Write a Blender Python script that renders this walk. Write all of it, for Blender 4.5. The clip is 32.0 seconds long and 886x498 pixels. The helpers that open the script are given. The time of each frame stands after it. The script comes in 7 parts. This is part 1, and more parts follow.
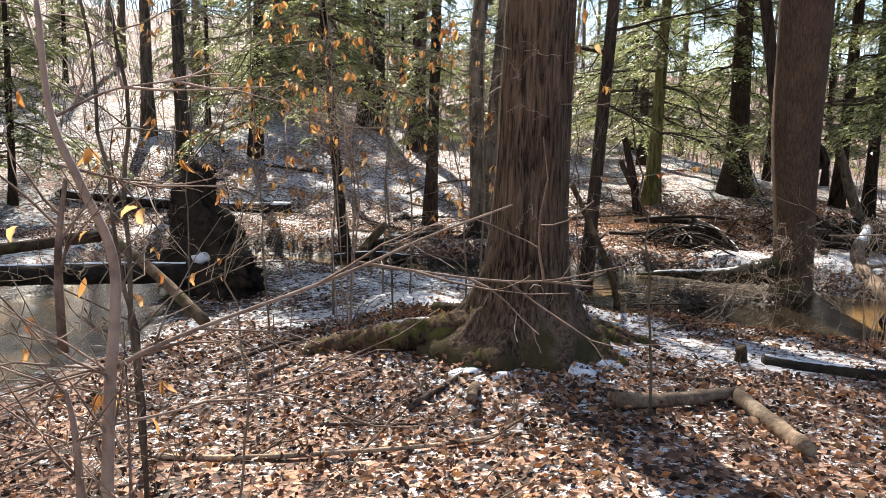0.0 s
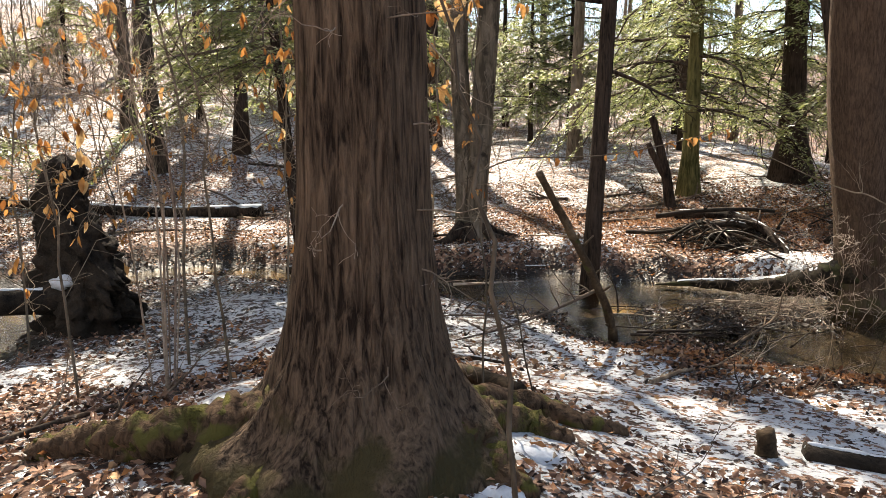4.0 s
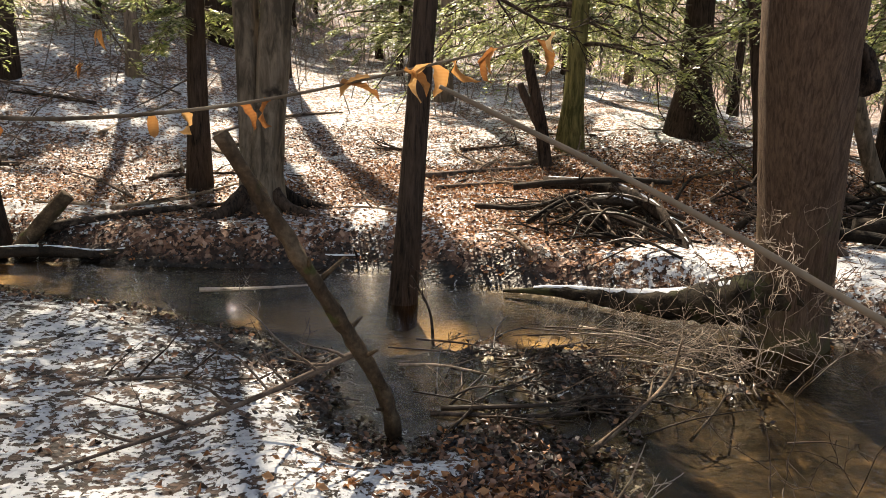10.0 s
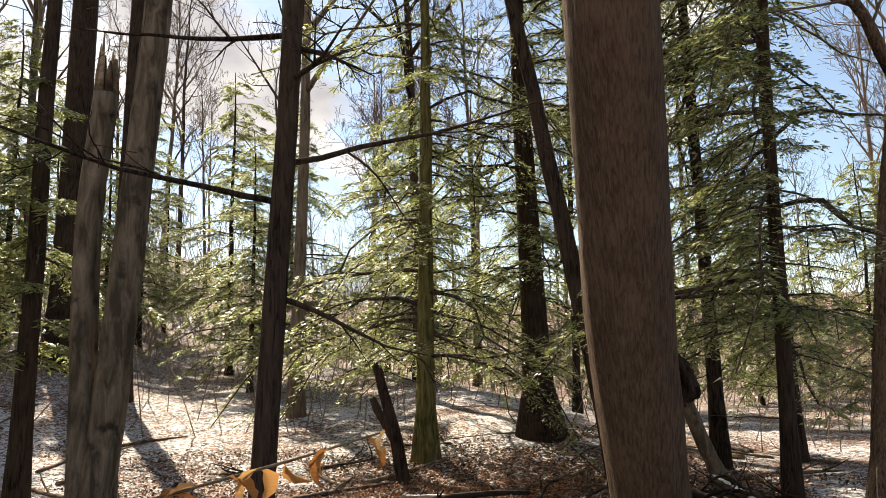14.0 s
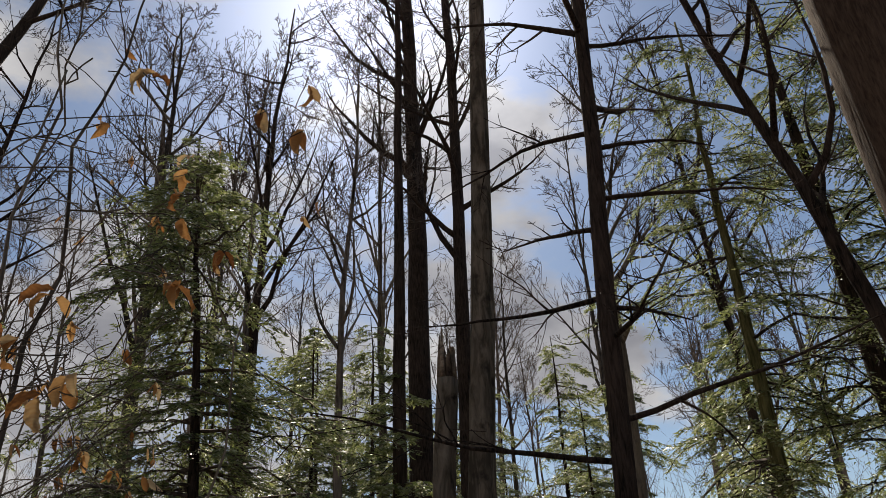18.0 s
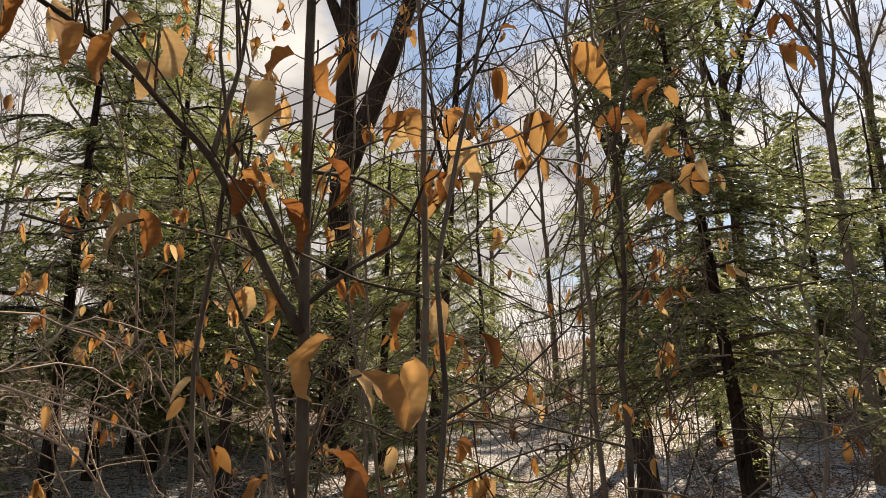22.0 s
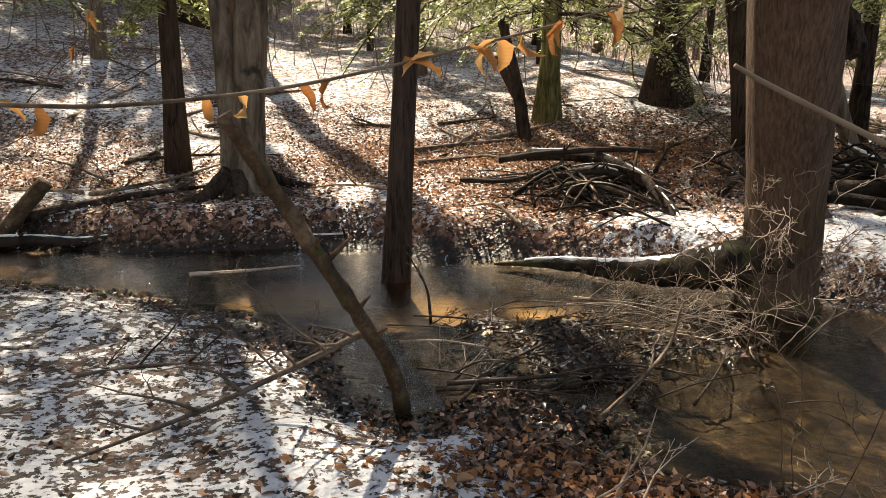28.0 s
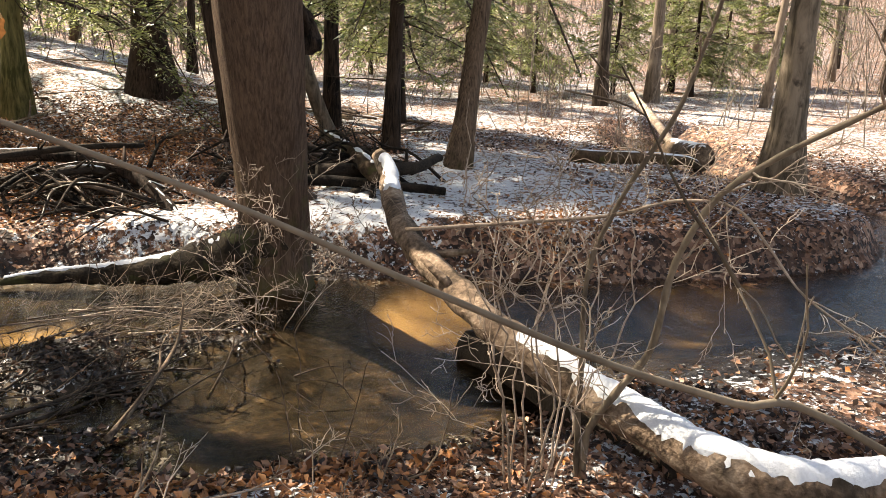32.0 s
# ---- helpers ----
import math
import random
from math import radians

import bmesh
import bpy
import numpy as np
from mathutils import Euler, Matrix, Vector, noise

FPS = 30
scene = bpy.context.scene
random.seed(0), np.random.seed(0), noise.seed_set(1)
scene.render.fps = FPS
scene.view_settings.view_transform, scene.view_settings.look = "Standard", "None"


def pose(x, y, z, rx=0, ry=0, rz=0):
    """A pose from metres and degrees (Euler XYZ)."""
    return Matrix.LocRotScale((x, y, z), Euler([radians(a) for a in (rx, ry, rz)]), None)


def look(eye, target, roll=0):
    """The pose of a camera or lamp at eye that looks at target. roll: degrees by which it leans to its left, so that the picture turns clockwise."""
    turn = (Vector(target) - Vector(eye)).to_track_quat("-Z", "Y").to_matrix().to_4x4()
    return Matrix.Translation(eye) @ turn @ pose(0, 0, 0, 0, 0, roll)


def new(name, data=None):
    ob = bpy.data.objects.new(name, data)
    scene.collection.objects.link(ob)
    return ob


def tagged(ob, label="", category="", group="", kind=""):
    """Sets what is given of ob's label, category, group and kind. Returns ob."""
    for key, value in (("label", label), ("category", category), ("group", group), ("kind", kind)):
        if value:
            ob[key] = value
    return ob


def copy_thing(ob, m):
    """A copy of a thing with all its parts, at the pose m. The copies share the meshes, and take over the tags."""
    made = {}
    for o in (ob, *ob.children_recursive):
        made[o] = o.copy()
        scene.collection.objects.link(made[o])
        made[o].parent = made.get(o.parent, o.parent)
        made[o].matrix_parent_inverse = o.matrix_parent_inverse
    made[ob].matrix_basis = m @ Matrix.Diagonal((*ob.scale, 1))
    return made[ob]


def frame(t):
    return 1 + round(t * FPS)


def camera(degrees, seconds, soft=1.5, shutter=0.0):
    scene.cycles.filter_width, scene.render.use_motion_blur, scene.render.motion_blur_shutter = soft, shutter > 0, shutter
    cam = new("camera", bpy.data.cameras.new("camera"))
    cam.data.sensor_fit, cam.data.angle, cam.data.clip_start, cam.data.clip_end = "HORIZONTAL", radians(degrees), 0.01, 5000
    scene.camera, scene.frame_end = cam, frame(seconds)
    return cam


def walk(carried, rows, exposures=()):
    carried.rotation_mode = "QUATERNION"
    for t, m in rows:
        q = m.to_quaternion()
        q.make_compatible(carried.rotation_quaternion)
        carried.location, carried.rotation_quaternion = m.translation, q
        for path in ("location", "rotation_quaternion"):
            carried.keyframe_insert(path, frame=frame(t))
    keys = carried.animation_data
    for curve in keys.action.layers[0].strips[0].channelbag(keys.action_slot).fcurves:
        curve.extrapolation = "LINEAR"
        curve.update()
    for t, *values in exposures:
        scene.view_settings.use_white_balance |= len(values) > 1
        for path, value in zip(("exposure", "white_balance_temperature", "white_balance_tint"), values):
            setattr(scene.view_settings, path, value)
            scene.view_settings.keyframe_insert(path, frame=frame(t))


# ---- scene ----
SUN_STRENGTH, SKY_STRENGTH = 5.0, 0.071
CLOUD_AT, CLOUD_DARK, CLOUD_LIGHT = (2.9, 1.1, 0.7), (3.1, 3.2, 3.65, 1), (7.0, 7.05, 7.35, 1)
EXPO = [(0, 1.78, 6500, 10), (4, 1.95, 7200, 10), (8, 1.82, 7400, 10), (10, 1.87, 7500, 10), (13, 1.7, 7600, 10), (16.5, 0.68, 7050, 10), (18, 0.27, 6800, 10), (20.5, 0.45, 7150, 10), (22, 1.06, 7800, 10), (23, 1.45, 7700, 10), (24, 1.86, 7500, 10), (28, 1.86, 7600, 10), (32, 2.08, 7400, 10)]
cam = camera(60.2, 32.0, soft=0.8)
# seconds, eye, target, roll
PATH = [
    (0, (-2.051, -4.942, 2.011), (-2.004, -2.966, 1.708), 1.4),
    (0.5, (-1.844, -4.721, 1.959), (-1.753, -2.759, 1.580), -0.5),
    (1, (-1.644, -4.458, 1.962), (-1.531, -2.510, 1.522), -0.1),
    (1.5, (-1.460, -4.144, 1.973), (-1.442, -2.187, 1.559), -0.0),
    (2, (-1.336, -3.849, 1.986), (-1.415, -1.878, 1.652), -2.0),
    (2.5, (-1.302, -3.575, 1.977), (-1.693, -1.629, 1.737), -3.4),
    (3, (-1.263, -3.226, 1.943), (-1.720, -1.289, 1.750), -1.9),
    (3.5, (-1.060, -2.984, 1.901), (-1.365, -1.021, 1.673), -0.8),
    (4, (-0.917, -2.753, 1.837), (-1.025, -0.781, 1.523), -0.6),
    (4.5, (-0.812, -2.523, 1.844), (-0.792, -0.556, 1.486), 0.0),
    (6.5, (-0.424, -1.231, 1.695), (-0.620, 0.695, 1.194), 0.2),
    (7, (-0.340, -0.770, 1.637), (-0.551, 1.161, 1.160), 1.5),
    (7.5, (-0.288, -0.544, 1.656), (-0.477, 1.399, 1.222), 1.8),
    (8, (-0.165, -0.320, 1.689), (-0.309, 1.638, 1.305), 1.8),
    (8.5, (-0.069, -0.192, 1.684), (-0.147, 1.773, 1.325), 2.0),
    (9, (-0.001, 0.001, 1.699), (-0.001, 1.965, 1.319), 2.2),
    (9.5, (0.072, 0.140, 1.729), (0.142, 2.093, 1.301), 2.0),
    (10, (0.136, 0.246, 1.773), (0.283, 2.184, 1.300), 1.8),
    (10.5, (0.166, 0.305, 1.803), (0.398, 2.232, 1.318), 1.0),
    (11, (0.176, 0.319, 1.822), (0.520, 2.237, 1.370), 0.5),
    (11.5, (0.175, 0.318, 1.836), (0.644, 2.226, 1.463), 0.4),
    (12, (0.205, 0.334, 1.861), (0.762, 2.237, 1.597), 0.3),
    (12.5, (0.201, 0.318, 1.877), (0.794, 2.224, 1.751), 0.1),
    (13, (0.188, 0.295, 1.896), (0.771, 2.208, 1.919), -0.3),
    (13.5, (0.174, 0.267, 1.912), (0.722, 2.183, 2.083), -0.8),
    (14, (0.170, 0.251, 1.911), (0.676, 2.161, 2.219), -1.2),
    (14.5, (0.170, 0.251, 1.907), (0.641, 2.147, 2.336), -1.5),
    (16.5, (0.132, 0.103, 1.912), (0.397, 1.897, 2.755), -2.1),
    (17, (0.122, 0.094, 1.920), (0.253, 1.870, 2.830), -2.4),
    (17.5, (0.106, 0.104, 1.923), (0.054, 1.866, 2.868), -2.8),
    (18, (0.082, 0.100, 1.920), (-0.185, 1.839, 2.871), -3.0),
    (18.5, (0.044, 0.049, 1.917), (-0.442, 1.746, 2.856), -3.0),
    (19, (0.020, -0.002, 1.915), (-0.669, 1.633, 2.837), -3.0),
    (19.5, (-0.048, -0.013, 1.946), (-0.904, 1.557, 2.841), -2.6),
    (20, (-0.148, -0.019, 1.966), (-1.141, 1.488, 2.828), -2.3),
    (20.5, (-0.212, 0.008, 1.957), (-1.321, 1.462, 2.764), -1.6),
    (21, (-0.254, 0.025, 1.935), (-1.462, 1.441, 2.668), -1.1),
    (21.5, (-0.293, 0.036, 1.915), (-1.582, 1.427, 2.550), -0.9),
    (22, (-0.307, 0.045, 1.900), (-1.661, 1.420, 2.423), -0.6),
    (22.5, (-0.318, 0.045, 1.887), (-1.712, 1.424, 2.282), -0.4),
    (23, (-0.320, 0.033, 1.865), (-1.722, 1.436, 2.124), -0.7),
    (23.5, (-0.315, 0.028, 1.852), (-1.685, 1.480, 1.975), -0.8),
    (24, (-0.309, 0.057, 1.835), (-1.598, 1.586, 1.833), -1.0),
    (24.5, (-0.277, 0.101, 1.847), (-1.429, 1.732, 1.734), -1.2),
    (25, (-0.249, 0.160, 1.831), (-1.198, 1.909, 1.628), -1.2),
    (25.5, (-0.187, 0.188, 1.849), (-0.894, 2.037, 1.562), -1.1),
    (26, (-0.146, 0.210, 1.832), (-0.607, 2.123, 1.474), -0.7),
    (26.5, (-0.123, 0.203, 1.820), (-0.367, 2.143, 1.397), -0.3),
    (28.5, (0.016, 0.288, 1.763), (0.367, 2.178, 1.212), 0.5),
    (29, (0.035, 0.298, 1.757), (0.520, 2.156, 1.200), 0.7),
    (29.5, (0.048, 0.331, 1.748), (0.666, 2.147, 1.181), 1.1),
    (30, (0.064, 0.341, 1.744), (0.815, 2.104, 1.171), 1.6),
    (30.5, (0.082, 0.333, 1.748), (0.976, 2.027, 1.174), 2.1),
    (31, (0.096, 0.327, 1.746), (1.134, 1.942, 1.185), 2.7),
    (31.5, (0.098, 0.282, 1.771), (1.278, 1.801, 1.225), 2.8),
    (32, (0.107, 0.249, 1.791), (1.420, 1.663, 1.263), 2.6),
]
walk(cam, [(t, look(eye, target, roll)) for t, eye, target, roll in PATH], EXPO)

# ---- world and sun ----
SUN_AZ, SUN_EL = 14.0, 46.0  # degrees to the left of +y, and up


def make_world():
    w = bpy.data.worlds.new("sky")
    w.use_nodes = True
    scene.world = w
    nt = w.node_tree
    nt.nodes.clear()
    n, l = nt.nodes.new, nt.links.new
    out, bg = n("ShaderNodeOutputWorld"), n("ShaderNodeBackground")
    sky = n("ShaderNodeTexSky")
    sky.sky_type, sky.sun_disc = "NISHITA", False
    sky.sun_elevation, sky.sun_rotation = radians(SUN_EL), radians(-SUN_AZ)
    sky.altitude, sky.air_density, sky.dust_density, sky.ozone_density = 200, 1.0, 0.3, 1.0
    co = n("ShaderNodeTexCoord")
    mp = n("ShaderNodeMapping")
    mp.inputs["Scale"].default_value = (1.0, 1.0, 1.9)
    mp.inputs["Location"].default_value = CLOUD_AT
    no = n("ShaderNodeTexNoise")
    no.inputs["Scale"].default_value, no.inputs["Detail"].default_value, no.inputs["Roughness"].default_value = 3.1, 7, 0.55
    ra = n("ShaderNodeValToRGB")
    ra.color_ramp.elements[0].position, ra.color_ramp.elements[1].position = 0.48, 0.57
    shade = n("ShaderNodeTexNoise")
    shade.inputs["Scale"].default_value, shade.inputs["Detail"].default_value = 5.0, 5
    rb = n("ShaderNodeValToRGB")
    rb.color_ramp.elements[0].position, rb.color_ramp.elements[0].color = 0.35, CLOUD_DARK
    rb.color_ramp.elements[1].position, rb.color_ramp.elements[1].color = 0.68, CLOUD_LIGHT
    mix = n("ShaderNodeMixRGB")
    l(co.outputs["Generated"], mp.inputs["Vector"])
    l(mp.outputs["Vector"], no.inputs["Vector"])
    l(mp.outputs["Vector"], shade.inputs["Vector"])
    lean, cover = n("ShaderNodeVectorMath"), n("ShaderNodeMath")
    lean.operation = "DOT_PRODUCT"
    lean.inputs[1].default_value = (-0.16, 0.0, -0.03)
    l(co.outputs["Generated"], lean.inputs[0])
    l(no.outputs["Fac"], cover.inputs[0])
    l(lean.outputs["Value"], cover.inputs[1])
    l(cover.outputs[0], ra.inputs["Fac"])
    l(shade.outputs["Fac"], rb.inputs["Fac"])
    l(ra.outputs["Color"], mix.inputs["Fac"])
    l(sky.outputs["Color"], mix.inputs["Color1"])
    l(rb.outputs["Color"], mix.inputs["Color2"])
    dot, pw, gl = n("ShaderNodeVectorMath"), n("ShaderNodeMath"), n("ShaderNodeMath")
    dot.operation, pw.operation, gl.operation = "DOT_PRODUCT", "POWER", "MULTIPLY_ADD"
    dot.inputs[1].default_value = (-math.sin(radians(SUN_AZ)) * math.cos(radians(SUN_EL)), math.cos(radians(SUN_AZ)) * math.cos(radians(SUN_EL)), math.sin(radians(SUN_EL)))
    pw.inputs[1].default_value, pw.use_clamp = 40, True
    gl.inputs[1].default_value, gl.inputs[2].default_value = 1.7, 1.0
    l(co.outputs["Generated"], dot.inputs[0])
    l(dot.outputs["Value"], pw.inputs[0])
    l(pw.outputs[0], gl.inputs[0])
    sc = n("ShaderNodeVectorMath")
    sc.operation = "SCALE"
    l(mix.outputs["Color"], sc.inputs[0])
    l(gl.outputs[0], sc.inputs["Scale"])
    l(sc.outputs["Vector"], bg.inputs["Color"])
    bg.inputs["Strength"].default_value = SKY_STRENGTH
    l(bg.outputs["Background"], out.inputs["Surface"])


make_world()
sun = new("sun", bpy.data.lights.new("sun", "SUN"))
sun.data.energy, sun.data.angle, sun.data.color = SUN_STRENGTH, radians(0.6), (1.0, 0.92, 0.80)
sun.matrix_world = look((0, 0, 30), (math.sin(radians(SUN_AZ)) * 30 * math.cos(radians(SUN_EL)), -math.cos(radians(SUN_AZ)) * 30 * math.cos(radians(SUN_EL)), 30 - 30 * math.sin(radians(SUN_EL))))


# ---- materials ----
def start(name):
    m = bpy.data.materials.new(name)
    m.use_nodes = True
    nt = m.node_tree
    b = nt.nodes["Principled BSDF"]
    return m, nt, nt.nodes.new, nt.links.new, b


def ramp(nt, stops):
    r = nt.nodes.new("ShaderNodeValToRGB")
    e = r.color_ramp.elements
    while len(e) < len(stops):
        e.new(0.5)
    for i, (p, c) in enumerate(stops):
        e[i].position, e[i].color = p, (*c, 1)
    return r


def surface(name, stops, scale=4.0, stretch=(1, 1, 1), rough=0.85, bump=0.5, dist=0.02, fine=60.0, spots=None, detail=6.0, vary=0.25):
    """Two scales of noise for colour, and relief from both. spots: colour, scale and threshold of patches such as moss or lichen."""
    m, nt, n, l, b = start(name)
    co, mp = n("ShaderNodeTexCoord"), n("ShaderNodeMapping")
    mp.inputs["Scale"].default_value = stretch
    l(co.outputs["Object"], mp.inputs["Vector"])
    a, f = n("ShaderNodeTexNoise"), n("ShaderNodeTexNoise")
    a.inputs["Scale"].default_value, a.inputs["Detail"].default_value, a.inputs["Roughness"].default_value = scale, detail, 0.6
    f.inputs["Scale"].default_value, f.inputs["Detail"].default_value = fine, 3
    l(mp.outputs["Vector"], a.inputs["Vector"])
    l(mp.outputs["Vector"], f.inputs["Vector"])
    add = n("ShaderNodeMath")
    add.operation = "MULTIPLY_ADD"
    add.inputs[1].default_value, add.inputs[2].default_value = 0.35, -0.175
    l(f.outputs["Fac"], add.inputs[0])
    sm = n("ShaderNodeMath")
    l(a.outputs["Fac"], sm.inputs[0])
    l(add.outputs[0], sm.inputs[1])
    oi = n("ShaderNodeObjectInfo")
    rv = n("ShaderNodeMath")
    rv.operation = "MULTIPLY_ADD"
    rv.inputs[1].default_value, rv.inputs[2].default_value = vary, -vary / 2
    l(oi.outputs["Random"], rv.inputs[0])
    s2 = n("ShaderNodeMath")
    l(sm.outputs[0], s2.inputs[0])
    l(rv.outputs[0], s2.inputs[1])
    r = ramp(nt, stops)
    l(s2.outputs[0], r.inputs["Fac"])
    col = r.outputs["Color"]
    if spots:
        sn = n("ShaderNodeTexNoise")
        sn.inputs["Scale"].default_value, sn.inputs["Detail"].default_value = spots[1], 5
        l(co.outputs["Object"], sn.inputs["Vector"])
        sr = ramp(nt, [(spots[2], (0, 0, 0)), (spots[2] + 0.08, (1, 1, 1))])
        l(sn.outputs["Fac"], sr.inputs["Fac"])
        mx = n("ShaderNodeMixRGB")
        mx.inputs["Color2"].default_value = (*spots[0], 1)
        l(sr.outputs["Color"], mx.inputs["Fac"])
        l(col, mx.inputs["Color1"])
        col = mx.outputs["Color"]
    l(col, b.inputs["Base Color"])
    b.inputs["Roughness"].default_value = rough
    b.inputs["Specular IOR Level"].default_value = 0.12
    bp = n("ShaderNodeBump")
    bp.inputs["Strength"].default_value, bp.inputs["Distance"].default_value = bump, dist
    l(sm.outputs[0], bp.inputs["Height"])
    l(bp.outputs["Normal"], b.inputs["Normal"])
    return m


def foliage(name, stops, rough=0.55, glow=0.45, source="Random Per Island", spec=0.3, veins=0.0):
    """A thin leaf that light also comes through; each leaf has its own shade."""
    m, nt, n, l, b = start(name)
    ge = n("ShaderNodeNewGeometry")
    no = n("ShaderNodeTexNoise")
    no.inputs["Scale"].default_value, no.inputs["Detail"].default_value = 30, 3
    co = n("ShaderNodeTexCoord")
    l(co.outputs["Object"], no.inputs["Vector"])
    ma = n("ShaderNodeMath")
    ma.operation = "MULTIPLY_ADD"
    ma.inputs[1].default_value, ma.inputs[2].default_value = 0.3, -0.15
    l(no.outputs["Fac"], ma.inputs[0])
    ad = n("ShaderNodeMath")
    if source == "Random":
        oi = n("ShaderNodeObjectInfo")
        l(oi.outputs["Random"], ad.inputs[0])
    else:
        l(ge.outputs["Random Per Island"], ad.inputs[0])
    l(ma.outputs[0], ad.inputs[1])
    r = ramp(nt, stops)
    l(ad.outputs[0], r.inputs["Fac"])
    if veins:
        wv, vm, av = n("ShaderNodeTexWave"), n("ShaderNodeMath"), n("ShaderNodeMath")
        wv.bands_direction = "Z"
        wv.inputs["Scale"].default_value, wv.inputs["Distortion"].default_value = 38, 1.5
        l(co.outputs["Object"], wv.inputs["Vector"])
        vm.operation = "MULTIPLY_ADD"
        vm.inputs[1].default_value, vm.inputs[2].default_value = veins, -veins / 2
        l(wv.outputs["Fac"], vm.inputs[0])
        l(ad.outputs[0], av.inputs[0])
        l(vm.outputs[0], av.inputs[1])
        l(av.outputs[0], r.inputs["Fac"])
    l(r.outputs["Color"], b.inputs["Base Color"])
    b.inputs["Roughness"].default_value = rough
    b.inputs["Specular IOR Level"].default_value = spec
    tr = n("ShaderNodeBsdfTranslucent")
    l(r.outputs["Color"], tr.inputs["Color"])
    mx = n("ShaderNodeMixShader")
    mx.inputs["Fac"].default_value = glow
    l(b.outputs["BSDF"], mx.inputs[1])
    l(tr.outputs["BSDF"], mx.inputs[2])
    l(mx.outputs["Shader"], nt.nodes["Material Output"].inputs["Surface"])
    return m


def bark(name, dark, light, ridge=26.0, depth=0.012, stretch=0.13, spots=None, vary=0.15, moss=None):
    """Furrowed bark: ridges that run up the trunk, broken by noise. moss: colour, and the height to which it climbs."""
    m, nt, n, l, b = start(name)
    co, mp = n("ShaderNodeTexCoord"), n("ShaderNodeMapping")
    mp.inputs["Scale"].default_value = (1, 1, stretch)
    l(co.outputs["Object"], mp.inputs["Vector"])
    no = n("ShaderNodeTexNoise")
    no.inputs["Scale"].default_value, no.inputs["Detail"].default_value, no.inputs["Roughness"].default_value = ridge, 5, 0.65
    no.inputs["Distortion"].default_value = 0.6
    l(mp.outputs["Vector"], no.inputs["Vector"])
    big = n("ShaderNodeTexNoise")
    big.inputs["Scale"].default_value, big.inputs["Detail"].default_value = 2.2, 5
    l(co.outputs["Object"], big.inputs["Vector"])
    r = ramp(nt, [(0.32, dark), (0.5, tuple((a + c) / 2 for a, c in zip(dark, light))), (0.72, light)])
    ma = n("ShaderNodeMath")
    ma.operation = "MULTIPLY_ADD"
    ma.inputs[1].default_value, ma.inputs[2].default_value = 0.45, -0.22
    l(big.outputs["Fac"], ma.inputs[0])
    ad = n("ShaderNodeMath")
    l(no.outputs["Fac"], ad.inputs[0])
    l(ma.outputs[0], ad.inputs[1])
    oi = n("ShaderNodeObjectInfo")
    rv = n("ShaderNodeMath")
    rv.operation = "MULTIPLY_ADD"
    rv.inputs[1].default_value, rv.inputs[2].default_value = vary, -vary / 2
    l(oi.outputs["Random"], rv.inputs[0])
    s2 = n("ShaderNodeMath")
    l(ad.outputs[0], s2.inputs[0])
    l(rv.outputs[0], s2.inputs[1])
    l(s2.outputs[0], r.inputs["Fac"])
    col = r.outputs["Color"]
    if spots:
        sn = n("ShaderNodeTexNoise")
        sn.inputs["Scale"].default_value, sn.inputs["Detail"].default_value = spots[1], 6
        l(co.outputs["Object"], sn.inputs["Vector"])
        sr = ramp(nt, [(spots[2], (0, 0, 0)), (spots[2] + 0.1, (1, 1, 1))])
        l(sn.outputs["Fac"], sr.inputs["Fac"])
        mx = n("ShaderNodeMixRGB")
        mx.inputs["Color2"].default_value = (*spots[0], 1)
        l(sr.outputs["Color"], mx.inputs["Fac"])
        l(col, mx.inputs["Color1"])
        col = mx.outputs["Color"]
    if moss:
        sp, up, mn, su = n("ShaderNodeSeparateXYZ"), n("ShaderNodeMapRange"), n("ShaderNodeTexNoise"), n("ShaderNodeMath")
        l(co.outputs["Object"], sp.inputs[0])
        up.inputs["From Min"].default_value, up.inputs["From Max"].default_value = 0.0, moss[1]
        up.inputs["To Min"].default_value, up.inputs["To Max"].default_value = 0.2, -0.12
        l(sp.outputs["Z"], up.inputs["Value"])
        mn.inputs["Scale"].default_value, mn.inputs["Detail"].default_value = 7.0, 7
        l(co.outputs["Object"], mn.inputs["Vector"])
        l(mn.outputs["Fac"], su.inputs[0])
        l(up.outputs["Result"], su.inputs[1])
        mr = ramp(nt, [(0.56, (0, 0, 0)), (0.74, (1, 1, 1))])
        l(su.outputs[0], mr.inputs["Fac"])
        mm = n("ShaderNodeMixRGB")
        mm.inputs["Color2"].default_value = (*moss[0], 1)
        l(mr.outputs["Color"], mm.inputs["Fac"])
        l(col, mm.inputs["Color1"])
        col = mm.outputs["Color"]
    l(col, b.inputs["Base Color"])
    b.inputs["Roughness"].default_value = 0.9
    b.inputs["Specular IOR Level"].default_value = 0.1
    bp = n("ShaderNodeBump")
    bp.inputs["Strength"].default_value, bp.inputs["Distance"].default_value = 0.9, depth
    l(no.outputs["Fac"], bp.inputs["Height"])
    l(bp.outputs["Normal"], b.inputs["Normal"])
    return m


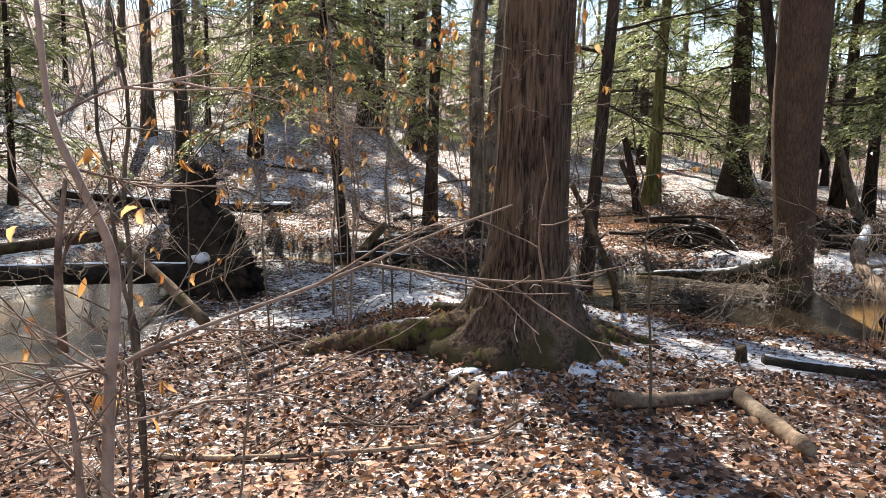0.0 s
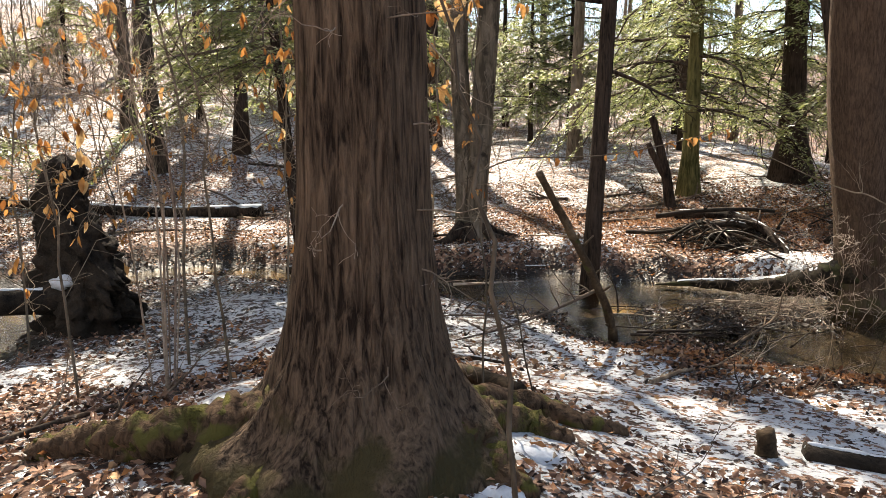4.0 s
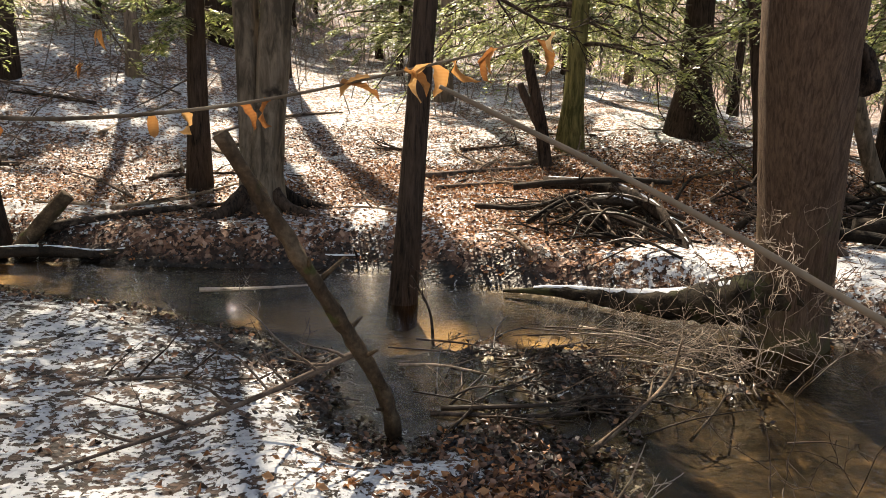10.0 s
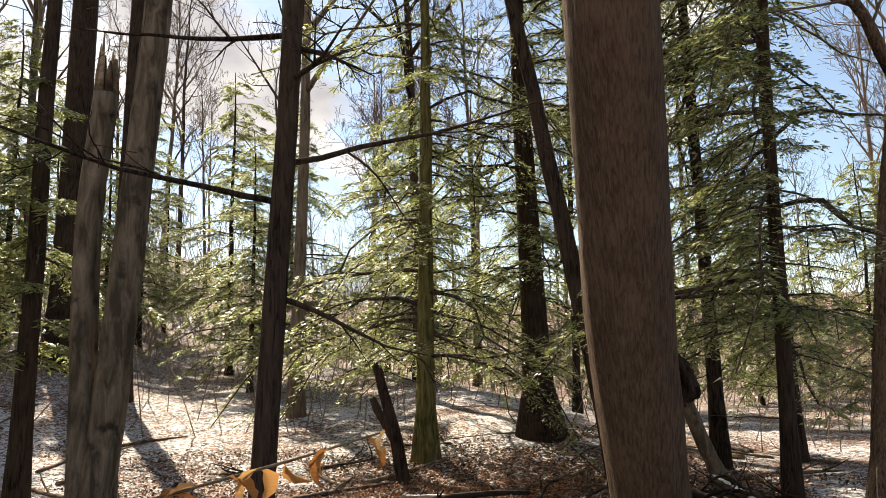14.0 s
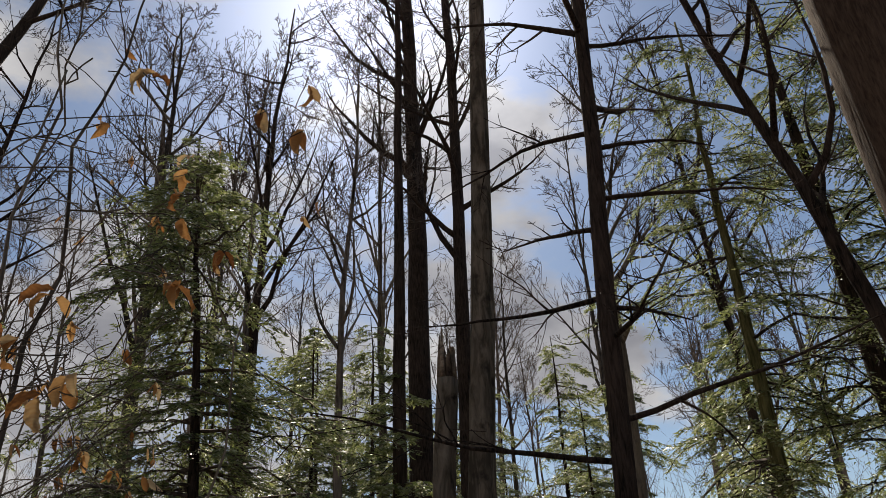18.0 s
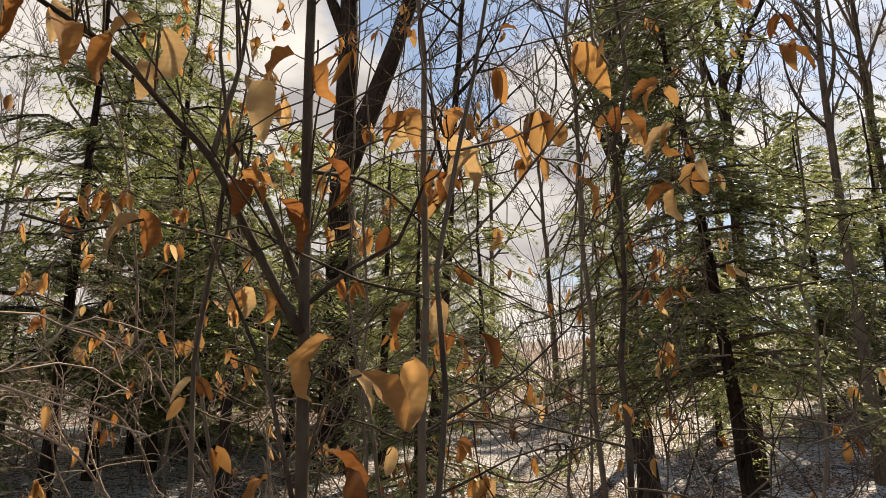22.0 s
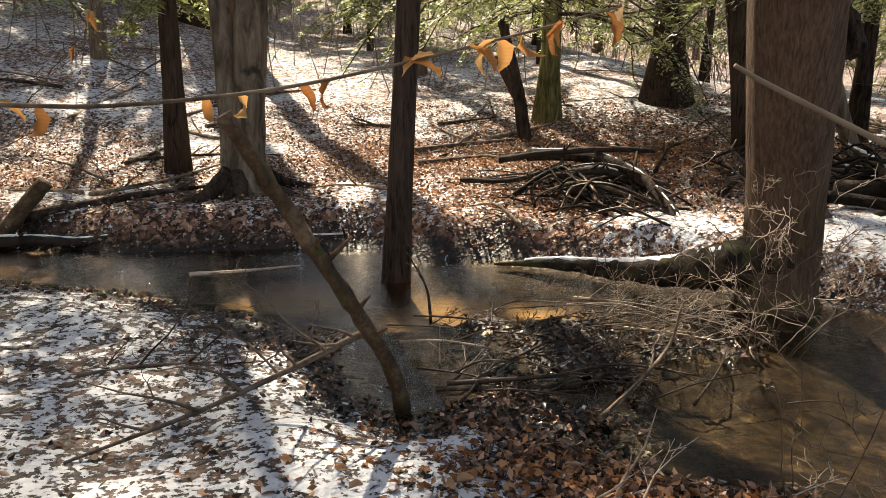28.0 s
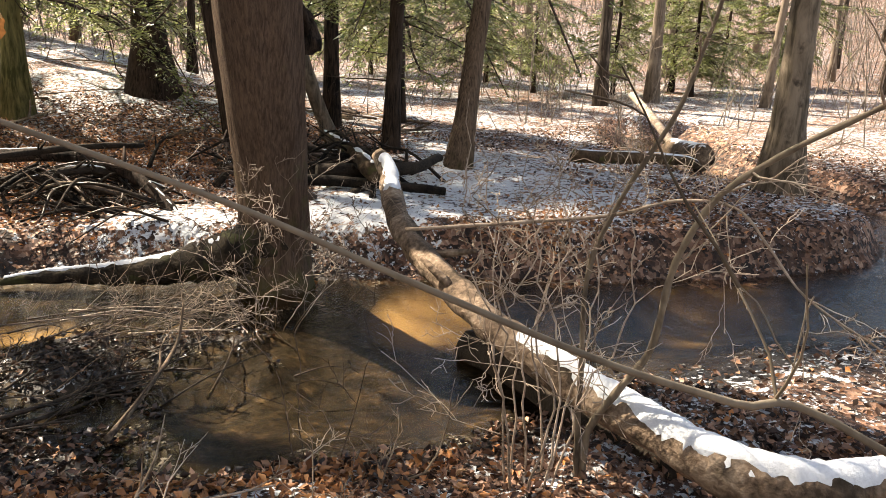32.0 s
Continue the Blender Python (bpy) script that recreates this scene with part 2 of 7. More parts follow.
def ground_material():
    """Leaf litter and dark soil, with thin patchy snow where the sheet's snow value is high, and wet mud at the water's edge."""
    m, nt, n, l, b = start("leaf_litter_and_snow")
    co = n("ShaderNodeTexCoord")
    vo = n("ShaderNodeTexVoronoi")
    vo.inputs["Scale"].default_value = 27
    vo.inputs["Randomness"].default_value = 1.0
    wob = n("ShaderNodeTexNoise")
    wob.inputs["Scale"].default_value, wob.inputs["Detail"].default_value = 9, 4
    l(co.outputs["Object"], wob.inputs["Vector"])
    dis = n("ShaderNodeMixRGB")
    dis.inputs["Fac"].default_value = 0.12
    l(co.outputs["Object"], dis.inputs["Color1"])
    l(wob.outputs["Color"], dis.inputs["Color2"])
    l(dis.outputs["Color"], vo.inputs["Vector"])
    sep = n("ShaderNodeSeparateColor")
    l(vo.outputs["Color"], sep.inputs["Color"])
    leaf = ramp(nt, [(0.0, (0.010, 0.006, 0.005)), (0.3, (0.05, 0.025, 0.016)), (0.6, (0.17, 0.085, 0.052)), (0.85, (0.29, 0.17, 0.115)), (1.0, (0.42, 0.28, 0.20))])
    l(sep.outputs[0], leaf.inputs["Fac"])
    big = n("ShaderNodeTexNoise")
    big.inputs["Scale"].default_value, big.inputs["Detail"].default_value = 1.3, 6
    l(co.outputs["Object"], big.inputs["Vector"])
    soilr = ramp(nt, [(0.45, (0, 0, 0)), (0.62, (1, 1, 1))])
    l(big.outputs["Fac"], soilr.inputs["Fac"])
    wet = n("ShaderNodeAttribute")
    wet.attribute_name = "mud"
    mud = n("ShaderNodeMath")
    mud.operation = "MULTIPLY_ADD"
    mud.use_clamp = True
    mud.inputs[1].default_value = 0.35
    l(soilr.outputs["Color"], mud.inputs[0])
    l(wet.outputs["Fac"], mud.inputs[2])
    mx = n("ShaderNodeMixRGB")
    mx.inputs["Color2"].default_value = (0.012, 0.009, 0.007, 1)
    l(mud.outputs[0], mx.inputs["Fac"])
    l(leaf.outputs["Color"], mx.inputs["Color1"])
    # snow
    at = n("ShaderNodeAttribute")
    at.attribute_name = "snow"
    total = at.outputs["Fac"]
    for size, amount in ((4.5, 1.1), (15.0, 2.8), (38.0, 2.2)):
        no = n("ShaderNodeTexNoise")
        no.inputs["Scale"].default_value, no.inputs["Detail"].default_value, no.inputs["Roughness"].default_value = size, 4, 0.6
        l(co.outputs["Object"], no.inputs["Vector"])
        k = n("ShaderNodeMath")
        k.operation = "MULTIPLY_ADD"
        k.inputs[1].default_value, k.inputs[2].default_value = amount, -amount / 2
        l(no.outputs["Fac"], k.inputs[0])
        su = n("ShaderNodeMath")
        l(total, su.inputs[0])
        l(k.outputs[0], su.inputs[1])
        total = su.outputs[0]
    sr = ramp(nt, [(0.45, (0, 0, 0)), (0.55, (1, 1, 1))])
    l(total, sr.inputs["Fac"])
    ms = n("ShaderNodeMixRGB")
    ms.inputs["Color2"].default_value = (0.475, 0.485, 0.50, 1)
    l(sr.outputs["Color"], ms.inputs["Fac"])
    l(mx.outputs["Color"], ms.inputs["Color1"])
    l(ms.outputs["Color"], b.inputs["Base Color"])
    ro = n("ShaderNodeMath")
    ro.operation = "MULTIPLY_ADD"
    ro.inputs[1].default_value, ro.inputs[2].default_value = -0.3, 0.85
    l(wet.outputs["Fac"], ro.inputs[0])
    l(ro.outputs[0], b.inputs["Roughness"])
    b.inputs["Specular IOR Level"].default_value = 0.3
    hs = n("ShaderNodeMath")
    l(vo.outputs["Distance"], hs.inputs[0])
    l(sr.outputs["Color"], hs.inputs[1])
    bp = n("ShaderNodeBump")
    bp.inputs["Strength"].default_value, bp.inputs["Distance"].default_value = 0.8, 0.02
    l(hs.outputs[0], bp.inputs["Height"])
    l(bp.outputs["Normal"], b.inputs["Normal"])
    return m


def water_material():
    """Shallow brown stream water: a rippled mirror over a tinted clear body."""
    m, nt, n, l, b = start("stream_water")
    nt.nodes.remove(b)
    gl, tr, fr, mx = n("ShaderNodeBsdfGlossy"), n("ShaderNodeBsdfTransparent"), n("ShaderNodeFresnel"), n("ShaderNodeMixShader")
    gl.inputs["Roughness"].default_value = 0.03
    tr.inputs["Color"].default_value = (0.76, 0.64, 0.46, 1)
    fr.inputs["IOR"].default_value = 1.6
    co, no = n("ShaderNodeTexCoord"), n("ShaderNodeTexNoise")
    mp = n("ShaderNodeMapping")
    mp.inputs["Scale"].default_value = (1.0, 2.2, 1)
    mp.inputs["Rotation"].default_value = (0, 0, radians(-25))
    no.inputs["Scale"].default_value, no.inputs["Detail"].default_value, no.inputs["Roughness"].default_value = 10, 6, 0.6
    l(co.outputs["Object"], mp.inputs["Vector"])
    l(mp.outputs["Vector"], no.inputs["Vector"])
    bp = n("ShaderNodeBump")
    bp.inputs["Strength"].default_value, bp.inputs["Distance"].default_value = 0.5, 0.03
    l(no.outputs["Fac"], bp.inputs["Height"])
    l(bp.outputs["Normal"], gl.inputs["Normal"])
    l(bp.outputs["Normal"], fr.inputs["Normal"])
    l(fr.outputs["Fac"], mx.inputs["Fac"])
    l(tr.outputs["BSDF"], mx.inputs[1])
    l(gl.outputs["BSDF"], mx.inputs[2])
    l(mx.outputs["Shader"], nt.nodes["Material Output"].inputs["Surface"])
    return m


def snow_material():
    m = surface("thin_snow", [(0.3, (0.48, 0.50, 0.53)), (0.6, (0.64, 0.66, 0.69))], 6, rough=0.6, bump=0.4, dist=0.02, fine=90, vary=0.0)
    return m


def bed_material():
    """Dark silt with patches of golden sand where the sheet's sand value is high."""
    m = surface("sandy_stream_bed", [(0.38, (0.005, 0.004, 0.003)), (0.56, (0.024, 0.018, 0.012)), (0.74, (0.10, 0.072, 0.046))], 9, rough=0.8, bump=0.5, fine=35, vary=0.0)
    nt, b = m.node_tree, m.node_tree.nodes["Principled BSDF"]
    at, mx = nt.nodes.new("ShaderNodeAttribute"), nt.nodes.new("ShaderNodeMixRGB")
    at.attribute_name = "sand"
    no, k = nt.nodes.new("ShaderNodeTexNoise"), nt.nodes.new("ShaderNodeMath")
    no.inputs["Scale"].default_value, no.inputs["Detail"].default_value = 9, 5
    k.operation = "MULTIPLY_ADD"
    k.inputs[1].default_value = 0.45
    nt.links.new(no.outputs["Fac"], k.inputs[0])
    nt.links.new(at.outputs["Fac"], k.inputs[2])
    r = ramp(nt, [(0.5, (0, 0, 0)), (1.0, (1, 1, 1))])
    nt.links.new(k.outputs[0], r.inputs["Fac"])
    nt.links.new(r.outputs["Color"], mx.inputs["Fac"])
    nt.links.new(b.inputs["Base Color"].links[0].from_socket, mx.inputs["Color1"])
    mx.inputs["Color2"].default_value = (0.33, 0.23, 0.115, 1)
    nt.links.new(mx.outputs["Color"], b.inputs["Base Color"])
    return m


M_GROUND = ground_material()
M_WATER = water_material()
M_SNOW = snow_material()
M_BED = bed_material()
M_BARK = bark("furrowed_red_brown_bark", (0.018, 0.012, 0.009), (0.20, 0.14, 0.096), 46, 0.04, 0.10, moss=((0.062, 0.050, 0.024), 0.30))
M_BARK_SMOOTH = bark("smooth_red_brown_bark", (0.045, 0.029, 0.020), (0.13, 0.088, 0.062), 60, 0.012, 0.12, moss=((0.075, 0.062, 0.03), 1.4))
M_BARK_MOSS = bark("mossy_root_bark", (0.022, 0.014, 0.009), (0.15, 0.095, 0.06), 30, 0.03, 0.5, ((0.085, 0.08, 0.024), 8.0, 0.5))
M_MOSS = surface("olive_moss", [(0.3, (0.022, 0.02, 0.008)), (0.55, (0.075, 0.07, 0.02)), (0.75, (0.15, 0.14, 0.038))], 16, fine=120, bump=1.0, dist=0.03, rough=0.95, vary=0.0, spots=((0.07, 0.045, 0.028), 7.0, 0.47))
M_BARK_DARK = bark("dark_wet_bark", (0.006, 0.005, 0.004), (0.075, 0.052, 0.039), 34, 0.016)
M_BARK_GREY = bark("pale_grey_bark", (0.06, 0.048, 0.034), (0.25, 0.20, 0.15), 12, 0.006, 0.2, ((0.035, 0.028, 0.022), 5.0, 0.60))
M_BARK_GREEN = bark("algae_green_bark", (0.05, 0.05, 0.018), (0.24, 0.21, 0.09), 20, 0.008)
M_BARK_FAR = bark("grey_brown_bark", (0.04, 0.032, 0.025), (0.22, 0.175, 0.135), 18, 0.008, vary=0.4)
M_TWIG = surface("grey_twig_bark", [(0.3, (0.02, 0.015, 0.011)), (0.7, (0.15, 0.112, 0.088))], 12, fine=80, bump=0.3, vary=0.3)
M_TWIG_PALE = surface("pale_dry_twig", [(0.3, (0.15, 0.11, 0.08)), (0.7, (0.42, 0.34, 0.27))], 12, fine=80, bump=0.3, vary=0.3)
M_SAPLING = surface("smooth_brown_sapling_bark", [(0.3, (0.055, 0.043, 0.032)), (0.7, (0.21, 0.17, 0.125))], 9, (1, 1, 0.4), fine=50, bump=0.3, vary=0.3)
M_DEAD = surface("weathered_dead_wood", [(0.3, (0.035, 0.026, 0.02)), (0.55, (0.16, 0.115, 0.08)), (0.75, (0.36, 0.28, 0.2))], 7, (1, 1, 1), fine=60, bump=0.6, vary=0.25)
M_ROTTEN = surface("black_rotten_wood", [(0.3, (0.006, 0.005, 0.004)), (0.7, (0.04, 0.03, 0.022))], 7, fine=60, bump=0.9, dist=0.03)
M_MOSSLOG = surface("mossy_log_bark", [(0.3, (0.010, 0.008, 0.006)), (0.7, (0.06, 0.045, 0.028))], 6, fine=50, bump=0.9, spots=((0.034, 0.034, 0.014), 7.0, 0.56))
# the whitish last stop paints a silvery sun sheen onto some needles
M_NEEDLE = foliage("hemlock_needles", [(0.0, (0.07, 0.10, 0.035)), (0.4, (0.19, 0.22, 0.07)), (0.8, (0.31, 0.33, 0.12)), (1.0, (0.52, 0.52, 0.38))], 0.38, 0.6, spec=1.0)
M_LEAF = foliage("dry_beech_leaf", [(0.0, (0.22, 0.085, 0.025)), (0.4, (0.42, 0.20, 0.06)), (0.75, (0.55, 0.32, 0.12)), (1.0, (0.62, 0.45, 0.24))], 0.7, 0.5)
M_LITTER = foliage("fallen_leaf", [(0.0, (0.008, 0.005, 0.004)), (0.3, (0.05, 0.026, 0.017)), (0.6, (0.17, 0.09, 0.057)), (0.88, (0.34, 0.21, 0.145)), (1.0, (0.44, 0.18, 0.055))], 0.5, 0.15)
M_LITTER_ORANGE = foliage("orange_fallen_leaf", [(0.0, (0.10, 0.040, 0.018)), (0.5, (0.27, 0.115, 0.045)), (1.0, (0.42, 0.22, 0.10))], 0.6, 0.2)
M_LITTER_WET = foliage("wet_black_leaf", [(0.0, (0.006, 0.004, 0.003)), (0.5, (0.03, 0.018, 0.012)), (0.85, (0.09, 0.05, 0.03)), (1.0, (0.20, 0.10, 0.05))], 0.3, 0.05, spec=0.5)
M_LITTER_ONE = foliage("single_fallen_leaf", [(0.0, (0.10, 0.052, 0.028)), (0.4, (0.26, 0.145, 0.075)), (0.75, (0.40, 0.26, 0.16)), (1.0, (0.48, 0.25, 0.09))], 0.6, 0.15, "Random")
M_BARELOG = surface("pale_barkless_wood", [(0.3, (0.045, 0.032, 0.022)), (0.5, (0.16, 0.112, 0.078)), (0.72, (0.34, 0.26, 0.19))], 5, fine=40, bump=0.8, dist=0.03, vary=0.0, spots=((0.035, 0.026, 0.018), 3.5, 0.56))
M_SHRUB = surface("grey_brown_shrub_bark", [(0.3, (0.08, 0.055, 0.042)), (0.7, (0.30, 0.23, 0.19))], 10, fine=70, bump=0.3, vary=0.3)
M_SNAG = surface("brown_mossy_dead_wood", [(0.3, (0.02, 0.014, 0.009)), (0.55, (0.075, 0.05, 0.03)), (0.78, (0.17, 0.12, 0.075))], 8, fine=55, bump=0.8, spots=((0.06, 0.06, 0.02), 6.0, 0.58))
M_BRUSH = surface("tan_dry_brush", [(0.3, (0.07, 0.056, 0.046)), (0.7, (0.24, 0.20, 0.165))], 8, fine=40, bump=0.2, vary=0.3)
M_WET = surface("black_wet_wood", [(0.3, (0.006, 0.005, 0.004)), (0.7, (0.055, 0.038, 0.027))], 9, fine=60, rough=0.35, bump=0.5, vary=0.3)


# ---- geometry helpers ----
class Geo:
    """Vertices and faces gathered piece by piece."""

    def __init__(self):
        self.v, self.q, self.t, self.n = [], [], [], 0

    def add(self, verts, quads=None, tris=None):
        verts = np.asarray(verts, float).reshape(-1, 3)
        if quads is not None and len(quads):
            self.q.append(np.asarray(quads, int) + self.n)
        if tris is not None and len(tris):
            self.t.append(np.asarray(tris, int) + self.n)
        self.v.append(verts)
        self.n += len(verts)

    def mesh(self, name, smooth=True):
        me = bpy.data.meshes.new(name)
        v = np.concatenate(self.v) if self.v else np.zeros((0, 3))
        q = np.concatenate(self.q) if self.q else np.zeros((0, 4), int)
        t = np.concatenate(self.t) if self.t else np.zeros((0, 3), int)
        me.vertices.add(len(v))
        me.vertices.foreach_set("co", v.astype(np.float32).ravel())
        loops = np.concatenate([q.ravel(), t.ravel()])
        me.loops.add(len(loops))
        me.loops.foreach_set("vertex_index", loops.astype(np.int32))
        me.polygons.add(len(q) + len(t))
        me.polygons.foreach_set("loop_start", np.concatenate([np.arange(len(q)) * 4, len(q) * 4 + np.arange(len(t)) * 3]).astype(np.int32))
        me.polygons.foreach_set("use_smooth", np.full(len(q) + len(t), smooth))
        me.update(calc_edges=True)
        return me


def put(name, geo, material, parent=None, label="", smooth=True, mesh=None):
    """Links gathered geometry as one mesh object, under a thing or as a thing of its own."""
    me = mesh or geo.mesh(name, smooth)
    if mesh is None:
        me.materials.append(material)
    ob = new(name, me)
    if parent is not None:
        ob.parent = parent
    if label:
        tagged(ob, label)
    return ob


def thing(name, at, label, category, group="", kind=""):
    ob = new(name)
    ob.empty_display_size = 0.1
    ob.location = at
    return tagged(ob, label, category, group, kind)


def hash2(ix, iy, seed):
    h = (ix * 374761393 + iy * 668265263 + seed * 974634777) & 0xFFFFFFFF
    h = ((h ^ (h >> 13)) * 1274126177) & 0xFFFFFFFF
    return ((h ^ (h >> 16)) & 0xFFFFFF) / float(0xFFFFFF)


def field(x, y, size, seed=0, octaves=1):
    """Smooth noise from 0 to 1 over the plan, with lumps of about that size."""
    x, y = np.asarray(x, float), np.asarray(y, float)
    out, total, amp = 0.0, 0.0, 1.0
    for o in range(octaves):
        u, w = x / size * 2**o + 1000, y / size * 2**o + 1000
        ix, iy = np.floor(u).astype(np.int64), np.floor(w).astype(np.int64)
        fx, fy = u - ix, w - iy
        fx, fy = fx * fx * (3 - 2 * fx), fy * fy * (3 - 2 * fy)
        a, b = hash2(ix, iy, seed + o), hash2(ix + 1, iy, seed + o)
        c, d = hash2(ix, iy + 1, seed + o), hash2(ix + 1, iy + 1, seed + o)
        out = out + amp * ((a * (1 - fx) + b * fx) * (1 - fy) + (c * (1 - fx) + d * fx) * fy)
        total += amp
        amp *= 0.5
    return out / total


def step(a, b, x):
    t = np.clip((np.asarray(x, float) - a) / (b - a), 0.0, 1.0)
    return t * t * (3 - 2 * t)


def frame_of(d):
    d = d / (np.linalg.norm(d) + 1e-9)
    u = np.cross(d, (0, 0, 1.0) if abs(d[2]) < 0.9 else (1.0, 0, 0))
    u /= np.linalg.norm(u) + 1e-9
    return u, np.cross(d, u)


def curve_points(ctrl, steps):
    """A smooth line through the given points."""
    c = np.asarray(ctrl, float)
    p = np.vstack([2 * c[0] - c[1], c, 2 * c[-1] - c[-2]])
    out = []
    for i in range(1, len(p) - 2):
        for s in np.linspace(0, 1, steps, endpoint=False):
            out.append(0.5 * (2 * p[i] + (p[i + 1] - p[i - 1]) * s + (2 * p[i - 1] - 5 * p[i] + 4 * p[i + 1] - p[i + 2]) * s * s + (3 * p[i] - p[i - 1] - 3 * p[i + 1] + p[i + 2]) * s**3))
    return np.vstack([out, c[-1:]])


def tube(geo, pts, rad, sides=6, rough=0.0, seed=0, cap=True, flute=None):
    """A round stem along a line, with a radius at each point. rough: unevenness of its skin. flute: extra radius by angle and row."""
    pts, rad = np.asarray(pts, float), np.asarray(rad, float)
    n = len(pts)
    tang = np.gradient(pts, axis=0)
    u, w = frame_of(tang[0])
    ang = np.arange(sides) / sides * 2 * math.pi
    rows = []
    for i in range(n):
        d = tang[i] / (np.linalg.norm(tang[i]) + 1e-9)
        u = u - d * (u @ d)
        u /= np.linalg.norm(u) + 1e-9
        w = np.cross(d, u)
        r = np.full(sides, rad[i])
        if rough:
            r = r * (1 + rough * (field(ang * 2.2 + seed * 7, np.full(sides, i * 0.9), 1.0, seed, 2) - 0.5) * 2)
        if flute is not None:
            r = r + flute(ang, i / max(1, n - 1))
        rows.append(pts[i] + (np.cos(ang) * r)[:, None] * u + (np.sin(ang) * r)[:, None] * w)
    v = np.concatenate(rows)
    a = np.arange(sides)
    b = (a + 1) % sides
    q = np.concatenate([np.stack([a + i * sides, b + i * sides, b + (i + 1) * sides, a + (i + 1) * sides], 1) for i in range(n - 1)])
    if cap:
        v = np.vstack([v, pts[0], pts[-1]])
        t = np.concatenate([np.stack([b, a, np.full(sides, n * sides)], 1), np.stack([a + (n - 1) * sides, b + (n - 1) * sides, np.full(sides, n * sides + 1)], 1)])
        geo.add(v, q, t)
    else:
        geo.add(v, q)


def grow(rng, start_at, way, length, r0, level, lift=0.15, wig=0.25, kids=(6, 5, 4), spread=(35, 65), ratio=(0.35, 0.6), segs=6, tip=0.15):
    """A branch with its side branches: a list of (points, radii, level)."""
    out = []

    def one(p, d, ln, r, lv):
        d = d / np.linalg.norm(d)
        n = segs if lv < 2 else (3 if lv == 2 else 2)
        pts = [p]
        for i in range(n):
            d = d + rng.normal(0, wig / n**0.5, 3) + np.array([0, 0, lift / n])
            d /= np.linalg.norm(d)
            pts.append(pts[-1] + d * ln / n)
        pts = np.array(pts)
        rad = r * np.linspace(1, tip, n + 1)
        out.append((pts, rad, lv))
        if lv < len(kids):
            for k in range(kids[lv]):
                s = rng.uniform(0.2, 0.98)
                i = min(int(s * n), n - 1)
                q = pts[i] + (pts[i + 1] - pts[i]) * (s * n - i)
                t = pts[i + 1] - pts[i]
                t /= np.linalg.norm(t)
                u, w = frame_of(t)
                a, b = rng.uniform(0, 2 * math.pi), radians(rng.uniform(*spread))
                one(q, t * math.cos(b) + (u * math.cos(a) + w * math.sin(a)) * math.sin(b), ln * rng.uniform(*ratio) * (1.1 - 0.5 * s), r * (1 - s * (1 - tip)) * 0.55, lv + 1)

    one(np.asarray(start_at, float), np.asarray(way, float), length, r0, level)
    return out


def leaves_at(geo, rng, at, along, size, width=0.45, curl=0.5, rows=3):
    """Pointed, curled leaves: at each place one, hanging the given way."""
    at, along = np.asarray(at, float), np.asarray(along, float)
    m = len(at)
    if not m:
        return
    along = along / np.linalg.norm(along, axis=1, keepdims=True)
    side = np.cross(along, rng.normal(0, 1, (m, 3)))
    side /= np.linalg.norm(side, axis=1, keepdims=True) + 1e-9
    up = np.cross(side, along)
    size = np.broadcast_to(size, (m,)) * rng.uniform(0.7, 1.2, m)
    s = np.linspace(0, 1, rows + 2)
    prof = np.sin(s**0.8 * math.pi) ** 0.8 * width * 0.5
    c = rng.uniform(-curl, curl, m)
    fold = rng.uniform(0.1, 0.9, m)
    v = np.zeros((m, rows + 2, 3, 3))
    for i, (a, w) in enumerate(zip(s, prof)):
        mid = at + along * (a * size)[:, None] + up * (c * size * a * a * 0.6)[:, None]
        off = side * (w * size)[:, None]
        rise = up * (w * size * fold)[:, None]
        v[:, i, 0], v[:, i, 1], v[:, i, 2] = mid - off + rise, mid, mid + off + rise
    base = (np.arange(m) * (rows + 2) * 3)[:, None]
    q = []
    for i in range(rows + 1):
        for j in (0, 1):
            q.append(base + np.array([i * 3 + j, i * 3 + j + 1, (i + 1) * 3 + j + 1, (i + 1) * 3 + j]))
    geo.add(v.reshape(-1, 3), np.concatenate(q))


def blades(geo, at, along, normal, length, width):
    """Small pointed slips: needle sprays."""
    along = along / (np.linalg.norm(along, axis=1, keepdims=True) + 1e-9)
    side = np.cross(along, normal)
    side /= np.linalg.norm(side, axis=1, keepdims=True) + 1e-9
    h = (side.T * (width / 2)).T
    v = np.stack([at - h, at + h, at + (along.T * length).T], 1).reshape(-1, 3)
    geo.add(v, None, np.arange(len(at) * 3).reshape(-1, 3))


# ---- the ground and the stream ----
NEAR_SHORE = [(-40, -24), (-20, -12), (-9.0, -4.2), (-6.4, -1.2), (-5.25, 0.7), (-4.9, 1.6), (-4.85, 2.4), (-4.9, 3.2), (-5.1, 4.4), (-5.4, 5.5), (-4.95, 6.35), (-4.3, 6.6), (-3.3, 6.15), (-1.85, 5.6), (-0.9, 5.05), (-0.35, 4.4), (-0.12, 3.85), (0.15, 3.5), (0.55, 3.5), (1.0, 3.15), (1.3, 2.9), (1.9, 2.65), (2.3, 2.42), (2.9, 2.45), (3.6, 2.3), (4.3, 2.15), (5.5, 1.75), (8.0, 0.8), (12, -0.8), (24, -5), (45, -12)]
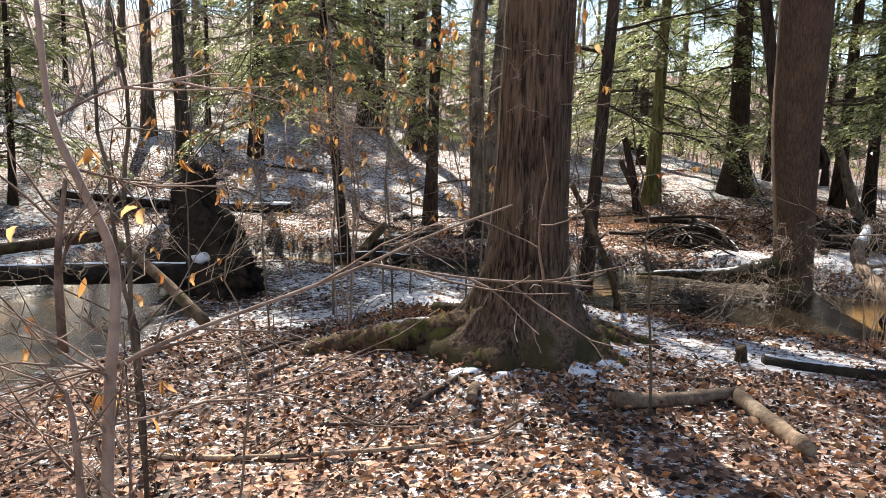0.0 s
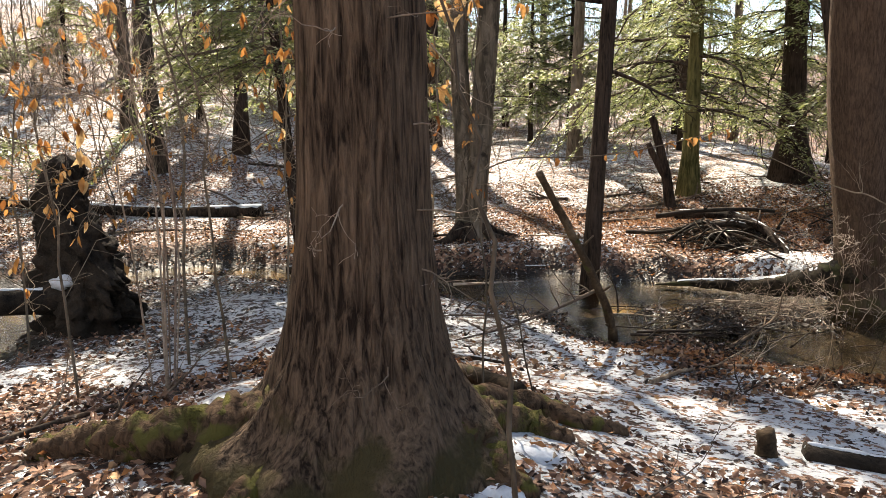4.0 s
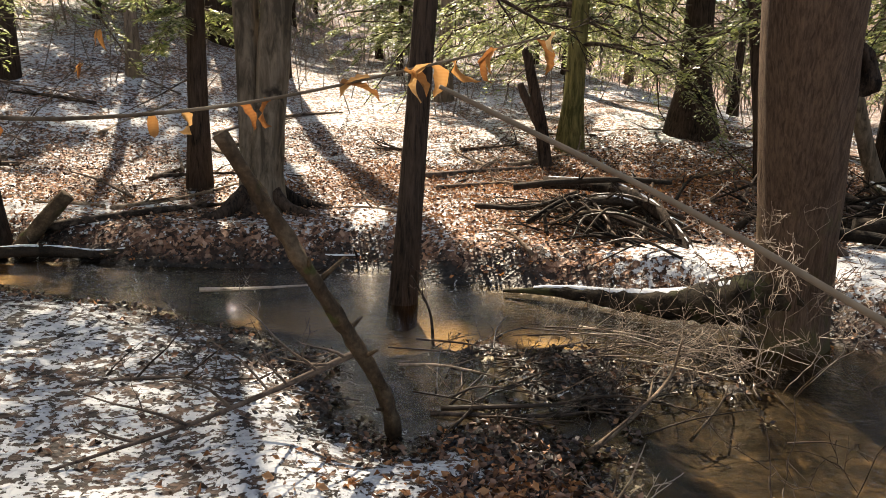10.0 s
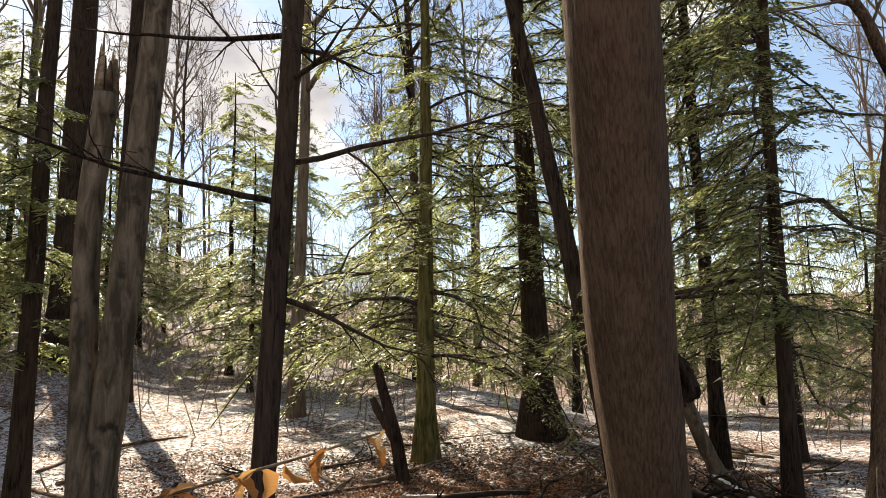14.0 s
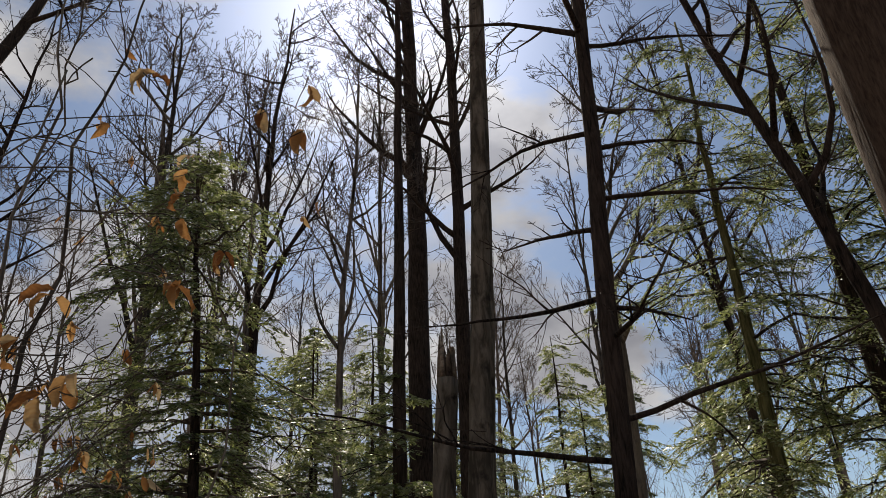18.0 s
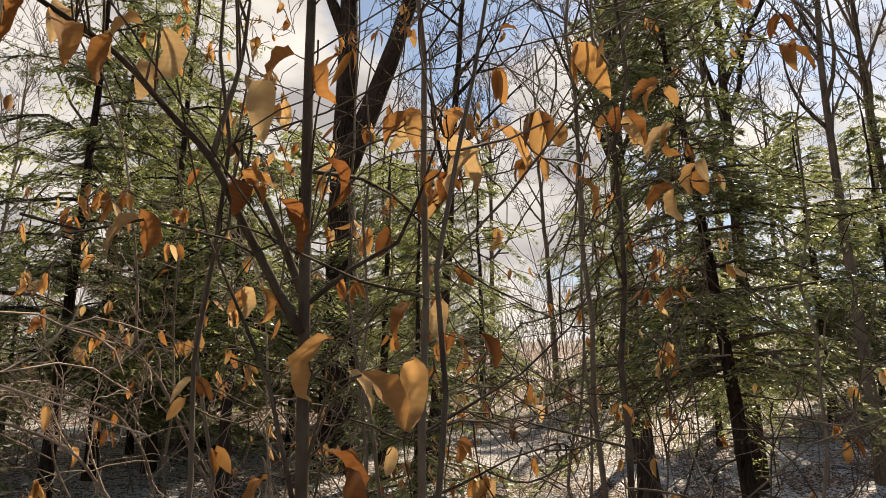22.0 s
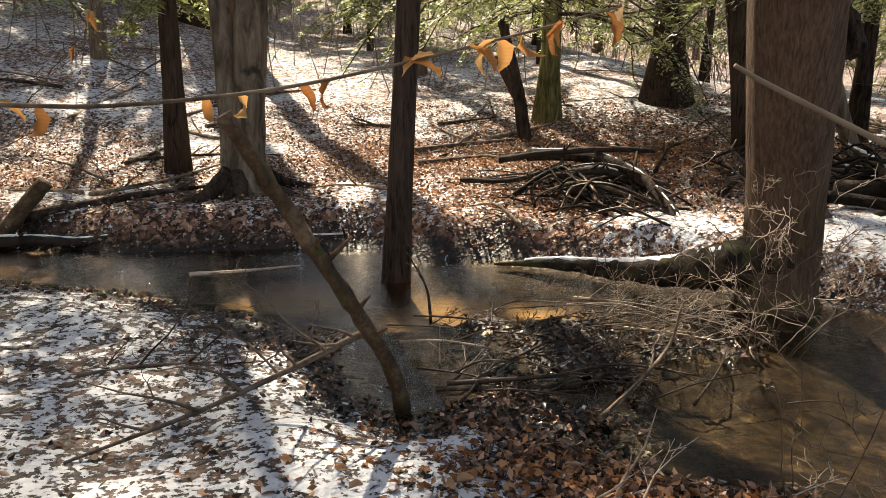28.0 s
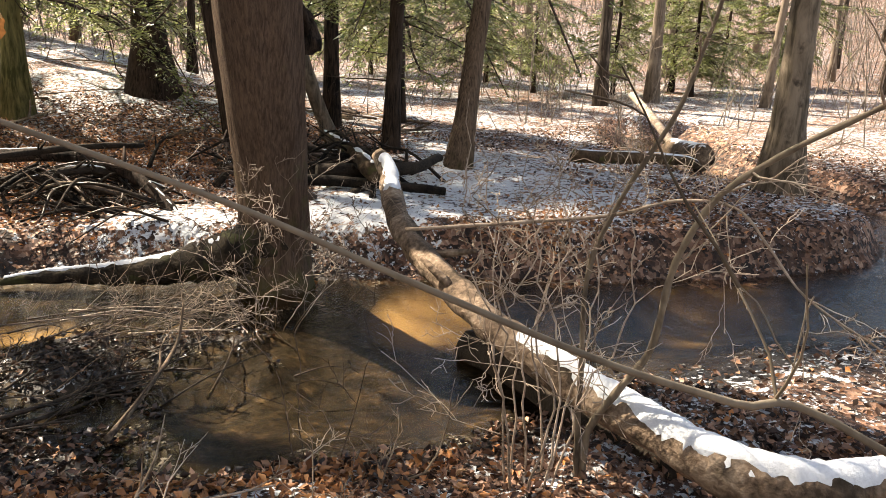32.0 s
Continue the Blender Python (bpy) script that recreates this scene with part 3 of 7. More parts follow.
FAR_SHORE = [(-45, -20), (-24, -9), (-10.5, -1.2), (-8.6, 1.2), (-7.2, 2.9), (-6.5, 4.5), (-6.4, 5.8), (-5.9, 6.7), (-4.8, 7.35), (-3.4, 7.1), (-2.1, 6.75), (-0.6, 6.75), (0.15, 6.75), (0.5, 6.35), (1.1, 6.25), (1.8, 5.95), (2.7, 5.5), (3.5, 4.8), (4.3, 4.25), (5.1, 3.55), (6.2, 2.95), (7.4, 2.45), (8.3, 2.65), (8.9, 3.4), (8.95, 4.6), (9.4, 6.0), (10.9, 7.8), (14.0, 9.8), (14.6, 8.7), (11.8, 6.5), (10.4, 4.9), (10.1, 3.2), (10.8, 1.6), (14, 0.3), (25, -3.4), (46, -10)]


def to_line(x, y, line):
    p = np.asarray(line, float)
    best = np.full(np.shape(x), 1e9)
    for a, b in zip(p[:-1], p[1:]):
        ab = b - a
        s = np.clip(((x - a[0]) * ab[0] + (y - a[1]) * ab[1]) / (ab @ ab), 0, 1)
        best = np.minimum(best, np.hypot(x - a[0] - s * ab[0], y - a[1] - s * ab[1]))
    return best


def in_water(x, y):
    p = np.array(NEAR_SHORE + FAR_SHORE[::-1], float)
    inside = np.zeros(np.shape(x), bool)
    for a, b in zip(p, np.roll(p, -1, 0)):
        if a[1] != b[1]:
            inside ^= ((a[1] > y) != (b[1] > y)) & (x < (b[0] - a[0]) * (y - a[1]) / (b[1] - a[1]) + a[0])
    return inside


def terrain(x, y):
    """Height of the ground, and how far the shore is (less than 0 in the water), and whether it is the far bank."""
    x, y = np.asarray(x, float), np.asarray(y, float)
    wx, wy = x + 0.22 * (field(x, y, 0.5, 31, 2) - 0.5), y + 0.22 * (field(x, y, 0.5, 37, 2) - 0.5)
    dn, df, wet = to_line(wx, wy, NEAR_SHORE), to_line(wx, wy, FAR_SHORE), in_water(wx, wy)
    d, far = np.minimum(dn, df), df < dn
    near_z = 0.03 + 0.11 * step(0, 0.6, dn) + 0.16 * step(0.6, 3.2, dn) + 0.18 * step(3.0, 5.5, dn) + 0.10 * step(0.5, -2.5, y)
    slope = 0.155 + 0.14 * step(-1.0, -6, x) - 0.13 * step(4.5, 11, x)
    foot = 4.5 - 1.4 * step(-1.0, -5, x)  # where the hillside begins
    cut = step(3.0, 4.2, x)  # a steeper bank
    far_z = 0.03 + 0.24 * step(0, 0.4, df) + cut * (0.30 * step(0, 0.24, df) - 0.24 * step(0, 0.4, df)) + 0.03 * np.minimum(df, 5) + slope * 18 * (1 - np.exp(-np.maximum(df - foot, 0) / 18))
    mound = np.exp(-((x + 1.4) / np.where(x < -1.4, 1.9, 1.25)) ** 2 - ((y - 0.35) / np.where(y < 0.35, 1.2, 1.4)) ** 2)  # under the great tree
    near_z = near_z + 0.10 * np.exp(-((x + 1.97) / 0.42) ** 2 - ((y - 2.72) / 0.3) ** 2)  # a drift of snow
    near_z = near_z + 0.32 * mound * step(0.05, 0.9, dn) + 7.0 * step(15, 90, dn)
    far_z = far_z + 9.0 * step(14, 90, df)
    z = np.where(far, far_z, near_z)
    z = z + step(0, 0.5, d) * (0.10 * (field(x, y, 1.7, 3, 2) - 0.5) + 0.05 * (field(x, y, 0.45, 5, 2) - 0.5)) + step(6, 20, d) * 0.5 * (field(x, y, 7, 9, 2) - 0.5)
    bed = -(0.02 + 0.20 * step(0, 0.9, d)) + 0.06 * (field(x, y, 0.7, 11, 2) - 0.5)
    bar = np.exp(-(((x - 1.35) / 1.15) ** 2) - ((y - 4.35 + 0.2 * (x - 1.35)) / 0.72) ** 2)
    bed = bed + bar * (0.275 + 0.5 * (field(x, y, 0.27, 13, 3) - 0.5))
    bed = np.minimum(bed, 0.03 + 0.04 * field(x, y, 0.2, 15, 2))
    return np.where(wet, bed, z), np.where(wet, -d, d), far


def z_at(x, y):
    return float(terrain(np.array([x]), np.array([y]))[0][0])


def snow_value(x, y, d, far):
    """How much snow lies: over about a half it covers the leaves."""
    cover = np.where(far, 0.47, 0.36)
    cover = cover - np.where(far, 0, 0.10 * step(0.2, -1.6, y))
    cover = cover + np.where(far, 0, 0.12 * step(0.6, -0.4, x) * step(1.4, 2.6, y) * step(-5.2, -3.6, x))
    cover = cover + np.where(far, 0, 0.17 * step(1.5, 0.5, np.hypot(x + 0.1, y - 0.9)))
    cover = cover - np.where(far, 0, 0.22 * step(-1.8, -2.8, x) * step(1.0, 0.0, y)) + np.where(far, 0, 0.04 * step(1.8, 2.6, y) * step(-2.5, -1.5, x))
    cover = cover - np.where(far, 0.22 * step(3.8, 1.4, np.hypot((x - 2.7) * 0.8, (y - 9.0) * 0.9)), 0)
    cover = cover - np.where(far, 0.07 * step(2.6, 1.0, np.hypot((x + 4.5) * 0.6, y - 8.2)), 0)
    cover = cover - np.where(far, 0.10 * step(6.0, 9.0, x), 0) - 0.2 * step(9, 20, d)
    cover = cover + np.where(far, 0.2 * step(2.2, 0.8, np.hypot((x - 5.0) * 0.8, y - 5.4)), 0)
    cover = cover + 1.3 * step(0.52, 0.34, np.hypot(x + 1.97, (y - 2.74) * 1.5))
    cover = cover - 0.3 * step(0.75, 0.3, np.hypot((x + 1.9) * 0.8, (y - 2.05) * 1.3)) - 0.12 * step(1.0, 0.4, np.hypot((x + 3.5) * 0.8, (y - 2.75) * 1.3))
    for px, py, pr, more in ((2.45, 5.95, 0.55, 0.3), (3.9, 5.3, 0.7, 0.2), (0.2, 1.5, 1.1, 0.08), (-0.95, 0.45, 0.4, 0.3), (0.75, 0.6, 0.6, 0.04), (1.2, 2.2, 0.6, 0.12), (-1.75, 2.0, 0.6, -0.25)):
        cover = cover + more * step(1.3 * pr, 0.5 * pr, np.hypot(x - px, y - py))
    lump = field(x, y, 1.1, 51, 2) - 0.5
    s = cover + 0.55 * lump + 0.2 * (field(x, y, 0.3, 57, 2) - 0.5)
    return s - np.where(far, 0.5 * step(0.5, 0.1, d), 0.35 * step(0.3, 0.0, d))


def spaced(lo, hi, fine, reach):
    """Even steps from lo to hi, growing ones beyond, out to the horizon."""
    mid = np.arange(lo, hi + fine / 2, fine)
    out = [fine]
    while sum(out) < reach:
        out.append(out[-1] * 1.17)
    grown = np.cumsum(out)
    return np.concatenate([lo - grown[::-1], mid, hi + grown])


def make_ground():
    xs, ys = spaced(-9.5, 9.5, 0.075, 900), spaced(-6.5, 13, 0.075, 900)
    gx, gy = np.meshgrid(xs, ys)
    z, d, far = terrain(gx, gy)
    s = snow_value(gx, gy, d, far)
    z = z + 0.025 * step(0.44, 0.56, s) * (d > 0.1)
    g = Geo()
    nx, ny = len(xs), len(ys)
    i = (np.arange(ny - 1)[:, None] * nx + np.arange(nx - 1)).ravel()
    g.add(np.stack([gx, gy, z], -1).reshape(-1, 3), np.stack([i, i + 1, i + 1 + nx, i + nx], 1))
    me = g.mesh("ground")
    me.materials.append(M_GROUND)
    me.materials.append(M_BED)
    a = me.attributes.new("snow", "FLOAT", "POINT")
    a.data.foreach_set("value", s.ravel().astype(np.float32))
    b = me.attributes.new("mud", "FLOAT", "POINT")
    wide = np.where(far, 0.30 - 0.16 * step(3.0, 4.2, gx), 0.45) + 0.7 * step(2.4, 3.2, gx) * (~far)
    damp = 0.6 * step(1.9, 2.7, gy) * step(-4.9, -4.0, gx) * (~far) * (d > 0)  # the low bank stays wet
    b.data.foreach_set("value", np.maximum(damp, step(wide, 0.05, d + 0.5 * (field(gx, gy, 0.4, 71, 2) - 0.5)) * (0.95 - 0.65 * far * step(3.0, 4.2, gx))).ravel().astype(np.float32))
    sand = 0.9 * (field(gx, gy, 1.1, 83, 3) - 0.5) * step(1.0, -1.5, gx) + 0.25 * step(-1.5, -4.0, gx) + 0.28 * step(4.7, 5.4, gy) * step(2.0, 1.2, gx)
    for px, py, pr in ((0.85, 5.3, 0.5), (3.4, 4.2, 0.42), (5.4, 2.9, 0.9), (3.7, 3.9, 0.5), (1.34, 3.05, 0.25), (-0.5, 5.9, 0.4)):
        sand = sand + 0.68 * np.exp(-((gx - px) ** 2 + ((gy - py) * 1.4) ** 2) / pr**2)
    c = me.attributes.new("sand", "FLOAT", "POINT")
    c.data.foreach_set("value", (sand + 0.5 * (field(gx, gy, 0.35, 89, 2) - 0.5)).ravel().astype(np.float32))
    zf = z.ravel()
    wet = (d.ravel()[i] < -0.06) & (d.ravel()[i + 1 + nx] < -0.06) & (zf[i] < -0.03)
    me.polygons.foreach_set("material_index", wet.astype(np.int32))
    ob = new("ground", me)
    return tagged(ob, "forest floor of brown fallen leaves and patchy melting snow", "ground", kind="structure")


GROUND = make_ground()


def make_water():
    xs = np.arange(-14, 20.1, 0.25)
    ys = np.arange(-6, 12.1, 0.25)
    gx, gy = np.meshgrid(xs, ys)
    _, d, _ = terrain(gx, gy)
    g = Geo()
    nx = len(xs)
    i = (np.arange(len(ys) - 1)[:, None] * nx + np.arange(nx - 1)).ravel()
    f = d.ravel()
    keep = (np.minimum.reduce([f[i], f[i + 1], f[i + nx], f[i + nx + 1]]) < 0.2)
    g.add(np.stack([gx, gy, 0.0 * gx], -1).reshape(-1, 3), np.stack([i, i + 1, i + 1 + nx, i + nx], 1)[keep])
    ob = put("water", g, M_WATER)
    ob.visible_shadow = False
    return tagged(ob, "shallow brown stream reflecting the bright sky", "water", kind="structure")


make_water()


# ---- kinds of things ----
def trunk_line(base, top, rng, bend=0.05, n=14, sink=0.15):
    base, top = np.asarray(base, float), np.asarray(top, float)
    s = np.linspace(0, 1, n)
    wob = np.cumsum(rng.normal(0, bend, (n, 2)), 0) * s[:, None]
    wob -= np.outer(s, wob[-1])
    p = base + (top - base) * s[:, None]
    p[:, :2] += wob
    p[0] = p[0] - (top - base) / np.linalg.norm(top - base) * sink
    return p


def flare(n, s_top=0.05, amount=0.5):
    s = np.linspace(0, 1, n)
    return 1 + amount * np.exp(-s / s_top)


def hemlock_boughs(rng, wood, green, axis, crown, reach, count, droop=0.5, density=1.0, slip=(0.075, 0.026), sector=None, flat=0.55):
    """Drooping, branching boughs with combs of short sprays. axis: function of height to the stem's point; crown: lowest and highest bough."""
    up = np.array([0, 0, 1.0])

    def bough(p0, out, ln, rise, drop, r):
        n = max(4, min(8, int(ln / 0.2) + 3))
        t = np.linspace(0, 1, n)
        pts = p0 + out * (t * ln)[:, None] + up * (ln * (rise * t - (drop + rise) * t * t))[:, None]
        pts[1:] += rng.normal(0, 0.035 * ln, (n - 1, 3)) * t[1:, None]
        tube(wood, pts, r * np.linspace(1, 0.25, n), 3, cap=False)
        m = max(5, int(ln / (slip[0] * 0.9)))
        num = int(ln * density * 15 / slip[0]) + 6
        sgn = np.where(rng.uniform(0, 1, num) < 0.5, -1.0, 1.0)
        tq = 0.1 + 0.9 * (np.floor(rng.uniform(0, 1, num) * m) + 0.5 * (sgn > 0)) / m
        side = np.cross(out, up)
        at = np.stack([np.interp(tq, t, pts[:, j]) for j in range(3)], 1)
        wide = (0.06 + 0.17 * ln) * (1.12 - tq) ** 0.6
        u = rng.uniform(0, 1, num) * wide
        spray = out * 0.62 + side * (sgn * 0.8)[:, None] + up * (-0.22 + 0.12 * np.sin(tq * 37 + sgn))[:, None]
        at = at + spray * u[:, None] - up * (0.6 * u * u / (wide + 0.05))[:, None] + rng.normal(0, 0.012, (num, 3))
        w2 = spray + np.cross(spray, up) * rng.uniform(-0.9, 0.9, num)[:, None] + rng.normal(0, 0.15, (num, 3)) - up * 0.15
        blades(green, at, w2, up + rng.normal(0, flat, (num, 3)), slip[0] * rng.uniform(0.6, 1.35, num), slip[1] * rng.uniform(0.7, 1.4, num))
        return pts

    for k in range(count):
        s = ((k + rng.uniform(0, 1)) / count) ** 1.25
        h = crown[0] + (crown[1] - crown[0]) * s
        a = rng.uniform(0, 2 * math.pi) if sector is None else radians(rng.uniform(*sector))
        ln = reach * (0.25 + 0.75 * (1 - s) ** 0.6) * (0.35 + 0.9 * rng.uniform() ** 1.5) + 0.1
        rise, drop = rng.uniform(-0.35, 0.5), droop * rng.uniform(0.2, 1.5)
        pts = bough(axis(h), np.array([math.cos(a), math.sin(a), 0.0]), ln, rise, drop, 0.005 + 0.010 * ln)
        for j in range(int(rng.integers(2, 5)) if ln > 0.6 else 1):
            f = rng.uniform(0.15, 0.85)
            i = min(int(f * (len(pts) - 1)), len(pts) - 2)
            b = a + rng.choice([-1, 1]) * rng.uniform(0.35, 0.95)
            bough(pts[i], np.array([math.cos(b), math.sin(b), 0.0]), ln * (1 - f * 0.7) * rng.uniform(0.35, 0.65) + 0.08, rng.uniform(-0.25, 0.15), drop, 0.003 + 0.005 * ln)


def hemlock(at, height, r, crown, reach, count, seed, label, lean=(0, 0), bark_mat=None, dead=8, density=1.0, slip=(0.075, 0.026), group="", flare_by=0.5, droop=0.5, sector=None, name="hemlock_tree"):
    rng = np.random.default_rng(seed)
    z = z_at(*at[:2]) if len(at) == 2 else at[2]
    ob = thing(name, (at[0], at[1], z), label, "tree", group)
    line = trunk_line((0, 0, 0), (lean[0], lean[1], height), rng, 0.03, 18, 0.2)
    g = Geo()
    tube(g, line, r * np.linspace(1, 0.12, 18) * flare(18, 0.03, flare_by), 16, 0.05, seed)
    put("trunk", g, bark_mat or M_BARK_DARK, ob)
    axis = lambda h: np.array([np.interp(h, line[:, 2], line[:, j]) for j in range(3)])  # noqa: E731
    wood, green = Geo(), Geo()
    hemlock_boughs(rng, wood, green, axis, crown, reach, count, droop, density, slip, sector)
    for k in range(dead):
        h = rng.uniform(0.8, max(1.2, crown[0] + 1.2))
        a = rng.uniform(0, 2 * math.pi)
        for pts, rad, lv in grow(rng, axis(h), (math.cos(a), math.sin(a), rng.uniform(-0.35, 0.2)), rng.uniform(0.4, 1.3), 0.012, 1, -0.15, 0.2, (0, 3, 3), segs=5):
            tube(wood, pts, rad, 4, cap=False)
    tagged(put("branchwork", wood, M_TWIG, ob, "thin grey drooping boughs"), kind="stuff")
    tagged(put("crown", green, M_NEEDLE, ob, "flat sprays of small green needles"), kind="stuff")
    return ob


def bare_tree(at, height, r, seed, label, lean=(0, 0), bark_mat=None, fine=0.003, limbs=10, limb_from=0.35, kids=(6, 5, 4), spread=(30, 55), group="", flare_by=0.6, bend=0.05, split=True, sides=14, lift=0.35, reach=0.28, name="bare_tree", top=0.1):
    rng = np.random.default_rng(seed)
    z = z_at(*at[:2]) if len(at) == 2 else at[2]
    ob = thing(name, (at[0], at[1], z), label, "tree", group)
    n = 18
    line = trunk_line((0, 0, 0), (lean[0], lean[1], height), rng, bend, n, 0.2)
    g = Geo()
    tube(g, line, r * np.linspace(1, top, n) ** 0.9 * flare(n, 0.03, flare_by), sides, 0.05, seed)
    put("trunk", g, bark_mat or M_BARK_FAR, ob)
    stems, twigs = [], Geo()
    for k in range(limbs):
        s = limb_from + (0.97 - limb_from) * (k + rng.uniform(0, 1)) / limbs
        i = s * (n - 1)
        j = min(int(i), n - 2)
        p = line[j] + (line[j + 1] - line[j]) * (i - j)
        a = rng.uniform(0, 2 * math.pi)
        el = radians(rng.uniform(*spread))
        way = np.array([math.cos(a) * math.sin(el), math.sin(a) * math.sin(el), math.cos(el)])
        ln = height * reach * rng.uniform(0.6, 1.2) * (1.25 - 0.7 * s)
        for pts, rad, lv in grow(rng, p, way, ln, r * (1 - 0.9 * s) * 0.6 + 0.008, 0, lift, 0.3, kids):
            if lv == 0:
                stems.append((pts, rad))
            else:
                tube(twigs, pts, np.maximum(rad, fine), 5 if lv == 1 else 3, cap=False)
    if split:
        for pts, rad in stems:
            h = Geo()
            tube(h, pts, rad, 7, cap=False)
            put("limb", h, bark_mat or M_BARK_FAR, ob)
    else:
        h = Geo()
        for pts, rad in stems:
            tube(h, pts, rad, 6, cap=False)
        tagged(put("branchwork", h, bark_mat or M_BARK_FAR, ob), kind="stuff")
    tagged(put("crown", twigs, M_TWIG, ob, "bare upright twigs"), kind="stuff")
    return ob


def leaf_meshes(material, count, width, curl, seed):
    """A few single dry leaves, a decimetre long, that arch over and hang from their own origin."""
    out = []
    for k in range(count):
        rng = np.random.default_rng(seed + k)
        n, w = 9, width * rng.uniform(0.85, 1.15)
        s = np.linspace(0, 1, n)
        bend, fold, twist = curl * rng.uniform(0.5, 1.2), rng.uniform(0.15, 0.9), rng.uniform(-0.7, 0.7)
        ang = 1.25 * curl - bend * 1.9 * s
        ang = np.clip(ang, -1.2, 1.4)
        mid = np.cumsum(np.stack([0.03 * np.sin(s * 5 + k), np.sin(ang), -np.cos(ang)], 1) * 0.1 / n, 0)
        mid -= mid[0]
        prof = np.sin(s**0.75 * math.pi) ** 0.85 * w * 0.05
        rows = []
        for i in range(n):
            c, d = math.cos(twist * s[i]), math.sin(twist * s[i])
            side, nrm = np.array([c, d * math.cos(ang[i]), d * math.sin(ang[i])]), np.array([0, math.cos(ang[i]), math.sin(ang[i])])
            edge = 0.0035 * math.sin(i * 2.3 + k)
            for q in (-1, -0.5, 0, 0.5, 1):
                rows.append(mid[i] + side * q * prof[i] + nrm * (abs(q) * prof[i] * fold + edge * q * q))
        g = Geo()
        g.add(rows, [[i * 5 + j, i * 5 + j + 1, i * 5 + j + 6, i * 5 + j + 5] for i in range(n - 1) for j in range(4)])
        me = g.mesh("leaf")
        me.materials.append(material)
        out.append(me)
    return out


M_LEAF_ONE = foliage("single_dry_leaf", [(0.0, (0.24, 0.09, 0.03)), (0.4, (0.42, 0.20, 0.065)), (0.75, (0.52, 0.30, 0.12)), (1.0, (0.58, 0.42, 0.22))], 0.75, 0.5, "Random", 0.15, 0.07)
LEAF_MESHES = leaf_meshes(M_LEAF_ONE, 8, 0.36, 0.95, 900)
FALLEN_MESHES = leaf_meshes(M_LITTER_ONE, 8, 0.62, 0.5, 940)


def hanging(p, way, size, rng):
    q = Vector(-np.asarray(way, float)).to_track_quat("Z", "Y") @ Euler((0, 0, rng.uniform(0, 6.28))).to_quaternion()
    return Matrix.LocRotScale(Vector(p), q, Vector((size, size, size)))


def off_path(p, gap=0.85):
    """Whether points keep clear of the trodden line and the place to stand."""
    p = np.atleast_2d(p)
    return to_line(p[:, 0], p[:, 1], [(-2.2, -5.5), (-0.9, -2.2), (-0.1, -0.3), (0.15, 0.3)]).min() > gap


def sapling(at, height, r, seed, label, lean=(0, 0), kids=7, leaf=0.085, leaves=90, name="beech_sapling", mat=None, ctrl=None, branch=0.45, low=0.15, group="bare saplings by the stream", leaf_low=0.0, side=None, single=False, gap=0.85):
    """A thin young tree with dry leaves still hanging. ctrl: points the stem goes through, from its foot."""
    rng = np.random.default_rng(seed)
    z = z_at(*at[:2])
    ob = thing(name, (at[0], at[1], z), label, "sapling", group)
    pts = curve_points(ctrl, 6) if ctrl is not None else trunk_line((0, 0, 0), (lean[0], lean[1], height), rng, 0.035 if single else 0.05, 20, 0.08)
    if ctrl is not None:
        pts[0] = pts[0] - (pts[1] - pts[0]) * 0.6
    n = len(pts)
    g = Geo()
    tube(g, pts, 0.85 * r * np.linspace(1, 0.25, n), 8, 0.06, seed)
    put("stem", g, mat or M_SAPLING, ob)
    tw, lf, places, ways = Geo(), Geo(), [], []
    for k in range(kids):
        s = low + (0.98 - low) * (k + rng.uniform(0, 1)) / kids
        i = min(int(s * (n - 1)), n - 2)
        a = rng.uniform(0, 2 * math.pi) if side is None else radians(rng.uniform(*side))
        way = np.array([math.cos(a), math.sin(a), rng.uniform(0.15, 0.9)])
        cut = 9  # level of a branch left out, with all that grows from it
        for p, rad, lv in grow(rng, pts[i], way, height * branch * rng.uniform(0.5, 1.1) * (1.15 - 0.6 * s), r * (1.05 - 0.7 * s) * 0.3 + 0.0008, 0, 0.1, 0.6, (4, 3), (35, 60), (0.3, 0.55), 6):
            if lv <= cut:
                cut = 9
            if lv > cut:
                continue
            if not off_path(p + np.array([at[0], at[1], 0]), gap):
                cut = lv
                continue
            tube(tw, p, np.maximum(rad, 0.0016), 4, cap=False)
            if lv >= 1:
                for q in p[1:]:
                    if q[2] > leaf_low:
                        places.append(q)
    if tw.n:
        tagged(put("twig_spray", tw, mat or M_SAPLING, ob), kind="stuff")
    if leaves and places:
        pick = rng.choice(len(places), min(max(1, int(leaves * 0.45)), len(places)), replace=False)
        pick = np.repeat(pick, rng.integers(1, 4, len(pick)))
        at_p = np.array(places)[pick] + rng.normal(0, 0.008, (len(pick), 3))
        ways = np.array([0, 0, -1.0]) + rng.normal(0, 0.33, (len(pick), 3)) * (1, 1, 0.3)
        if single:
            for p, w in zip(at_p, ways):
                o = put("leaf", None, None, ob, mesh=LEAF_MESHES[rng.integers(len(LEAF_MESHES))])
                o.matrix_basis = hanging(p, w, leaf / 0.1 * rng.uniform(0.75, 1.25), rng)
        else:
            leaves_at(lf, rng, at_p, ways, leaf, 0.40, 0.8, 4)
            tagged(put("foliage", lf, M_LEAF, ob, "curled orange-brown dry leaves"), kind="stuff")
    return ob


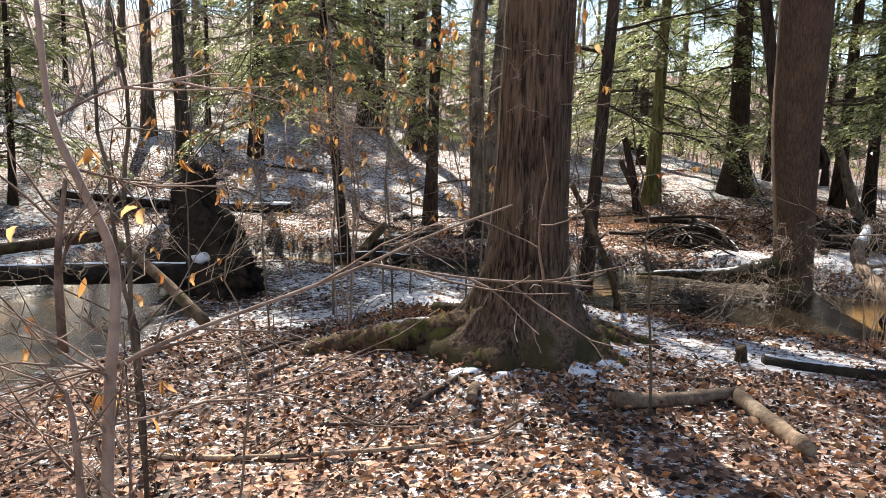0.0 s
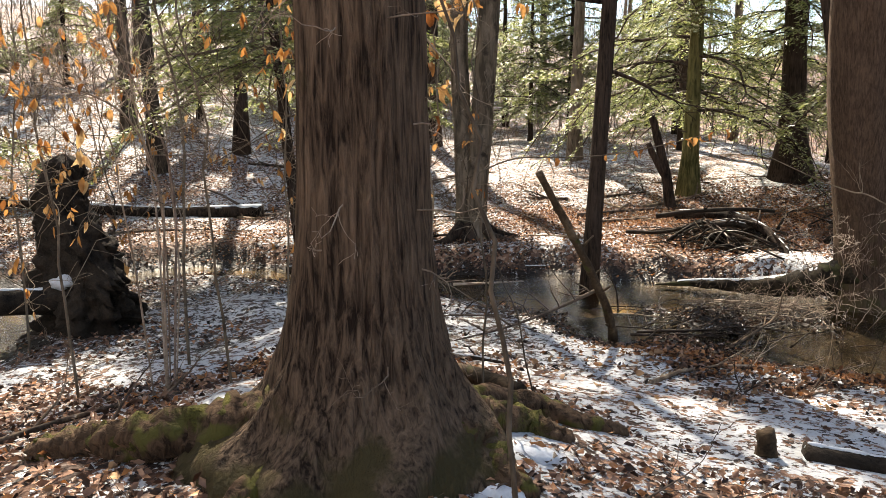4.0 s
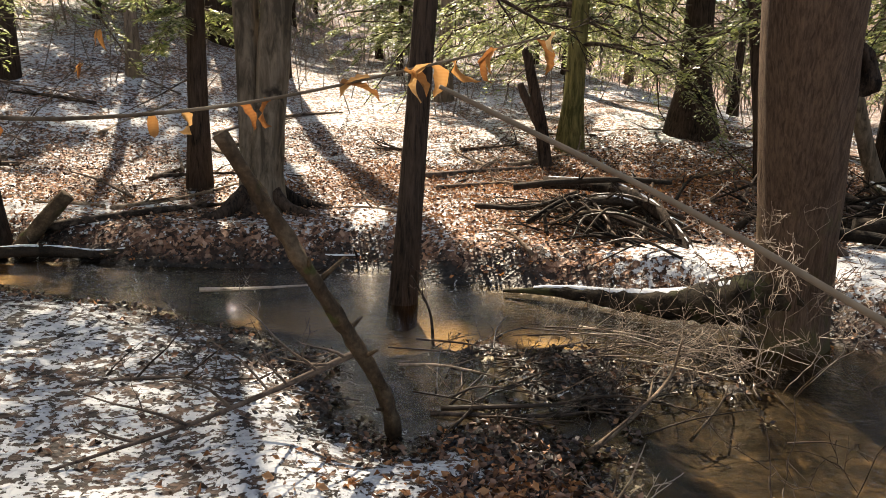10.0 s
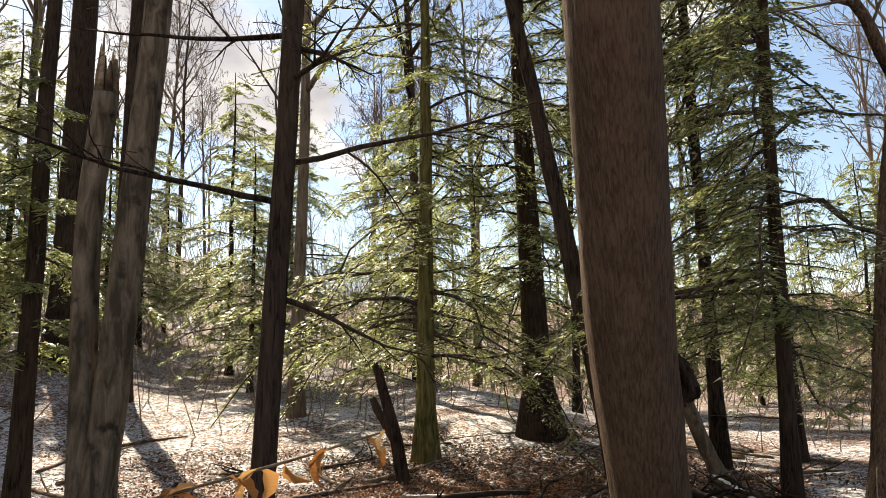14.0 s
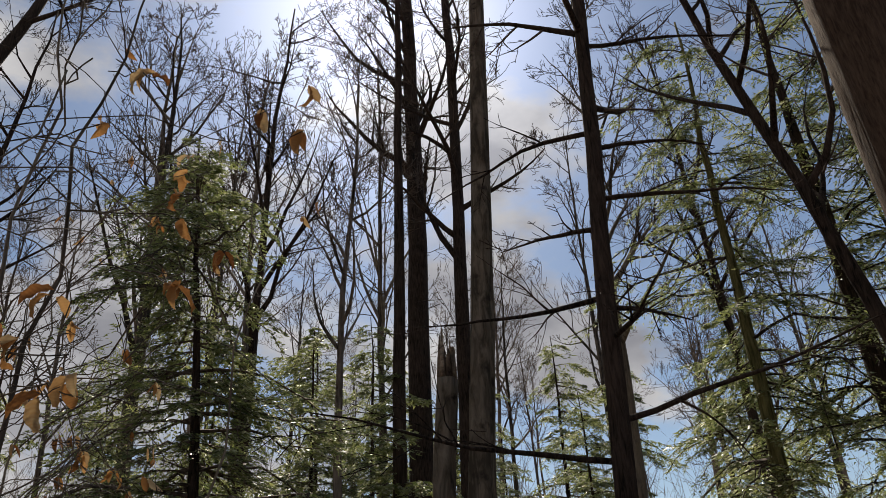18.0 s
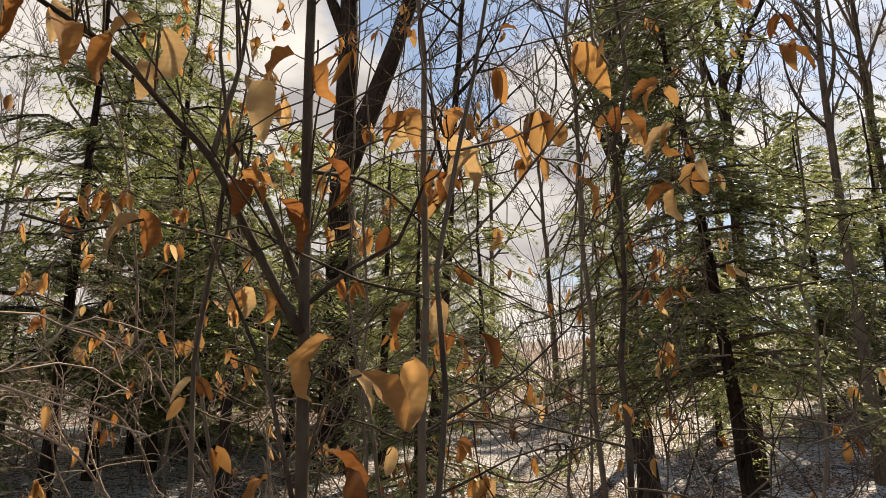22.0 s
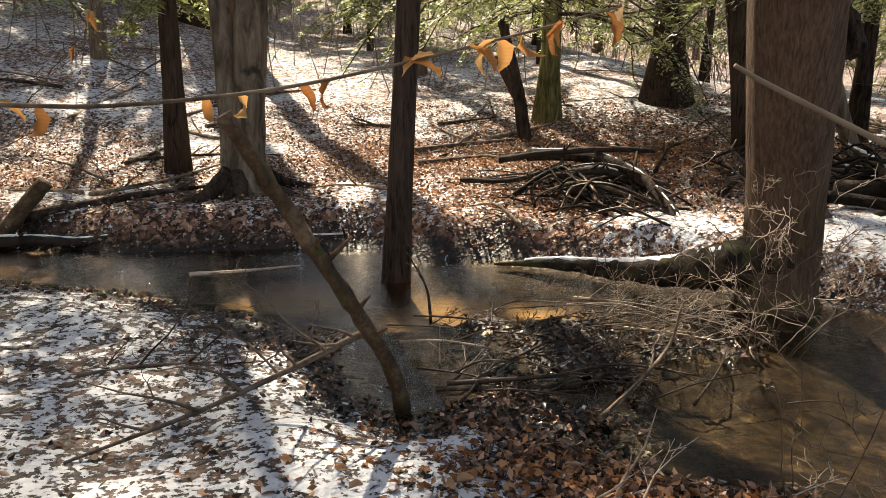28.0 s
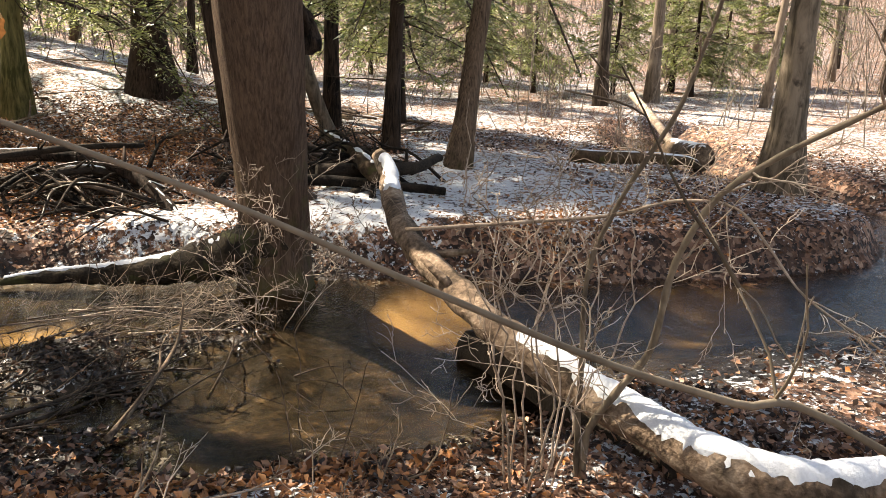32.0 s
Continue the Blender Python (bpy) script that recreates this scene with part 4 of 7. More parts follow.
def log(name, ctrl, r, seed, label, mat=None, snow=0.0, taper=0.7, sides=12, knots=0, rough=0.10, steps=5, category="log", group="", snow_part=(0, 1), stubs=0, even=False):
    """A lying stem through the given points, with snow along its top if asked."""
    rng = np.random.default_rng(seed)
    c = np.asarray(ctrl, float)
    ob = thing(name, c.mean(0) * (1, 1, 0) + (0, 0, c[:, 2].min() - r), label, category, group)
    o = np.array(ob.location)
    pts = curve_points(c, steps) - o
    n = len(pts)
    rad = r * np.linspace(1, taper, n) * (1 + rng.normal(0, 0.03, n))
    g = Geo()
    tube(g, pts, rad, sides, rough, seed)
    stem = put("stem", g, mat or M_DEAD, ob)
    if stubs:
        for k in range(stubs):
            h = Geo()
            i = rng.integers(1, n - 2)
            a = rng.uniform(0, 2 * math.pi)
            d = np.array([math.cos(a), math.sin(a), rng.uniform(0.2, 1.2)])
            d /= np.linalg.norm(d)
            ln = rng.uniform(1.2, 3.5) * r + 0.04
            tube(h, [pts[i], pts[i] + d * ln * 0.6, pts[i] + d * ln], np.array([0.35, 0.25, 0.15]) * r, 6, 0.1, seed + k)
            put("branch_stub", h, mat or M_DEAD, stem)
    for lo, hi in (snow_part if isinstance(snow_part[0], tuple) else (snow_part,)) if snow else ():
        s = Geo()
        a, b = int(lo * (n - 1)), max(int(hi * (n - 1)), int(lo * (n - 1)) + 2)
        seg = curve_points(pts[a : b + 1], 4)
        rr = np.interp(np.linspace(a, b, len(seg)), np.arange(n), rad)
        m = 7
        rows = []
        for i, p in enumerate(seg):
            t = seg[min(i + 1, len(seg) - 1)] - seg[max(i - 1, 0)]
            u = np.cross(t, (0, 0, 1.0))
            u /= np.linalg.norm(u) + 1e-9
            f = field(np.array([i * 0.55, i * 1.7, i * 1.7 + 50]), np.array([seed * 3.3] * 3), 1.0, 5, 2)
            w = snow * (np.clip(0.75 + 0.6 * (f[0] - 0.5), 0.4, 1.1) if even else np.clip(1.9 * f[0] - 0.25, 0.0, 1.1)) * (0.1 if i in (0, len(seg) - 1) else 1)
            for k in np.linspace(-1, 1, m):
                ang = k * 1.1 * w * (0.6 + 0.8 * (f[1] if k < 0 else f[2])) + 0.15 * (f[1] - 0.5)
                lump = 0.025 * (1 - k * k) * w + (0.004 if w > 0.05 else -0.02)
                rows.append(p + u * math.sin(ang) * (rr[i] + lump * 0.6) + np.array([0, 0, 1.0]) * (math.cos(ang) * (rr[i] + lump) - (0.008 if abs(k) == 1 else 0)))
        q = [[i * m + k, i * m + k + 1, (i + 1) * m + k + 1, (i + 1) * m + k] for i in range(len(seg) - 1) for k in range(m - 1)]
        s.add(rows, q)
        put("snow_cap", s, M_SNOW, stem, "thin cap of white snow")
    return ob


def stick(ctrl, r, seed, label="bare fallen stick lying on leaves", mat=None, kids=0, name="fallen_stick", group="sticks on the ground", spread=(25, 55), length=0.5):
    """A fallen branch with side twigs."""
    rng = np.random.default_rng(seed)
    c = np.asarray(ctrl, float)
    ob = thing(name, c[0] * (1, 1, 0) + (0, 0, c[:, 2].min()), label, "stick", group)
    o = np.array(ob.location)
    pts = curve_points(c, 5) - o
    n = len(pts)
    g = Geo()
    tube(g, pts, r * np.linspace(1, 0.35, n), 7, 0.08, seed)
    put("stem", g, mat or M_TWIG, ob)
    if kids:
        t = Geo()
        for k in range(kids):
            i = rng.integers(1, n - 1)
            d = pts[min(i + 1, n - 1)] - pts[i - 1]
            d /= np.linalg.norm(d) + 1e-9
            u, w = frame_of(d)
            a, b = rng.uniform(0, 2 * math.pi), radians(rng.uniform(*spread))
            way = d * math.cos(b) + (u * math.cos(a) + w * math.sin(a)) * math.sin(b)
            way[2] = abs(way[2]) * 0.6
            for p, rad, lv in grow(rng, pts[i], way, length * rng.uniform(0.5, 1.1), r * 0.5, 0, 0.0, 0.4, (3, 2), (30, 60), (0.3, 0.6), 5):
                tube(t, p, np.maximum(rad, 0.0015), 4, cap=False)
        tagged(put("twig_spray", t, mat or M_TWIG, ob), kind="stuff")
    return ob


# ---- the great tree by the path ----
def high_limbs(ob, parent, rng, line, count, low, high, reach, mat):
    for k in range(count):
        hh = rng.uniform(low, high)
        a = rng.uniform(0, 2 * math.pi)
        p0 = np.array([np.interp(hh, line[:, 2], line[:, j]) for j in range(3)])
        lg, tw = Geo(), Geo()
        for pts, rad, lv in grow(rng, p0, (math.cos(a), math.sin(a), 0.6), rng.uniform(0.6, 1.1) * reach, 0.055, 0, 0.3, 0.3, (7, 5, 3)):
            tube(lg if lv == 0 else tw, pts, np.maximum(rad, 0.005), 6 if lv == 0 else 4, cap=False)
        limb = put("limb", lg, mat, ob)
        tagged(put("twig_spray", tw, M_TWIG, limb), kind="stuff")


def great_tree():
    x, y = -1.375, 0.06
    z = z_at(x, y)
    ob = thing("great_tree", (x, y, z), "large red-brown furrowed tree with mossy spreading roots", "tree")
    rng = np.random.default_rng(4)
    n = 80
    s = np.linspace(0, 1, n) ** 2.0
    line = np.stack([0.10 * s, -0.2 * s, -0.25 + 16.25 * s], 1)
    h = line[:, 2]
    r = 0.247 * (1 - 0.72 * np.clip(h, 0, 16) / 16) * (1 + 0.95 * np.exp(-np.maximum(h, 0) / 0.27) + 0.06 * np.exp(-np.maximum(h, 0) / 0.9))
    u, w = frame_of(line[1] - line[0])
    lobes = [(math.pi, 0.26, 0.3), (3.8, 0.12, 0.2), (4.5, 0.07, 0.16), (5.25, 0.10, 0.2), (6.05, 0.13, 0.2), (0.55, 0.12, 0.22), (1.57, 0.14, 0.25), (2.5, 0.09, 0.2)]

    def flute(ang, i):
        hh = float(np.interp(i * (n - 1), np.arange(n), h))
        k = math.exp(-max(hh, 0) / 0.2)
        true = np.arctan2(np.cos(ang) * u[1] + np.sin(ang) * w[1], np.cos(ang) * u[0] + np.sin(ang) * w[0])
        ridge = np.abs(2 * field(np.cos(true) * 7 + 0.2 * hh, np.sin(true) * 7 + 0.5 * hh, 1.0, 8, 2) - 1)
        out = 0.008 * np.sin(true * 5 + hh * 0.6) - 0.03 * (0.3 - np.minimum(ridge, 0.3)) + 0.07 * k * (field(true * 3, np.full(len(ang), hh * 6), 1.0, 9, 3) - 0.5)
        for a, b, wide in lobes:
            out = out + b * k * np.exp(-((np.angle(np.exp(1j * (true - a - 0.25 * np.sin(hh * 9 + a)))) / wide) ** 2))
        return out

    g = Geo()
    tube(g, line, r, 150, 0.03, 3, flute=flute)
    trunk = put("trunk", g, M_BARK, ob)
    # points along each root, how far it stands over the ground at its start and end, and its thickness
    roots = [([(-0.26, -0.02), (-0.6, 0.02), (-0.92, 0.05), (-1.22, 0.13), (-1.45, 0.22)], (0.14, 0.02), 0.105), ([(0.24, 0.08), (0.44, 0.24), (0.62, 0.3), (0.84, 0.29)], (0.13, 0.02), 0.075), ([(0.22, 0.2), (0.4, 0.42), (0.66, 0.52), (0.92, 0.5), (1.1, 0.62)], (0.13, 0.02), 0.07), ([(0.26, -0.06), (0.42, -0.08), (0.52, -0.16), (0.6, -0.3)], (0.14, 0.0), 0.08), ([(0.06, 0.25), (0.15, 0.45), (0.25, 0.65)], (0.12, -0.02), 0.07), ([(-0.2, -0.2), (-0.34, -0.36), (-0.5, -0.52)], (0.1, -0.02), 0.07)]
    for k, (c, lift, rr) in enumerate(roots):
        p = curve_points([(a, b, 0.0) for a, b in c], 9)
        i = np.linspace(0, 1, len(p))
        p[:, :2] += (0.03 * np.sin(i * 11 + k) * i)[:, None]
        p[:, 2] = terrain(p[:, 0] + x, p[:, 1] + y)[0] - z + lift[0] + (lift[1] - lift[0]) * i ** 0.6
        p[-1, 2] -= 0.06
        h2 = Geo()
        tube(h2, p, rr * np.linspace(1.35, 0.5, len(p)), 18, 0.4, 20 + k)
        root = put("root", h2, M_BARK_MOSS, ob, "thick mossy surface root")
        if k in (0, 3, 1):  # moss along its top
            m2 = Geo()
            q = p[3:-1] + (0, 0.0, 0.022)
            tube(m2, q, rr * np.linspace(1.1, 0.45, len(q)) * (0.86 + 0.16 * np.sin(np.arange(len(q)) * 1.9 + k)), 18, 0.55, 40 + k)
            put("moss", m2, M_MOSS, root, "soft olive-green moss")
    for k, (dx, dy, sx) in enumerate([(0.27, -0.5, 0.13), (0.5, -0.26, 0.12), (-0.42, -0.5, 0.1), (0.62, 0.06, 0.13), (-0.2, -0.58, 0.06)]):
        s2 = Geo()
        m = 18
        a = np.arange(m) / m * 2 * math.pi
        ring = []
        for q, hgt in ((1.0, -0.02), (0.92, 0.015), (0.65, 0.03), (0.05, 0.036)):
            rr = sx * q * (1 + 1.1 * (field(np.cos(a) * 2 + k * 5, np.sin(a) * 2, 0.6, 3, 2) - 0.5))
            xx, yy = dx + np.cos(a) * rr, dy + np.sin(a) * rr * 0.7
            ring.append(np.stack([xx, yy, terrain(xx + x, yy + y)[0] - z + hgt], 1))
        j = np.arange(m)
        s2.add(np.concatenate(ring), np.concatenate([np.stack([j + i * m, (j + 1) % m + i * m, (j + 1) % m + (i + 1) * m, j + (i + 1) * m], 1) for i in range(3)]))
        tagged(put("snow_patch", s2, M_SNOW), "small crusted patch of snow at the foot of the great tree", "snow", "snow by the roots").location = (x, y, z)
    high_limbs(ob, trunk, rng, line, 9, 6, 15, 3.4, M_BARK_FAR)
    rng = np.random.default_rng(414)
    for k in range(26):  # dead shoots on the lower trunk
        a, hh = rng.uniform(math.pi * 0.9, math.pi * 2.1), rng.uniform(0.35, 2.5)
        rr = float(np.interp(hh, h, r)) * 0.95
        tw = Geo()
        for pts, rad, lv in grow(rng, (math.cos(a) * rr + 0.01 * hh, math.sin(a) * rr - 0.012 * hh, hh), (math.cos(a), math.sin(a), rng.uniform(-0.5, 0.6)), rng.uniform(0.12, 0.55), 0.0035, 0, -0.1, 0.6, (3, 2), (30, 65), (0.3, 0.6), 6):
            tube(tw, pts, np.maximum(rad, 0.0009), 4, cap=False)
        put("dead_shoot", tw, M_TWIG_PALE, trunk, "thin pale dead shoot")


great_tree()


# ---- the tree that stands in the stream, and its long mossy root ----
def stream_tree():
    x, y = 2.85, 5.0
    ob = thing("stream_tree", (x, y, -0.12), "smooth red-brown tree standing at the water's edge", "tree")
    rng = np.random.default_rng(8)
    n = 40
    s = np.linspace(0, 1, n) ** 1.5
    h = -0.15 + 17 * s
    over = 0.13 * np.maximum(h - 0.9, 0) * np.clip(1.3 - h / 17, 0, 1)  # it leans out over the water
    line = np.stack([-0.11 * step(0.4, 2.6, h) - 0.49 * over, -0.87 * over, h], 1)
    r = np.interp(h, [0, 0.9, 2.2, 4.0, 6.0, 17], [0.235, 0.245, 0.29, 0.315, 0.32, 0.12]) * (1 + 0.2 * np.exp(-np.maximum(h, 0) / 0.2))
    g = Geo()
    tube(g, line, r, 48, 0.03, 5, flute=lambda a, i: 0.07 * math.exp(-i * 30) * (1 + np.cos(a * 3 + 1)) + 0.006 * np.sin(a * 9 + i * 20) + 0.004 * np.sin(a * 21 + i * 60))
    trunk = put("trunk", g, M_BARK_SMOOTH, ob)
    kb = Geo()
    pk = curve_points([(0.10, -0.2, 1.78), (0.17, -0.21, 1.86), (0.16, -0.2, 1.99), (0.10, -0.18, 2.10)], 5)
    tube(kb, pk, np.interp(np.linspace(0, 1, len(pk)), [0, 0.3, 0.6, 1], [0.03, 0.07, 0.05, 0.02]), 14, 0.6, 3)
    put("burl", kb, M_BARK_DARK, trunk, "dark knobbly burl")
    high_limbs(ob, trunk, rng, line, 10, 7, 16, 3.4, M_BARK_FAR)


stream_tree()
log("mossy_log", [(2.85, 4.95, 0.42), (2.62, 5.02, 0.30), (2.42, 5.17, 0.21), (2.17, 5.37, 0.14), (1.87, 5.62, 0.09), (1.5, 5.9, 0.06), (1.08, 6.12, 0.0)], 0.2, 12, "long mossy log with snow on top at the water's edge", M_MOSSLOG, 0.5, 0.05, 20, rough=0.3, steps=8, even=True, snow_part=(0.22, 0.92))

# ---- trees on the far bank ----
black_tree = bare_tree((0.26, 5.8, -0.1), 13, 0.094, 21, "slim black-barked tree standing in the stream", (0.72, 0.5), M_BARK_DARK, 0.004, 12, 0.5, (5, 4, 2), (45, 75), lift=0.1, flare_by=0.3, bend=0.02, reach=0.16, name="black_tree", top=0.45)
for k, (h, way, ln) in enumerate([(3.55, (1, -0.1, 0.12), 2.3), (3.25, (-1, -0.25, 0.02), 2.4), (2.55, (1, 0.2, -0.25), 1.2), (4.6, (-1, 0.1, 0.1), 2.0), (4.5, (1, 0.1, 0.0), 0.7), (5.25, (-1, 0.1, 0.0), 0.9), (5.55, (1, 0.1, 0.12), 1.7), (6.1, (1, -0.1, 0.05), 1.1), (6.3, (-1, 0.2, 0.08), 1.9), (7.4, (1, 0.3, -0.1), 1.8), (4.2, (0.3, -0.8, 0.0), 1.2)]):
    lg, tw, rng = Geo(), Geo(), np.random.default_rng(60 + k)
    for pts, rad, lv in grow(rng, (0.72 * h / 13, 0.5 * h / 13, h), way, ln, 0.026, 0, -0.12, 0.22, (6, 4), (30, 60), (0.3, 0.5), 8):
        tube(lg if lv == 0 else tw, pts, np.maximum(rad, 0.003), 6, cap=False)
    limb = put("limb", lg, M_BARK_DARK, black_tree)
    tagged(put("twig_spray", tw, M_BARK_DARK, limb), kind="stuff")

hemlock((-3.3, 7.15, -0.1), 8.3, 0.09, (2.7, 8.1), 2.2, 120, 31, "slim hemlock with dark bent stem on the stream bank", (-0.95, 0.5), M_BARK_DARK, 26, 0.75, (0.065, 0.022))
hemlock((-1.97, 8.95), 16, 0.11, (1.7, 4.8), 1.4, 26, 32, "dark hemlock with low green boughs behind the stream", (0.3, 0.3), M_BARK_DARK, 6)


def twin_tree():
    x, y = -1.12, 7.75
    z = z_at(x, y)
    ob = thing("twin_tree", (x, y, z), "pale grey twin-stemmed tree, one stem broken off", "tree")
    rng = np.random.default_rng(15)
    for k, (ctrl, r, top) in enumerate([([(0.04, 0, -0.2), (0.06, 0, 0.3), (0.16, 0.02, 1.5), (0.3, 0.1, 3.5), (0.5, 0.3, 7), (0.9, 0.5, 16)], 0.155, 0.45), ([(-0.07, 0.05, -0.2), (-0.06, 0.06, 0.4), (-0.1, 0.15, 1.5), (-0.14, 0.25, 3.0), (-0.06, 0.35, 4.35)], 0.12, 0.85)]):
        p = curve_points(ctrl, 9)
        g = Geo()
        n = len(p)
        rad = r * (1 - (1 - top) * np.clip(p[:, 2], 0, 16) / 16) * (1 + 0.7 * np.exp(-np.maximum(p[:, 2], 0) / 0.2))
        tube(g, p, rad, 24, 0.07, 5 + k, flute=lambda a, i: 0.012 * np.sin(a * 5 + 2) + 0.03 * math.exp(-i * 14) * np.cos(a * 4))
        stem = put("trunk" if k == 0 else "broken_trunk", g, M_BARK_GREY, ob, "" if k == 0 else "snapped stem with a jagged top")
        if k == 1:
            for j in range(6):
                sp = Geo()
                a = j / 6 * 2 * math.pi
                b = p[-1] + np.array([math.cos(a) * 0.07, math.sin(a) * 0.07, -0.05])
                tube(sp, [b, b + (0, 0, 0.15 + 0.3 * rng.uniform()), b + (0.01, 0, 0.3 + 0.45 * rng.uniform())], [0.05, 0.035, 0.004], 5)
                put("splinter", sp, M_DEAD, stem)
        else:
            high_limbs(ob, stem, rng, p, 8, 7, 15, 3.2, M_BARK_FAR)
    for k, c in enumerate([[(0.1, -0.05, 0.25), (0.3, -0.2, 0.08), (0.6, -0.35, 0.0)], [(-0.1, -0.1, 0.2), (-0.35, -0.35, 0.0), (-0.9, -0.55, -0.1), (-1.6, -0.5, -0.2)], [(0.0, -0.12, 0.2), (0.05, -0.4, -0.05), (0.1, -0.7, -0.25)], [(0.15, 0.1, 0.2), (0.4, 0.2, 0.05), (0.7, 0.2, 0.0)], [(-0.02, -0.1, 0.15), (-0.15, -0.45, -0.1), (-0.5, -0.75, -0.25)]]):
        g = Geo()
        p = curve_points(c, 6)
        tube(g, p, 0.085 * np.linspace(1, 0.35, len(p)), 9, 0.25, 40 + k)
        put("root", g, M_BARK_DARK, ob)


twin_tree()
bare_tree((-3.8, 19.7), 26, 0.36, 24, "tall thick dark bare tree on the slope", (0.1, 0.0), M_BARK_DARK, 0.008, 18, 0.45, kids=(6, 5, 3), spread=(35, 65), lift=0.55, reach=0.2, top=0.4)
bare_tree((-2.35, 17.9), 24, 0.22, 25, "tall dark bare tree on the slope", (0.2, 0.0), M_BARK_DARK, 0.008, 18, 0.4, (6, 5, 3), (35, 65), lift=0.55, reach=0.2, top=0.4)


def forked_oak():
    x, y = -13.2, 10.0
    z = z_at(x, y)
    ob = thing("forked_tree", (x, y, z), "big dark forked bare tree with upswept limbs", "tree")
    ob.scale = (1.22, 1.22, 1.22)
    rng = np.random.default_rng(77)
    for k, (c, r, t) in enumerate([([(0, 0, -0.2), (0, 0, 2.5), (-0.05, 0, 5), (-0.1, 0.1, 8.5), (-0.4, 0.2, 12), (-0.6, 0.3, 17)], 0.36, 0.15), ([(0.02, 0, 5.3), (0.5, 0.5, 7.2), (1.0, 1.0, 9.5), (1.5, 1.6, 12.5), (1.7, 2.0, 16)], 0.23, 0.2), ([(-0.08, 0.05, 8.0), (-0.7, -0.3, 10), (-1.3, -0.7, 12.5), (-1.6, -1.0, 15.5)], 0.12, 0.2)]):
        p = curve_points(c, 6)
        g = Geo()
        tube(g, p, r * np.linspace(1, t, len(p)) * (1 + 0.4 * np.exp(-np.maximum(p[:, 2], 0) / 0.3) * (k == 0)), 18, 0.08, k)
        stem = put("trunk" if k == 0 else "forked_stem", g, M_BARK_DARK, ob)
        high_limbs(ob, stem, rng, p, 7, 7.5, 15.5, 3.2, M_BARK_DARK)


forked_oak()


def broken_stub():
    x, y = 2.3, 10.6
    ob = thing("dead_stub", (x, y, z_at(x, y)), "short dead leaning tree stub with a forked broken top", "tree stub")
    for k, (c, r) in enumerate([([(0.02, 0, -0.1), (-0.1, 0, 0.6), (-0.25, 0.02, 1.2), (-0.36, 0.03, 1.62)], 0.085), ([(-0.12, 0, 0.6), (-0.33, -0.02, 0.95), (-0.42, -0.02, 1.15)], 0.06)]):
        g = Geo()
        p = curve_points(c, 5)
        tube(g, p, r * np.linspace(1.15, 0.7, len(p)), 10, 0.15, k)
        put("stem" if k == 0 else "side_stem", g, M_BARK_DARK, ob)


broken_stub()
hemlock((2.85, 11.6), 12, 0.15, (1.5, 11.5), 3.1, 92, 33, "green hemlock with algae-stained trunk on the slope", (0.2, 0.1), M_BARK_GREEN, 6, 0.62, (0.07, 0.024), flare_by=0.7)
hemlock((4.85, 12.0), 13, 0.24, (2.2, 12), 2.7, 90, 34, "broad dark hemlock with flared base", (-0.2, 0.1), M_BARK_DARK, 6, 0.55, flare_by=1.0)
bare_tree((4.5, 8.6), 14, 0.13, 26, "dark tree leaning over the stream", (-2.6, 0.6), M_BARK_DARK, 0.005, 14, 0.4, (6, 5, 3), lift=0.5)
bare_tree((7.4, 16.2), 12, 0.09, 27, "slim dark tree on the slope", (0.0, 0.2), M_BARK_DARK, 0.006, 10, 0.4, (5, 4, 3))
log("leaning_snag", [(6.3, 9.3, 0.3), (6.0, 9.27, 0.9), (5.7, 9.23, 1.6), (5.4, 9.2, 2.3)], 0.105, 27, "grey dead snag leaning beside the stream tree", M_BARK_GREY, 0, 0.8, category="dead trunk")
hemlock((8.3, 10.4), 12, 0.14, (1.6, 11.5), 3.0, 100, 35, "hemlock with bright green lower boughs", (0.1, 0.1), M_BARK_DARK, 6, density=0.7, sector=(60, 265))
hemlock((5.9, 7.5), 14, 0.09, (2.0, 13.5), 2.8, 95, 36, "young hemlock with bright green boughs", (0.4, 0), M_BARK_DARK, 4, density=0.6, sector=(60, 265))
hemlock((6.6, 9.8), 16, 0.11, (5.5, 15.5), 3.2, 92, 37, "tall hemlock with thin green boughs", (-0.3, 0), M_BARK_DARK, 4, density=0.45, sector=(60, 265))
hemlock((6.9, 11.5), 20, 0.13, (7.5, 19.5), 3.0, 110, 38, "tall hemlock with fine green boughs behind the stream tree", (0.3, 0), M_BARK_DARK, 8, 0.45)
bare_tree((6.0, 6.4), 10, 0.12, 28, "leaning brown tree on the far bank", (2.6, 0.8), M_BARK, 0.004, 10, 0.4, (5, 4, 3))
bare_tree((8.55, 3.9), 12, 0.17, 29, "grey tree with spread roots between the channels", (0.2, 0.2), M_BARK_GREY, 0.004, 10, 0.4, (5, 4, 3), flare_by=1.0)

for k, (at, h, reach) in enumerate([((-12.6, 4.2), 11.5, 2.9), ((-11.4, 6.4), 7.0, 2.4), ((-14.4, 6.6), 12.5, 3.0), ((-12.0, 10.2), 7.0, 2.3)]):
    hemlock(at, h, 0.11, (2.6, h - 0.3), reach, 66, 340 + k, "dark hemlock with thin drooping boughs beyond the bend of the stream", (0.1, 0.1), M_BARK_DARK, 3, 0.62, (0.085, 0.024), "hemlocks beyond the bend")

